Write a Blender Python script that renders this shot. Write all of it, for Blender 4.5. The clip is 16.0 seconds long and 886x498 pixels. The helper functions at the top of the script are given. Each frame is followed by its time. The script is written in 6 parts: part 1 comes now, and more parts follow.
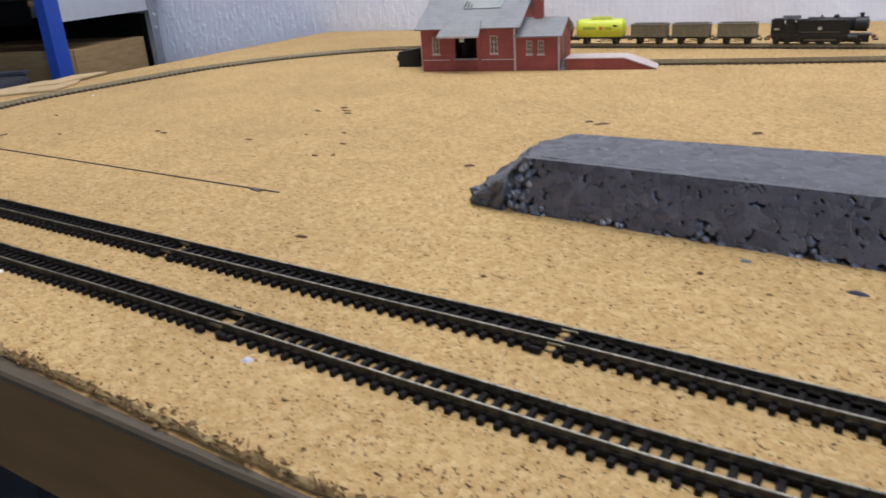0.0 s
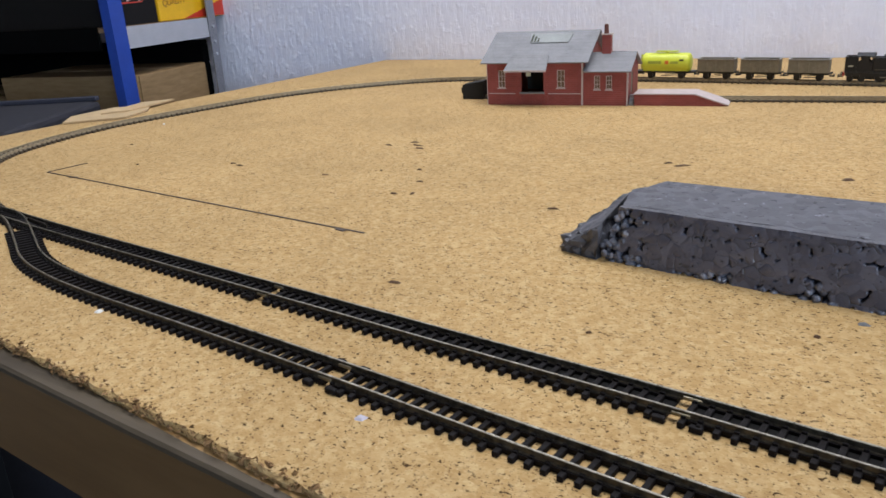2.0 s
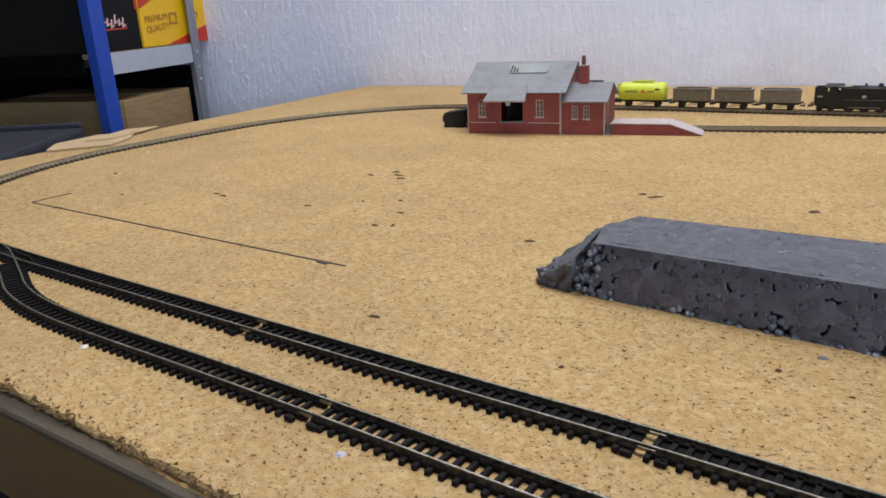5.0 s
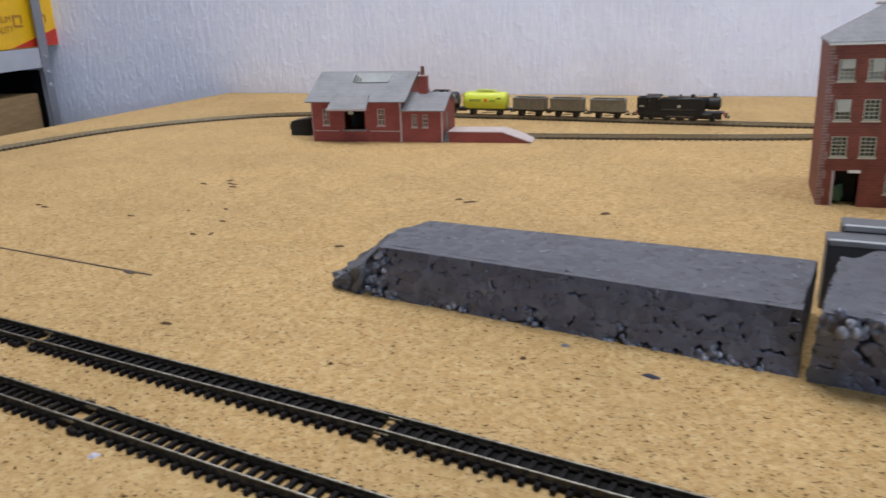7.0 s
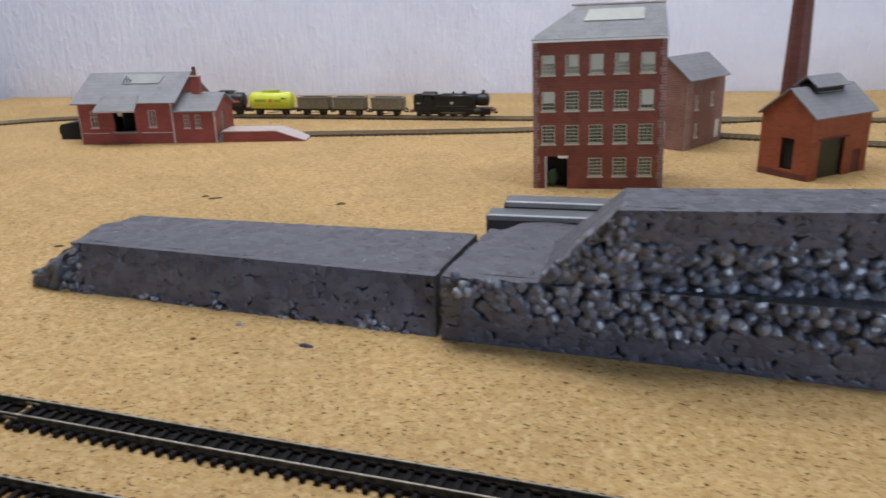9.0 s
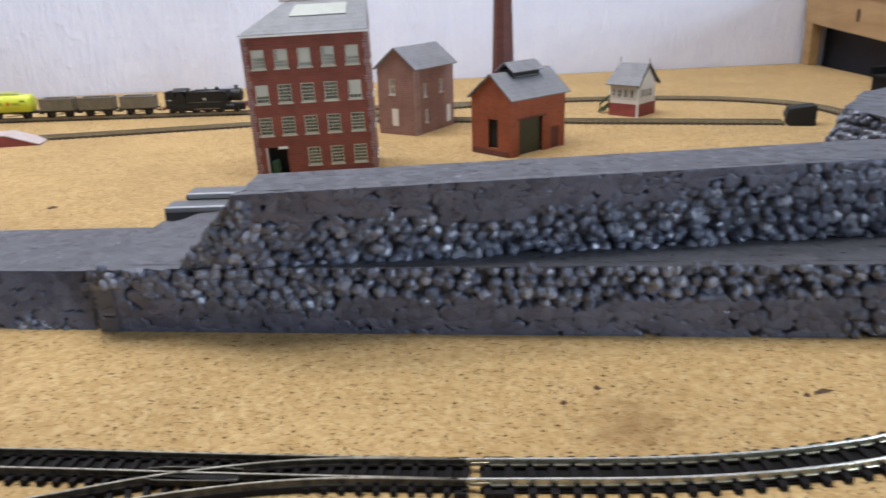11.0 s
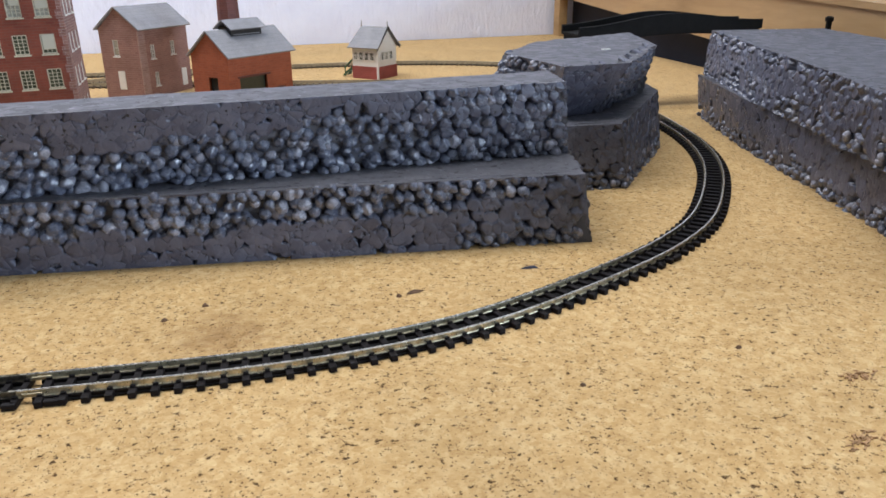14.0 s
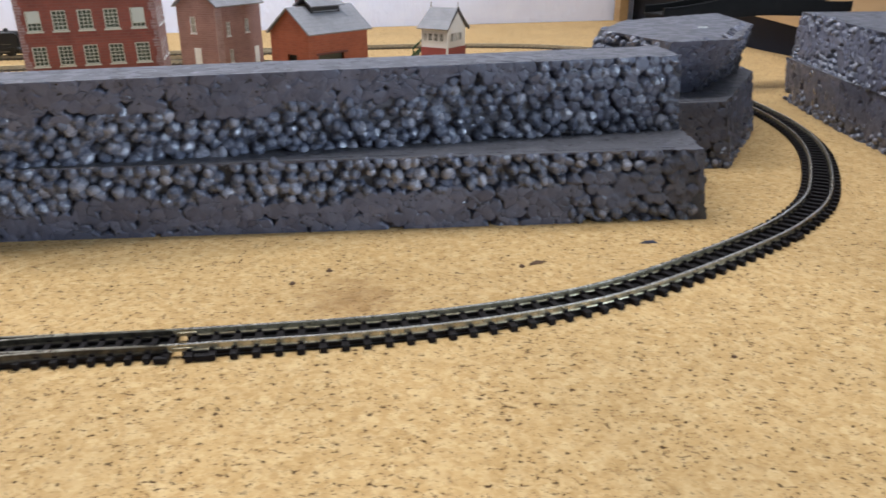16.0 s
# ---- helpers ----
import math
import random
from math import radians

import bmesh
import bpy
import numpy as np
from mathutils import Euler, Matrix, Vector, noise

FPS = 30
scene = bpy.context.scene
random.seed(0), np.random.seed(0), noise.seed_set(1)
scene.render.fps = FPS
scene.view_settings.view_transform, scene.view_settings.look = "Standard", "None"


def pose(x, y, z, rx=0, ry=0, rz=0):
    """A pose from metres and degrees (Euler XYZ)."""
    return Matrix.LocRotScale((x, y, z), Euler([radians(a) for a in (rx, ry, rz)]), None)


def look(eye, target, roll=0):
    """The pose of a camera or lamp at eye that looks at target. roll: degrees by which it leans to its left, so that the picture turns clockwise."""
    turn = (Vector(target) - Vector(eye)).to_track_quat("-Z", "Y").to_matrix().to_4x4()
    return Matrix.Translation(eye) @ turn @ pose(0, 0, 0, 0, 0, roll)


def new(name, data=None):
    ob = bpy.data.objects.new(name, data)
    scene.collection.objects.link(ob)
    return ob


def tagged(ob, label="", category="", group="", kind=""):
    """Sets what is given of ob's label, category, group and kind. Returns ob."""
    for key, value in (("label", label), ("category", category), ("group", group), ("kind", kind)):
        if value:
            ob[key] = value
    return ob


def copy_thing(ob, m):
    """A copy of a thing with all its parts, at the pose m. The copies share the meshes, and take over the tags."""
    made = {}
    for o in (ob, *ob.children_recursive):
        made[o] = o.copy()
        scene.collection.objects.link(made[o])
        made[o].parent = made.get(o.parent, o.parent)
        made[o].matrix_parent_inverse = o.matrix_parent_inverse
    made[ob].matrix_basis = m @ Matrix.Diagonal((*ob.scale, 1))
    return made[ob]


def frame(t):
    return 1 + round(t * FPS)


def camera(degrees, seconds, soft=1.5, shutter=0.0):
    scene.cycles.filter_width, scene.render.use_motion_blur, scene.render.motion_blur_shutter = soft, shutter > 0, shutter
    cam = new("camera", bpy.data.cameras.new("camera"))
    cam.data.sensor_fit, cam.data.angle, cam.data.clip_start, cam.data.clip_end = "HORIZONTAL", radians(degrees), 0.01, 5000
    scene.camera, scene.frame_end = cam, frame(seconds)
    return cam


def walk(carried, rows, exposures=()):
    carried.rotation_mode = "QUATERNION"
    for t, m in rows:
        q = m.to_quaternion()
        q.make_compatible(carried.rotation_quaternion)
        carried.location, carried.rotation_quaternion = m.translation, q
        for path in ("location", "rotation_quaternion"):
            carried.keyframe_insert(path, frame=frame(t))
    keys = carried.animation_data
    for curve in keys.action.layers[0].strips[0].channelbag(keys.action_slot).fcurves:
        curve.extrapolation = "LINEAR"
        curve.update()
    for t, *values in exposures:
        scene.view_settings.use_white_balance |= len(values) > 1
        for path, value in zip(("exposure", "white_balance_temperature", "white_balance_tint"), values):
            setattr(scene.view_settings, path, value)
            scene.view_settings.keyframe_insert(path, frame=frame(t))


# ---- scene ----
cam = camera(60.3, 16.0, soft=1.6, shutter=0.5)
PATH = [
    (0, (-0.012, 0.075, 0.111), (-0.967, 1.674, -0.618), -3.7),
    (0.5, (-0.022, 0.075, 0.118), (-1.017, 1.659, -0.591), -3.3),
    (1, (-0.021, 0.074, 0.117), (-1.014, 1.669, -0.569), -3.4),
    (1.5, (-0.031, 0.071, 0.118), (-1.052, 1.647, -0.57), -3.4),
    (2, (-0.036, 0.069, 0.122), (-1.081, 1.636, -0.55), -3.4),
    (2.5, (-0.04, 0.068, 0.122), (-1.107, 1.621, -0.549), -3.6),
    (3, (-0.039, 0.067, 0.124), (-1.113, 1.623, -0.528), -3.6),
    (3.5, (-0.037, 0.064, 0.128), (-1.088, 1.638, -0.518), -3.1),
    (3.7, (-0.035, 0.065, 0.13), (-1.077, 1.646, -0.515), -3.2),
    (6, (-0.018, 0.064, 0.132), (-0.976, 1.707, -0.49), -2.5),
    (6.5, (0.002, 0.069, 0.131), (-0.87, 1.753, -0.503), -2.2),
    (7, (0.023, 0.07, 0.136), (-0.752, 1.804, -0.49), -1.9),
    (7.5, (0.042, 0.07, 0.134), (-0.653, 1.841, -0.485), -1.7),
    (8, (0.058, 0.073, 0.134), (-0.577, 1.864, -0.491), -1.6),
    (8.5, (0.082, 0.074, 0.133), (-0.458, 1.898, -0.484), -1.6),
    (9, (0.107, 0.073, 0.132), (-0.326, 1.921, -0.496), -1.4),
    (9.2, (0.117, 0.072, 0.132), (-0.279, 1.928, -0.5), -1.6),
    (11.3, (0.199, 0.055, 0.134), (0.295, 1.939, -0.529), -0.8),
    (11.5, (0.209, 0.054, 0.128), (0.38, 1.935, -0.53), 0.0),
    (12, (0.242, 0.041, 0.128), (0.56, 1.9, -0.538), -0.7),
    (12.5, (0.26, 0.032, 0.116), (0.665, 1.864, -0.576), -0.8),
    (13, (0.262, 0.031, 0.116), (0.685, 1.852, -0.593), -0.7),
    (13.5, (0.263, 0.033, 0.117), (0.694, 1.856, -0.584), -0.6),
    (14, (0.263, 0.029, 0.114), (0.69, 1.85, -0.594), -0.5),
    (14.5, (0.264, 0.028, 0.112), (0.693, 1.845, -0.606), -0.5),
    (15, (0.265, 0.028, 0.114), (0.713, 1.841, -0.601), -0.3),
    (15.5, (0.25, 0.032, 0.108), (0.653, 1.848, -0.626), -0.4),
    (16, (0.231, 0.036, 0.106), (0.572, 1.866, -0.625), -0.1),
]
EXPOSURE = [(0, -0.26), (1.5, -0.31), (3.5, -0.28), (6, -0.42), (9, -0.44), (11.5, -0.02), (13, 0.10), (16, 0.10)]
walk(cam, [(t, look(eye, target, roll)) for t, eye, target, roll in PATH], EXPOSURE)

# ---- light: ceiling tube, a second tube added as fill, window; closed room ----
world = bpy.data.worlds.new("room_air")
scene.world = world
world.use_nodes = True
world.node_tree.nodes["Background"].inputs[0].default_value = (0.75, 0.8, 0.9, 1)
world.node_tree.nodes["Background"].inputs[1].default_value = 0.3


def area_lamp(name, sx, sy, watts, colour, m):
    data = bpy.data.lights.new(name, "AREA")
    data.shape, data.size, data.size_y, data.energy, data.color = "RECTANGLE", sx, sy, watts, colour
    ob = new(name, data)
    ob.matrix_world = m
    return ob


area_lamp("ceiling_tube_light", 1.2, 0.30, 13, (0.95, 0.97, 1.0), look((0.25, 0.42, 1.38), (0.25, 0.44, 0.0)))
# second tube, added to brighten the far left side and wall
area_lamp("ceiling_tube_light", 1.2, 0.30, 15.5, (0.95, 0.97, 1.0), look((-0.50, 0.82, 1.38), (-0.50, 0.84, 0.0)))
area_lamp("window_daylight", 0.8, 0.5, 42.0, (0.62, 0.78, 1.0), look((2.07, -1.15, 0.36), (0.0, -1.15, 0.36)))

# ---- materials ----


class Mat:
    """A node material with short ways to add nodes."""

    def __init__(self, name, rough=0.6, metal=0.0, spec=0.5):
        self.m = bpy.data.materials.new(name)
        self.m.use_nodes = True
        self.t = self.m.node_tree
        self.b = self.t.nodes["Principled BSDF"]
        self.b.inputs["Roughness"].default_value = rough
        self.b.inputs["Metallic"].default_value = metal
        self.b.inputs["Specular IOR Level"].default_value = spec
        self.co = self.t.nodes.new("ShaderNodeTexCoord").outputs["Object"]

    def link(self, a, b):
        self.t.links.new(a, b)

    def noise(self, scale, detail=3.0, rough=0.6, co=None, dist=0.0):
        n = self.t.nodes.new("ShaderNodeTexNoise")
        n.inputs["Scale"].default_value, n.inputs["Detail"].default_value = scale, detail
        n.inputs["Roughness"].default_value, n.inputs["Distortion"].default_value = rough, dist
        self.link(co or self.co, n.inputs["Vector"])
        return n.outputs["Fac"]

    def voronoi(self, scale, feature="F1", out="Distance", co=None, rand=1.0):
        n = self.t.nodes.new("ShaderNodeTexVoronoi")
        n.feature = feature
        n.inputs["Scale"].default_value = scale
        n.inputs["Randomness"].default_value = rand
        self.link(co or self.co, n.inputs["Vector"])
        return n.outputs[out]

    def mapping(self, scale, rot=(0, 0, 0)):
        n = self.t.nodes.new("ShaderNodeMapping")
        n.inputs["Scale"].default_value = scale
        n.inputs["Rotation"].default_value = rot
        self.link(self.co, n.inputs["Vector"])
        return n.outputs["Vector"]

    def ramp(self, fac, *stops):
        n = self.t.nodes.new("ShaderNodeValToRGB")
        while len(n.color_ramp.elements) < len(stops):
            n.color_ramp.elements.new(0.5)
        for e, (p, c) in zip(n.color_ramp.elements, stops):
            e.position = p
            e.color = (*c, 1) if not isinstance(c, (int, float)) else (c, c, c, 1)
        self.link(fac, n.inputs["Fac"])
        return n.outputs["Color"]

    def mix(self, fac, a, b, mode="MIX"):
        n = self.t.nodes.new("ShaderNodeMix")
        n.data_type, n.blend_type = "RGBA", mode
        for value, slot in ((fac, n.inputs["Factor"]), (a, n.inputs["A"]), (b, n.inputs["B"])):
            if isinstance(value, (int, float)):
                slot.default_value = value if slot.type == "VALUE" else (value, value, value, 1)
            elif isinstance(value, tuple):
                slot.default_value = (*value, 1)
            else:
                self.link(value, slot)
        return n.outputs["Result"]

    def math(self, op, a, b=0.0):
        n = self.t.nodes.new("ShaderNodeMath")
        n.operation = op
        for value, slot in ((a, n.inputs[0]), (b, n.inputs[1])):
            if isinstance(value, (int, float)):
                slot.default_value = value
            else:
                self.link(value, slot)
        return n.outputs[0]

    def island(self):
        return self.t.nodes.new("ShaderNodeNewGeometry").outputs["Random Per Island"]

    def rand(self):
        return self.t.nodes.new("ShaderNodeObjectInfo").outputs["Random"]

    def colour(self, c):
        if isinstance(c, tuple):
            self.b.inputs["Base Color"].default_value = (*c, 1)
        else:
            self.link(c, self.b.inputs["Base Color"])
        return self

    def rough(self, r):
        self.link(r, self.b.inputs["Roughness"])
        return self

    def bump(self, h, dist, strength=1.0):
        n = self.t.nodes.new("ShaderNodeBump")
        n.inputs["Strength"].default_value, n.inputs["Distance"].default_value = strength, dist
        self.link(h, n.inputs["Height"])
        self.link(n.outputs["Normal"], self.b.inputs["Normal"])
        return self


def plain(name, c, rough=0.6, metal=0.0, wear=0.25, scale=160.0, spec=0.5):
    """Paint or plastic with faint mottling at two scales."""
    m = Mat(name, rough, metal, spec)
    f = m.mix(0.5, m.noise(scale, 4), m.noise(scale * 9, 3))
    lo, hi = tuple(v * (1 - wear) for v in c), tuple(min(1, v * (1 + wear)) for v in c)
    m.colour(m.ramp(f, (0.3, lo), (0.7, hi)))
    m.bump(f, 0.0002, 0.4)
    return m.m


def cork_material():
    m = Mat("cork", 0.9, 0, 0.12)
    grain = m.voronoi(420, out="Color")
    sep = m.t.nodes.new("ShaderNodeSeparateColor")
    m.link(grain, sep.inputs["Color"])
    base = m.ramp(sep.outputs["Red"], (0.0, (0.415, 0.258, 0.104)), (0.3, (0.470, 0.302, 0.128)), (0.75, (0.520, 0.347, 0.158)), (1.0, (0.585, 0.418, 0.210)))
    fine = m.voronoi(900, out="Color", co=m.mapping((1.0, 1.6, 1.0), (0, 0, 0.5)))
    sep2 = m.t.nodes.new("ShaderNodeSeparateColor")
    m.link(fine, sep2.inputs["Color"])
    base = m.mix(0.35, base, m.ramp(sep2.outputs["Green"], (0.0, (0.390, 0.235, 0.092)), (0.6, (0.490, 0.323, 0.143)), (1.0, (0.610, 0.442, 0.228))))
    drift = m.math("MULTIPLY", m.noise(75, 3), 0.16)
    fleck = m.ramp(m.math("ADD", m.noise(520, 3, 0.6, co=m.mapping((0.9, 1.1, 1.0), (0, 0, 0.3))), drift), (0.692, 0.0), (0.715, 1.0))
    speck = m.ramp(m.math("ADD", m.noise(1000, 2, 0.6, co=m.mapping((1.1, 0.9, 1.0), (0, 0, 1.1))), drift), (0.715, 0.0), (0.745, 1.0))
    base = m.mix(fleck, base, (0.075, 0.041, 0.017))
    base = m.mix(m.math("MULTIPLY", speck, 0.9), base, (0.105, 0.056, 0.022))
    pale = m.ramp(m.noise(230, 3, 0.6, co=m.mapping((1.0, 0.8, 1.0), (0, 0, 0.8))), (0.50, 0.0), (0.64, 0.42))
    base = m.mix(pale, base, (0.600, 0.430, 0.222))
    grit = m.ramp(m.voronoi(330, co=m.mapping((1.0, 1.25, 1.0), (0, 0, 0.4))), (0.10, 1.0), (0.16, 0.0))
    base = m.mix(m.math("MULTIPLY", grit, m.ramp(m.noise(70, 3), (0.45, 0.0), (0.6, 0.9))), base, (0.11, 0.050, 0.020))
    seam = m.ramp(m.voronoi(430, "DISTANCE_TO_EDGE", co=m.mapping((1.0, 1.3, 1.0), (0, 0, 0.2))), (0.03, 1.0), (0.11, 0.0))
    base = m.mix(m.math("MULTIPLY", seam, m.ramp(m.noise(260, 3), (0.54, 0.0), (0.62, 0.25))), base, (0.125, 0.060, 0.024))
    stain = m.ramp(m.noise(9, 4, 0.6), (0.35, 0.90), (0.65, 1.05))
    base = m.mix(1.0, base, stain, "MULTIPLY")
    blot = m.t.nodes.new("ShaderNodeVectorMath")
    blot.operation = "DISTANCE"
    m.link(m.co, blot.inputs[0])
    blot.inputs[1].default_value = (0.243, 0.264, 0.0)
    smear = m.math("ADD", m.math("MULTIPLY", blot.outputs["Value"], 22.0), m.math("MULTIPLY", m.noise(160, 5, 0.75), 1.1))
    base = m.mix(m.ramp(smear, (0.45, 0.8), (1.05, 0.0)), base, (0.20, 0.105, 0.042))
    m.colour(base)
    h = m.mix(0.5, m.math("SUBTRACT", 1.0, fleck), sep.outputs["Green"])
    m.bump(h, 0.0004, 0.4)
    return m.m


def foam_material(name, lo, hi, crack_width, crack_lo, pit_lo):
    """Grey-painted expanded foam, wire-cut: beads of one colour with broken cracks and small pits between some of them."""
    m = Mat(name, 0.5, 0, 0.5)
    wob = m.t.nodes.new("ShaderNodeVectorMath")
    wob.operation = "ADD"
    nz = m.t.nodes.new("ShaderNodeTexNoise")
    nz.inputs["Scale"].default_value = 350
    m.link(m.co, nz.inputs["Vector"])
    sc = m.t.nodes.new("ShaderNodeVectorMath")
    sc.operation = "SCALE"
    sc.inputs["Scale"].default_value = 0.0016
    m.link(nz.outputs["Color"], sc.inputs[0])
    m.link(m.co, wob.inputs[0])
    m.link(sc.outputs[0], wob.inputs[1])
    co = wob.outputs[0]
    edge = m.voronoi(190, "DISTANCE_TO_EDGE", co=co)
    cell = m.voronoi(190, out="Color", co=co)
    sep = m.t.nodes.new("ShaderNodeSeparateColor")
    m.link(cell, sep.inputs["Color"])
    patch = m.ramp(m.noise(240, 3, 0.6), (crack_lo, 0.0), (crack_lo + 0.10, 1.0))
    crack = m.math("MULTIPLY", m.ramp(edge, (0.0, 1.0), (crack_width, 0.0)), patch)
    pit = m.ramp(m.noise(330, 2, 0.5), (pit_lo, 0.0), (pit_lo + 0.04, 1.0))
    hole = m.math("MAXIMUM", crack, pit)
    tone = m.mix(0.5, m.mix(0.5, sep.outputs["Red"], m.noise(900, 3)), m.noise(45, 5))
    base = m.ramp(tone, (0.3, lo), (0.7, hi))
    base = m.mix(hole, base, tuple(v * 0.22 for v in lo))
    glint = m.ramp(m.noise(300, 2, 0.5, co=m.mapping((1.3, 1.0, 1.0), (0, 0, 0.7))), (0.69, 0.0), (0.715, 1.0))
    m.colour(m.mix(glint, base, tuple(min(1, v * 2.4) for v in hi)))
    m.rough(m.ramp(sep.outputs["Blue"], (0.0, 0.42), (1.0, 0.66)))
    h = m.math("SUBTRACT", m.math("MULTIPLY", m.noise(500, 3), 0.12), hole)
    m.bump(h, 0.0008, 0.75)
    return m.m


def bead_material(name, lo, mid, hi, rough):
    """Grey paint lying on foam beads: patchy, with a soft sheen."""
    m = Mat(name, rough, 0, 0.8)
    f = m.mix(0.5, m.noise(260, 3), m.noise(1100, 3))
    m.colour(m.ramp(f, (0.34, lo), (0.5, mid), (0.66, hi)))
    m.rough(m.ramp(m.noise(600, 2), (0.3, rough * 0.75), (0.7, rough * 1.35)))
    m.bump(m.noise(1500, 3), 0.00025, 0.5)
    return m.m


def cut_face_material(name, lo, hi):
    """The sprayed cut face of bead foam: one tone and gloss for each bead, dark hairlines between some of them, small pits."""
    m = Mat(name, 0.4, 0, 0.75)
    wob = m.t.nodes.new("ShaderNodeVectorMath")
    wob.operation = "MULTIPLY_ADD"
    nz = m.t.nodes.new("ShaderNodeTexNoise")
    nz.inputs["Scale"].default_value = 260
    m.link(m.co, nz.inputs["Vector"])
    m.link(nz.outputs["Color"], wob.inputs[0])
    wob.inputs[1].default_value = (0.0022, 0.0022, 0.0022)
    m.link(m.co, wob.inputs[2])
    co = wob.outputs[0]
    sep = m.t.nodes.new("ShaderNodeSeparateColor")
    m.link(m.voronoi(215, out="Color", co=co, rand=0.85), sep.inputs["Color"])
    edge = m.voronoi(215, "DISTANCE_TO_EDGE", co=co, rand=0.85)
    line = m.math("MULTIPLY", m.ramp(edge, (0.01, 1.0), (0.055, 0.0)), m.ramp(m.noise(150, 3, 0.6), (0.50, 0.0), (0.64, 0.6)))
    pit = m.ramp(m.noise(560, 2, 0.5), (0.66, 0.0), (0.70, 1.0))
    hole = m.math("MAXIMUM", line, pit)
    tone = m.mix(0.45, m.mix(0.5, sep.outputs["Red"], m.noise(1000, 3)), m.noise(60, 5))
    base = m.ramp(tone, (0.32, lo), (0.68, hi))
    m.colour(m.mix(hole, base, tuple(v * 0.18 for v in lo)))
    m.rough(m.ramp(sep.outputs["Blue"], (0.0, 0.24), (1.0, 0.58)))
    h = m.math("SUBTRACT", m.math("ADD", m.math("MULTIPLY", m.noise(700, 3), 0.3), m.math("MULTIPLY", m.ramp(edge, (0.0, 0.0), (0.3, 1.0)), 0.25)), hole)
    m.bump(h, 0.0007, 0.7)
    return m.m


def brick_material(name, a, b, mortar, course=0.0022):
    """Printed brick paper: fine courses, uneven inking."""
    m = Mat(name, 0.6, 0, 0.3)
    n = m.t.nodes.new("ShaderNodeTexBrick")
    sx = m.t.nodes.new("ShaderNodeSeparateXYZ")
    m.link(m.co, sx.inputs[0])
    cx = m.t.nodes.new("ShaderNodeCombineXYZ")
    m.link(m.math("ADD", sx.outputs["X"], sx.outputs["Y"]), cx.inputs["X"])
    m.link(sx.outputs["Z"], cx.inputs["Y"])
    m.link(cx.outputs[0], n.inputs["Vector"])
    n.inputs["Scale"].default_value = 1.0
    n.inputs["Brick Width"].default_value, n.inputs["Row Height"].default_value = course * 2.6, course * 0.85
    n.inputs["Mortar Size"].default_value = course * 0.09
    n.inputs["Color1"].default_value, n.inputs["Color2"].default_value, n.inputs["Mortar"].default_value = (*a, 1), (*b, 1), (*mortar, 1)
    wash = m.ramp(m.noise(60, 4), (0.3, 0.78), (0.7, 1.12))
    m.colour(m.mix(1.0, n.outputs["Color"], wash, "MULTIPLY"))
    m.bump(n.outputs["Fac"], 0.0001, 0.3)
    return m.m


def slate_material():
    m = Mat("printed_slate", 0.5, 0, 0.4)
    sx = m.t.nodes.new("ShaderNodeSeparateXYZ")
    m.link(m.co, sx.inputs[0])
    w = m.math("FRACT", m.math("MULTIPLY", sx.outputs["Z"], 380))
    line = m.ramp(w, (0.0, 0.8), (0.18, 1.0))
    base = m.ramp(m.mix(0.5, m.noise(70, 4), m.noise(900, 3)), (0.28, (0.155, 0.152, 0.162)), (0.72, (0.295, 0.290, 0.305)))
    m.colour(m.mix(1.0, base, line, "MULTIPLY"))
    m.bump(w, 0.0001, 0.35)
    return m.m


def wallpaper_material():
    m = Mat("embossed_wallpaper", 0.7, 0, 0.3)
    rib = m.noise(120, 4, 0.65, co=m.mapping((1.0, 1.0, 0.24)), dist=0.3)
    chip = m.ramp(m.noise(70, 4, 0.6, co=m.mapping((1.0, 1.0, 0.8))), (0.52, 0.0), (0.74, 1.0))
    lump = m.noise(22, 4)
    base = m.ramp(lump, (0.3, (0.765, 0.79, 0.95)), (0.7, (0.835, 0.86, 1.0)))
    m.colour(base)
    h = m.math("ADD", m.math("MULTIPLY", rib, 0.75), m.math("MULTIPLY", chip, 0.25))
    m.bump(h, 0.0050, 0.55)
    return m.m


def wood_material(name, lo, hi, axis=(1, 1, 1), scale=60):
    m = Mat(name, 0.55, 0, 0.35)
    g = m.noise(scale, 5, 0.65, co=m.mapping(axis), dist=0.6)
    base = m.ramp(g, (0.3, lo), (0.7, hi))
    base = m.mix(1.0, base, m.ramp(m.noise(7, 3), (0.3, 0.85), (0.7, 1.08)), "MULTIPLY")
    m.colour(base)
    m.bump(g, 0.0006, 0.4)
    return m.m


def metal_material(name, lo, hi, rough=0.35, metal=0.9):
    m = Mat(name, rough, metal, 0.5)
    g = m.noise(350, 4)
    m.colour(m.ramp(g, (0.35, lo), (0.65, hi)))
    m.rough(m.ramp(m.noise(900, 3), (0.3, rough * 0.7), (0.7, min(1.0, rough * 1.5))))
    return m.m


def card_material():
    m = Mat("corrugated_carton", 0.8, 0, 0.2)
    g = m.noise(30, 4, co=m.mapping((1, 1, 6)))
    m.colour(m.ramp(g, (0.3, (0.26, 0.165, 0.078)), (0.7, (0.36, 0.235, 0.120))))
    m.bump(g, 0.001, 0.3)
    return m.m


def glass_material(name, c):
    m = Mat(name, 0.12, 0, 0.6)
    m.colour(m.ramp(m.noise(45, 3), (0.35, tuple(v * 0.55 for v in c)), (0.65, c)))
    return m.m


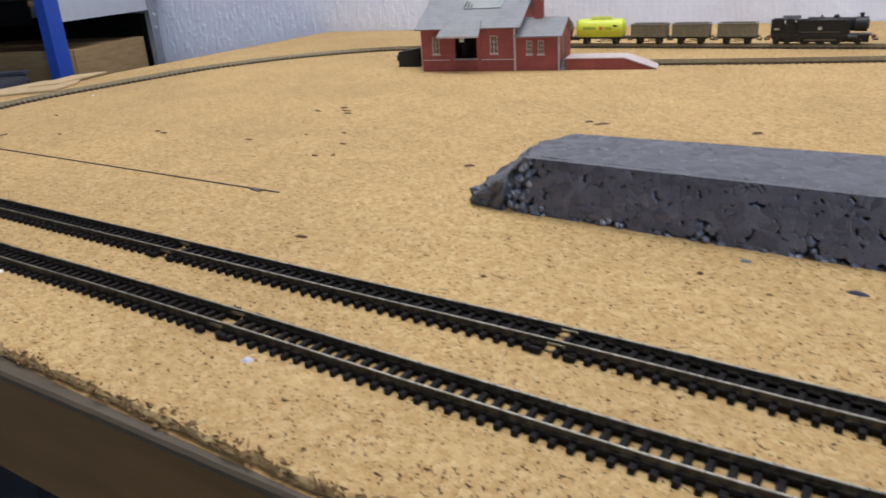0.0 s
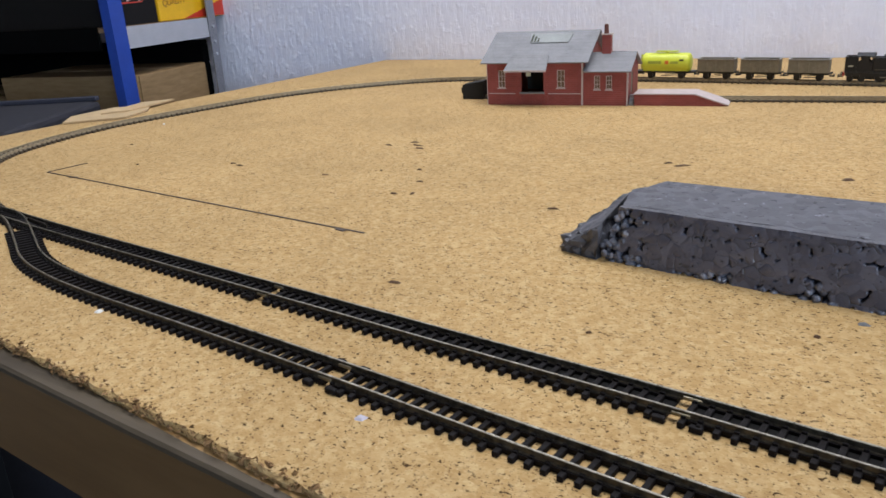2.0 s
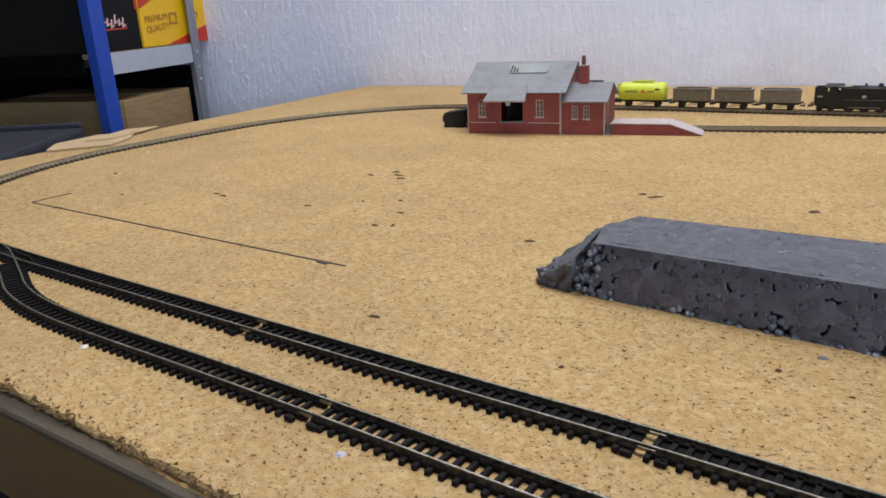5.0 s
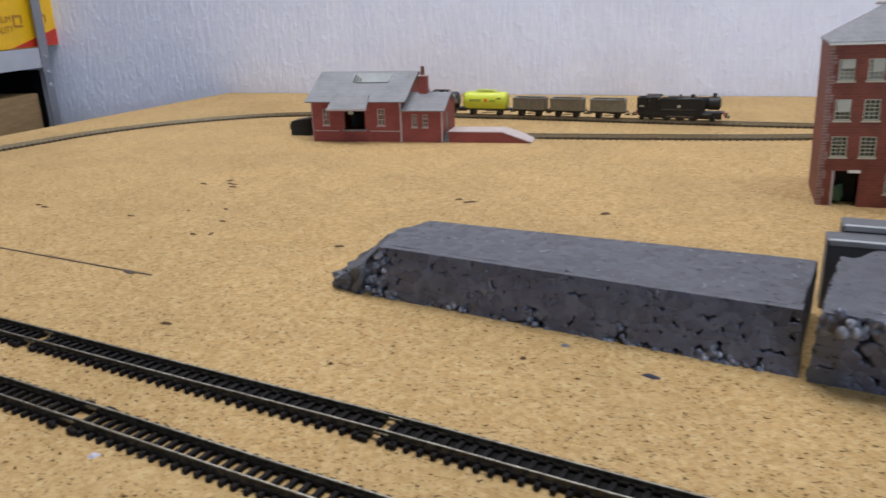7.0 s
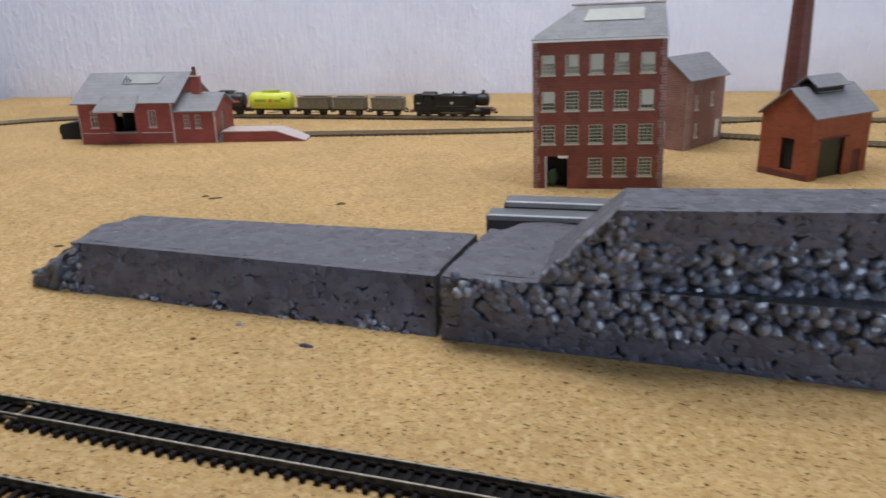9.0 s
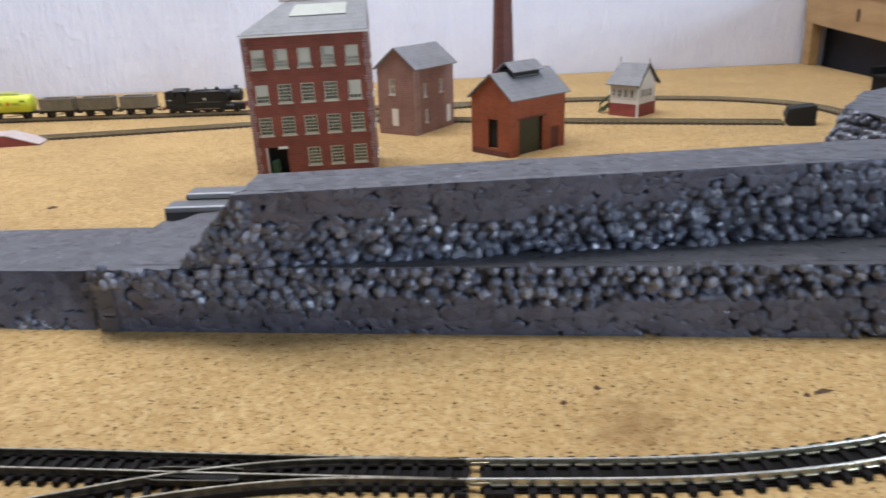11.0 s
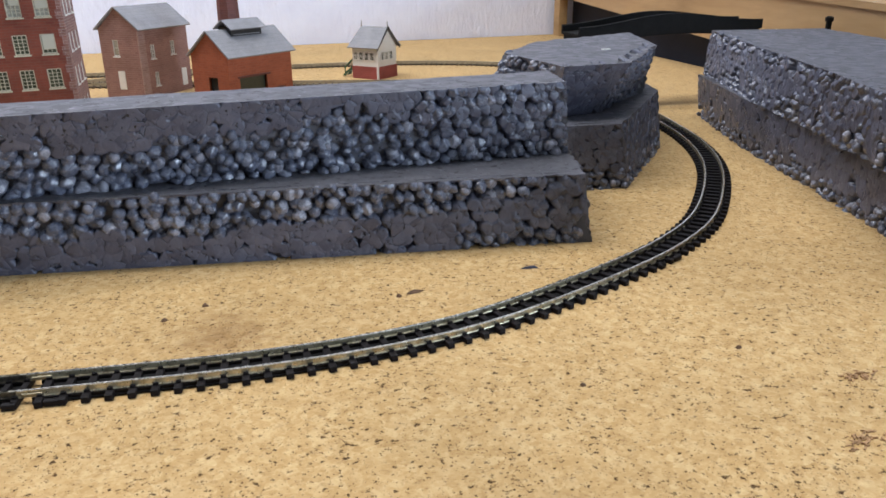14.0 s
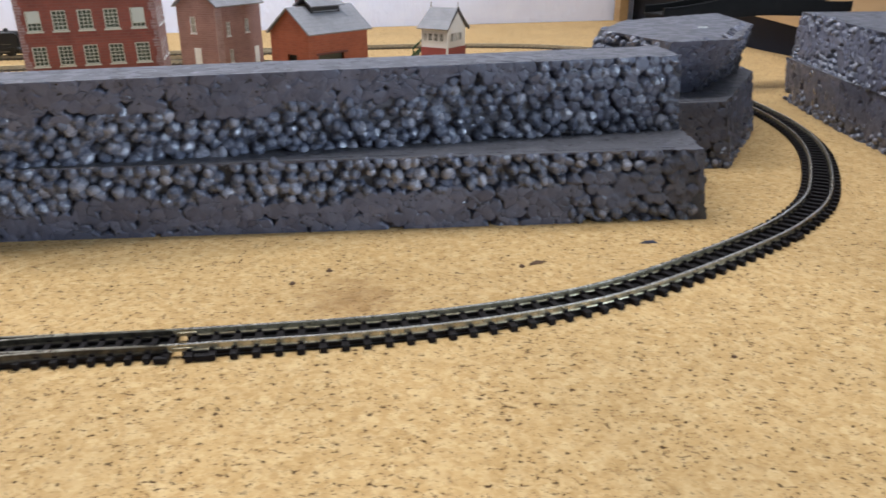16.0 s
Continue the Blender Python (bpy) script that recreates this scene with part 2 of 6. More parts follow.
CORK = cork_material()
FOAM = foam_material("foam_smooth", (0.066, 0.066, 0.078), (0.092, 0.092, 0.107), 0.03, 0.78, 0.645)
SCRAPED = foam_material("foam_scraped", (0.098, 0.098, 0.112), (0.185, 0.185, 0.205), 0.05, 0.60, 0.60)
FOAMFACE = cut_face_material("foam_cut_face", (0.048, 0.051, 0.079), (0.105, 0.111, 0.156))
BEAD = bead_material("foam_bead_paint", (0.060, 0.065, 0.094), (0.104, 0.113, 0.153), (0.162, 0.174, 0.224), 0.24)
BEADPALE = bead_material("foam_bead_bare", (0.15, 0.15, 0.18), (0.22, 0.22, 0.26), (0.31, 0.31, 0.36), 0.26)
SCREEDTOP = plain("grey_board", (0.125, 0.128, 0.14), 0.45, wear=0.2, scale=90)
SLEEPER = plain("sleeper_plastic", (0.0080, 0.0060, 0.0062), 0.6, wear=0.4, scale=500, spec=0.15)
OLDTIE = plain("weathered_sleeper", (0.070, 0.050, 0.032), 0.7, wear=0.4, scale=300)
WEBBING = plain("black_webbing", (0.006, 0.0055, 0.0055), 0.8, wear=0.4, scale=500, spec=0.2)
RAIL = metal_material("nickel_rail", (0.35, 0.295, 0.185), (0.57, 0.50, 0.345), 0.30, 0.75)
# tarnish together with the shade on the rail sides, put into one colour
DULLRAIL = metal_material("tarnished_shaded_rail", (0.035, 0.028, 0.020), (0.115, 0.095, 0.066), 0.4, 0.6)
RAILHEAD = metal_material("polished_rail_head", (0.62, 0.57, 0.46), (0.80, 0.76, 0.66), 0.22, 0.9)
DULLHEAD = metal_material("dull_rail_head", (0.27, 0.235, 0.175), (0.46, 0.42, 0.33), 0.30, 0.8)
JOINER = metal_material("dull_joiner", (0.20, 0.17, 0.11), (0.34, 0.30, 0.21), 0.4)
RUSTRAIL = metal_material("dull_rail", (0.30, 0.24, 0.15), (0.42, 0.345, 0.225), 0.45, 0.35)
BRICK = brick_material("mill_brick", (0.235, 0.062, 0.040), (0.185, 0.048, 0.034), (0.20, 0.085, 0.062))
SHEDBRICK = brick_material("shed_brick", (0.35, 0.096, 0.046), (0.29, 0.077, 0.038), (0.31, 0.105, 0.060))
PINKBRICK = brick_material("house_brick", (0.315, 0.175, 0.150), (0.265, 0.140, 0.120), (0.35, 0.23, 0.205))
GOODSBRICK = brick_material("goods_brick", (0.30, 0.066, 0.056), (0.26, 0.056, 0.048), (0.30, 0.10, 0.09))
STACKBRICK = brick_material("stack_brick", (0.16, 0.055, 0.042), (0.13, 0.045, 0.036), (0.15, 0.07, 0.06))
QUOIN = brick_material("worn_quoin", (0.30, 0.16, 0.14), (0.20, 0.10, 0.09), (0.36, 0.27, 0.25))
BLEACHED = brick_material("bleached_brick", (0.40, 0.27, 0.245), (0.31, 0.19, 0.17), (0.42, 0.31, 0.29))
SLATE = slate_material()
CREAM = plain("cream_card", (0.50, 0.48, 0.37), 0.6, wear=0.12)
DULLCREAM = plain("dull_cream", (0.47, 0.47, 0.40), 0.7, wear=0.1)
WHITE = plain("white_card", (0.74, 0.73, 0.70), 0.6, wear=0.08)
SKYLIGHT = plain("grey_white_film", (0.41, 0.41, 0.37), 0.35, wear=0.1)
DULLSKY = plain("dull_grey_film", (0.28, 0.29, 0.28), 0.35, wear=0.2, scale=60)
PINKEDGE = plain("pale_card_edge", (0.48, 0.40, 0.385), 0.7, wear=0.2)
PANE = glass_material("dull_window_film", (0.085, 0.092, 0.060))
BROWNPANE = glass_material("brown_window_film", (0.20, 0.13, 0.09))
PALEPANE = glass_material("pale_window_film", (0.42, 0.42, 0.37))
DARK = plain("black_interior", (0.012, 0.012, 0.012), 0.8)
DOOR = plain("olive_door", (0.055, 0.055, 0.030), 0.6, wear=0.25, scale=300)
BLACK = plain("satin_black", (0.007, 0.007, 0.008), 0.45, wear=0.35, scale=400)
BLACKBODY = plain("worn_black", (0.010, 0.0095, 0.0095), 0.5, wear=0.5, scale=300)
BRIDGEBLACK = plain("matt_bridge_plastic", (0.010, 0.0092, 0.0088), 0.8, wear=0.4, scale=200, spec=0.15)
KNOT = plain("pine_knot", (0.10, 0.045, 0.018), 0.7, wear=0.4, scale=300)
TANKBLACK = plain("tank_black", (0.013, 0.013, 0.017), 0.42, wear=0.3, scale=300)
YELLOW = plain("acid_yellow", (0.66, 0.72, 0.06), 0.4, wear=0.07, scale=200)
WAGONGREY = plain("weathered_grey", (0.20, 0.175, 0.125), 0.7, wear=0.35, scale=220)
WAGONRIM = plain("pale_rim", (0.33, 0.32, 0.30), 0.6, wear=0.25, scale=300)
RED = plain("buffer_red", (0.42, 0.028, 0.02), 0.5, wear=0.25)
ORANGE = plain("stripe_orange", (0.70, 0.17, 0.03), 0.5, wear=0.2)
STRIPERED = plain("stripe_red", (0.36, 0.025, 0.025), 0.5, wear=0.2)
STEEL = metal_material("wheel_steel", (0.25, 0.24, 0.22), (0.40, 0.39, 0.36), 0.35)
OLIVE = plain("faded_olive_print", (0.34, 0.38, 0.05), 0.5)
GREEN = plain("green_paint", (0.035, 0.085, 0.035), 0.55, wear=0.35)
WALL = wallpaper_material()
PLASTER = plain("plain_plaster", (0.40, 0.385, 0.36), 0.8, wear=0.06, scale=12)
CEILING = plain("white_ceiling", (0.78, 0.77, 0.75), 0.85, wear=0.04, scale=10)
CARPET = plain("dark_carpet", (0.012, 0.011, 0.010), 0.95, wear=0.3, scale=40)
PINE = wood_material("pale_pine", (0.34, 0.205, 0.088), (0.48, 0.315, 0.155), (1.0, 0.12, 1.0), 55)
FASCIA = wood_material("brown_fascia", (0.165, 0.090, 0.036), (0.215, 0.122, 0.053), (0.1, 1.0, 1.0), 60)
STRIPWOOD = wood_material("weathered_strip", (0.062, 0.047, 0.032), (0.125, 0.095, 0.064), (0.1, 1.0, 1.0), 70)
CRUMB = plain("cork_granule", (0.21, 0.115, 0.046), 0.9, wear=0.6, scale=260)
PLYEDGE = wood_material("ply_edge", (0.40, 0.23, 0.085), (0.56, 0.35, 0.15), (0.15, 1.0, 2.0), 70)
BLUEPOST = plain("blue_enamel", (0.010, 0.055, 0.36), 0.35, wear=0.12, scale=60)
GALV = metal_material("galvanised", (0.30, 0.31, 0.34), (0.42, 0.43, 0.46), 0.5)
SHELFGREY = plain("grey_shelf_edge", (0.42, 0.43, 0.48), 0.5, wear=0.1, scale=40)
CARTON = card_material()
CHIPBOARD = plain("brown_chipboard", (0.22, 0.135, 0.075), 0.8, wear=0.25, scale=90)
PRINTBLACK = plain("black_print", (0.006, 0.0055, 0.006), 0.6, spec=0.2)
# near-black that puts the shade inside the storage rack into the colour
RACKSHADE = plain("rack_shade", (0.0025, 0.0025, 0.0028), 0.95, spec=0.05)
PALECARD = plain("pale_torn_card", (0.50, 0.36, 0.20), 0.85, wear=0.15, scale=60)
PRINTYELLOW = plain("yellow_print", (0.80, 0.46, 0.01), 0.45, wear=0.1, scale=30)
PRINTRED = plain("red_print", (0.55, 0.04, 0.02), 0.45, wear=0.15, scale=30)
PRINTPINK = plain("pale_pink_print", (0.66, 0.42, 0.42), 0.5, wear=0.12)
PRINTWHITE = plain("white_print", (0.75, 0.70, 0.68), 0.5, wear=0.08)
PRINTBROWN = plain("brown_print", (0.36, 0.17, 0.02), 0.5)
# cloth of the case; also colours the shade sheet under the shelf
NAVY = plain("navy_cloth_and_shade", (0.016, 0.016, 0.024), 0.8, wear=0.3, scale=50)
NAVYTRIM = plain("dull_blue_trim", (0.030, 0.032, 0.050), 0.6, wear=0.2, scale=80)
PENCIL = plain("pencil_mark", (0.075, 0.050, 0.040), 0.6, wear=0.5, scale=300)
CHIP = plain("dark_cork_chip", (0.09, 0.045, 0.02), 0.85, wear=0.5, scale=400)
TUFT = plain("torn_cork_fibre", (0.34, 0.20, 0.095), 0.9, wear=0.4, scale=500)
NAVYCHIP = plain("dark_blue_scrap", (0.03, 0.03, 0.055), 0.7)
PAPER = plain("torn_paper", (0.50, 0.47, 0.55), 0.7, wear=0.1)
EDGESHINE = plain("board_edge_highlight", (0.42, 0.43, 0.46), 0.35, wear=0.2)

# ---- mesh helpers ----


def part(name, bm, material, parent=None, label="", smooth=False):
    me = bpy.data.meshes.new(name)
    bmesh.ops.recalc_face_normals(bm, faces=bm.faces)
    if smooth:
        for f in bm.faces:
            f.smooth = True
    bm.to_mesh(me)
    bm.free()
    me.materials.append(material)
    ob = new(name, me)
    if parent is not None:
        ob.parent = parent
    if label:
        ob["label"] = label
    return ob


def thing(name, m, label, category, group="", kind=""):
    ob = new(name)
    ob.empty_display_size = 0.01
    ob.matrix_world = m
    return tagged(ob, label, category, group, kind)


def add_box(bm, x0, x1, y0, y1, z0, z1, bevel=0.0):
    r = bmesh.ops.create_cube(bm, size=1)
    vs = r["verts"]
    for v in vs:
        v.co = ((x0 + x1) / 2 + v.co.x * (x1 - x0), (y0 + y1) / 2 + v.co.y * (y1 - y0), (z0 + z1) / 2 + v.co.z * (z1 - z0))
    if bevel:
        es = list({e for v in vs for e in v.link_edges})
        bmesh.ops.bevel(bm, geom=es, offset=bevel, segments=2, affect="EDGES", profile=0.5)
    return bm


def box(x0, x1, y0, y1, z0, z1, bevel=0.0):
    return add_box(bmesh.new(), x0, x1, y0, y1, z0, z1, bevel)


def add_cyl(bm, p, q, r1, r2=None, n=20, caps=True):
    p, q = Vector(p), Vector(q)
    d = q - p
    m = Matrix.Translation((p + q) / 2) @ d.to_track_quat("Z", "Y").to_matrix().to_4x4()
    bmesh.ops.create_cone(bm, cap_ends=caps, segments=n, radius1=r1, radius2=r1 if r2 is None else r2, depth=d.length, matrix=m)
    return bm


def cyl(p, q, r1, r2=None, n=20):
    return add_cyl(bmesh.new(), p, q, r1, r2, n)


def add_prism(bm, outline, lo, hi, axis="z"):
    """A straight prism over a flat outline of (a, b) pairs."""
    put = {"z": lambda a, b, c: (a, b, c), "y": lambda a, b, c: (a, c, b), "x": lambda a, b, c: (c, a, b)}[axis]
    low = [bm.verts.new(put(a, b, lo)) for a, b in outline]
    top = [bm.verts.new(put(a, b, hi)) for a, b in outline]
    n = len(outline)
    bm.faces.new(low), bm.faces.new(top)
    for i in range(n):
        bm.faces.new((low[i], low[(i + 1) % n], top[(i + 1) % n], top[i]))
    return bm


def prism(outline, lo, hi, axis="z", bevel=0.0):
    bm = add_prism(bmesh.new(), outline, lo, hi, axis)
    if bevel:
        bmesh.ops.bevel(bm, geom=list(bm.edges), offset=bevel, segments=2, affect="EDGES")
    return bm


def spline(points, step):
    """Evenly spaced places and headings on a smooth line through the points."""
    p = [np.array(q, float) for q in points]
    p = [2 * p[0] - p[1]] + p + [2 * p[-1] - p[-2]]
    fine = []
    for a, b, c, d in zip(p, p[1:], p[2:], p[3:]):
        for s in np.linspace(0, 1, 40, endpoint=False):
            fine.append(0.5 * (2 * b + (c - a) * s + (2 * a - 5 * b + 4 * c - d) * s * s + (3 * b - a - 3 * c + d) * s ** 3))
    fine.append(p[-2])
    fine = np.array(fine)
    run = np.concatenate([[0], np.cumsum(np.linalg.norm(np.diff(fine, axis=0), axis=1))])
    n = max(2, int(round(run[-1] / step)) + 1)
    at = np.linspace(0, run[-1], n)
    xy = np.stack([np.interp(at, run, fine[:, k]) for k in (0, 1)], 1)
    d = np.gradient(xy, axis=0)
    return xy, np.arctan2(d[:, 1], d[:, 0])


def add_sweep(bm, xy, heading, profile, offset=0.0):
    """Sweeps a closed (sideways, up) profile along a level line."""
    rings = []
    for (x, y), a in zip(xy, heading):
        nx, ny = -math.sin(a), math.cos(a)
        rings.append([bm.verts.new((x + nx * (offset + s), y + ny * (offset + s), z)) for s, z in profile])
    n = len(profile)
    for a, b in zip(rings, rings[1:]):
        for i in range(n):
            bm.faces.new((a[i], a[(i + 1) % n], b[(i + 1) % n], b[i]))
    bm.faces.new(rings[0]), bm.faces.new(rings[-1])
    return bm


# ---- room ----
def wall_y(x):
    return 1.165 + 0.10 * x


def wall_block(name, x0, y0, x1, y1, z0, z1, thick, material, label):
    d = Vector((x1 - x0, y1 - y0, 0))
    ob = part(name, box(0, d.length, 0, thick, z0, z1), material)
    ob.matrix_world = pose(x0, y0, 0, 0, 0, math.degrees(math.atan2(d.y, d.x)))
    return tagged(ob, label, "wall", kind="structure")


FLOOR_Z, CEIL_Z = -0.92, 1.45
wall_block("wall_north", -2.3, wall_y(-2.3), 2.2, wall_y(2.2), FLOOR_Z, CEIL_Z, 0.12, WALL, "white embossed wallpaper wall with vertical texture")
wall_block("wall_east", 2.1, 1.5, 2.1, -1.7, FLOOR_Z, CEIL_Z, 0.12, PLASTER, "plain pale plastered room wall")
wall_block("wall_south", 2.2, -1.6, -2.3, -1.6, FLOOR_Z, CEIL_Z, 0.12, PLASTER, "plain pale plastered room wall")
wall_block("wall_west", -2.2, -1.7, -2.2, 1.2, FLOOR_Z, CEIL_Z, 0.12, PLASTER, "plain pale plastered room wall")
tagged(part("floor", box(-2.4, 2.3, -1.8, 1.6, FLOOR_Z - 0.05, FLOOR_Z), CARPET), "dark carpeted room floor", "floor", kind="structure")
tagged(part("ceiling", box(-2.4, 2.3, -1.8, 1.6, CEIL_Z, CEIL_Z + 0.05), CEILING), "plain white ceiling", "ceiling", kind="structure")
win = thing("window_1", pose(2.098, -1.15, 0.36, 0, 0, 0), "plain white framed window in the east wall", "window", kind="structure")
for k in (-1, 1):
    part("window_frame", box(-0.02, 0.0, k * 0.42 - 0.02, k * 0.42 + 0.02, -0.29, 0.29, 0.002), WHITE, win)
    part("window_frame", box(-0.02, 0.0, -0.40, 0.40, k * 0.27 - 0.02, k * 0.27 + 0.02, 0.002), WHITE, win)
part("window_pane", box(-0.008, -0.004, -0.40, 0.40, -0.25, 0.25), PALEPANE, win)
part("window_sill", box(-0.06, 0.0, -0.46, 0.46, -0.32, -0.295, 0.003), WHITE, win)
# fittings for both tubes, out of view overhead
for lx, ly in ((0.25, 0.42), (-0.50, 0.82)):
    lamp = thing("ceiling_lamp", pose(lx, ly, CEIL_Z), "unseen white ceiling tube light fitting", "lamp", "ceiling lamps")
    part("lamp_body", box(-0.62, 0.62, -0.06, 0.06, -0.035, 0, 0.006), CEILING, lamp)


# ---- baseboard of the layout ----
def front_y(x):
    """The front edge of the cork."""
    return 0.1739 - (0.072 if x < 0 else 0.115) * x


def outer_y(x):
    """The front edge of the wooden frame below it."""
    return min(0.1718 - 0.0513 * x, front_y(x) - 0.0045)


LEFT, RIGHT = -0.80, 0.745


def cork_sheet():
    """A cork sheet with a crumbling front edge."""
    bm = bmesh.new()
    n = 700
    top, mid, low = [], [], []
    for i in range(n + 1):
        x = LEFT + (RIGHT - LEFT) * i / n
        y = front_y(x)
        j = noise.noise(Vector((x * 130, 1.3, 0))) * 0.0009 + noise.noise(Vector((x * 520, 7.7, 0))) * 0.0012
        k = noise.noise(Vector((x * 160, 4.3, 0))) * 0.0012
        top.append(bm.verts.new((x, y + j, -0.0003)))
        mid.append(bm.verts.new((x, y - 0.0006 + j * 0.6 + k, -0.0015)))
        low.append(bm.verts.new((x, y - 0.0003 + k, -0.0033)))
    back = [bm.verts.new((RIGHT, wall_y(RIGHT) - 0.002, 0)), bm.verts.new((LEFT, wall_y(LEFT) - 0.002, 0))]
    inner = [bm.verts.new((v.co.x, v.co.y + 0.003, 0)) for v in top]
    for i in range(n):
        bm.faces.new((inner[i], top[i], top[i + 1], inner[i + 1]))
        bm.faces.new((top[i], mid[i], mid[i + 1], top[i + 1]))
        bm.faces.new((mid[i], low[i], low[i + 1], mid[i + 1]))
    bm.faces.new(inner + back)
    lb = [bm.verts.new((v.co.x, v.co.y, -0.0033)) for v in back]
    bm.faces.new((inner[-1], top[-1], mid[-1], low[-1], lb[0], back[0]))
    bm.faces.new((back[0], lb[0], lb[1], back[1]))
    bm.faces.new((back[1], lb[1], low[0], mid[0], top[0], inner[0]))
    return bm


layout = thing("layout_table", pose(0, 0, 0), "model railway table with pale cork top and brown wooden edge", "table", kind="structure")
part("cork_top", cork_sheet(), CORK, layout, "granular tan cork sheet with crumbling edge")
part("plywood_deck", prism([(LEFT, front_y(LEFT) - 0.0020), (0.0, front_y(0.0) - 0.0020), (RIGHT, front_y(RIGHT) - 0.0020), (RIGHT, wall_y(RIGHT) - 0.004), (LEFT, wall_y(LEFT) - 0.004)], -0.014, -0.0037), PLYEDGE, layout, "orange-tan plywood edge")


def framed(section):
    """A bar along the front of the table whose cross-section, a list of (y, z), is given for each x."""
    bm = bmesh.new()
    n = 160
    rings = [[bm.verts.new((x, y, z)) for y, z in section(x)] for x in (LEFT + (RIGHT - LEFT) * i / n for i in range(n + 1))]
    for a, b in zip(rings, rings[1:]):
        for k in range(len(a)):
            bm.faces.new((a[k], a[(k + 1) % len(a)], b[(k + 1) % len(a)], b[k]))
    bm.faces.new(rings[0])
    bm.faces.new(rings[-1])
    return bm


def strip_section(x):
    """A weathered strip in front of the cork; a ledge of bare ply shows behind it along one half."""
    q = min(1.0, max(0.0, (x + 0.29) / 0.08))
    inner = front_y(x) + 0.0006 - 0.0028 * q + noise.noise(Vector((x * 70, 5.0, 0))) * 0.0005
    outer = outer_y(x) + noise.noise(Vector((x * 40, 9.0, 0))) * 0.0003
    zt = -0.0034 + noise.noise(Vector((x * 60, 2.0, 0))) * 0.0003
    return [(inner, -0.0062), (outer, -0.0062), (outer, zt - 0.0010), (outer + 0.0009, zt), (inner, zt)]


def board_section(x):
    y = outer_y(x) + 0.0005
    return [(y + 0.002, -0.0470), (y, -0.0470), (y, -0.0070), (y + 0.0006, -0.0064), (y + 0.002, -0.0064)]


def edge_crumbs():
    """Loose dark cork granules along the broken edge of the sheet."""
    g = random.Random(3)
    bm = bmesh.new()
    for _ in range(2600):
        x = g.uniform(-0.62, 0.06)
        dense = noise.noise(Vector((x * 45, 0.0, 5.0))) * 0.5 + 0.5
        if g.random() > 0.25 + dense * 1.1:
            continue
        y, r = front_y(x) + g.gauss(0.0000, 0.0010), g.uniform(0.0004, 0.0010)
        z = -0.0003 + g.uniform(-0.0002, 0.0006) if y > front_y(x) + 0.0012 else g.uniform(-0.0028, 0.0003)
        vs = [bm.verts.new((x + g.gauss(0, r), y + g.gauss(0, r * 0.7), z + g.gauss(0, r * 0.6))) for _ in range(5)]
        for k in ((0, 1, 2), (0, 2, 3), (0, 3, 1), (4, 2, 1), (4, 3, 2), (4, 1, 3)):
            bm.faces.new([vs[q] for q in k])
    return bm


part("edge_strip", framed(strip_section), STRIPWOOD, layout, "weathered grey-brown wooden edge strip")
crumbs = part("cork_crumbs", edge_crumbs(), CRUMB, layout, "dark crumbling cork granules")
crumbs["kind"] = "stuff"
part("front_board", framed(board_section), FASCIA, layout, "dull brown wooden fascia board")
part("side_board", box(LEFT, LEFT + 0.018, front_y(LEFT) + 0.02, 1.05, -0.056, -0.0145), FASCIA, layout)
part("side_board", box(RIGHT - 0.018, RIGHT, front_y(RIGHT) + 0.02, 1.2, -0.056, -0.0145), FASCIA, layout)
# the shade below the table is put into the legs' black
for lx, ly in ((-0.74, 0.32), (0.69, 0.20), (-0.74, 1.0), (0.69, 1.13)):
    part("leg", box(lx - 0.022, lx + 0.022, ly - 0.022, ly + 0.022, FLOOR_Z, -0.0145, 0.002), BLACK, layout, "leg coloured black for the shade under the table")

# ---- railway track ----
PITCH, FINE_PITCH, HALF = 0.0061, 0.0049, 0.0047
RAILPROF = [(-0.0007, 0.0019), (0.0007, 0.0019), (0.0006, 0.0021), (0.00034, 0.0023), (0.00034, 0.0033), (0.00042, 0.0035), (0.00042, 0.0038), (0.0003, 0.0040),
            (-0.0003, 0.0040), (-0.00042, 0.0038), (-0.00042, 0.0035), (-0.00034, 0.0033), (-0.00034, 0.0023), (-0.0006, 0.0021)]


def sleeper_mesh(half=0.0088, w=0.00115):
    bm = box(-w, w, -half, half, 0.0, 0.0020, 0.0003)
    for s in (-1, 1):
        for k in (-1, 1):
            y = s * HALF + k * 0.0009
            add_box(bm, -0.0007, 0.0007, y - 0.0004, y + 0.0004, 0.0018, 0.0027)
    me = bpy.data.meshes.new("sleeper")
    bm.to_mesh(me)
    bm.free()
    me.materials.append(SLEEPER)
    return me


SLEEPER_MESH, FINE_SLEEPER = sleeper_mesh(), sleeper_mesh(0.0084, 0.00095)


def far_from(p, lines, gap):
    return all(np.min(np.hypot(l[:, 0] - p[0], l[:, 1] - p[1])) > gap for l in lines)


def runs(sx, sh, gaps, room):
    """The stretches of a line that are left when the places round its joints are cut out."""
    open_ = [all(math.hypot(x - gx, y - gy) > room for gx, gy in gaps) for x, y in sx]
    start = None
    for i, ok in enumerate(open_ + [False]):
        if ok and start is None:
            start = i
        if not ok and start is not None:
            if i - start > 2:
                yield sx[start:i], sh[start:i]
            start = None


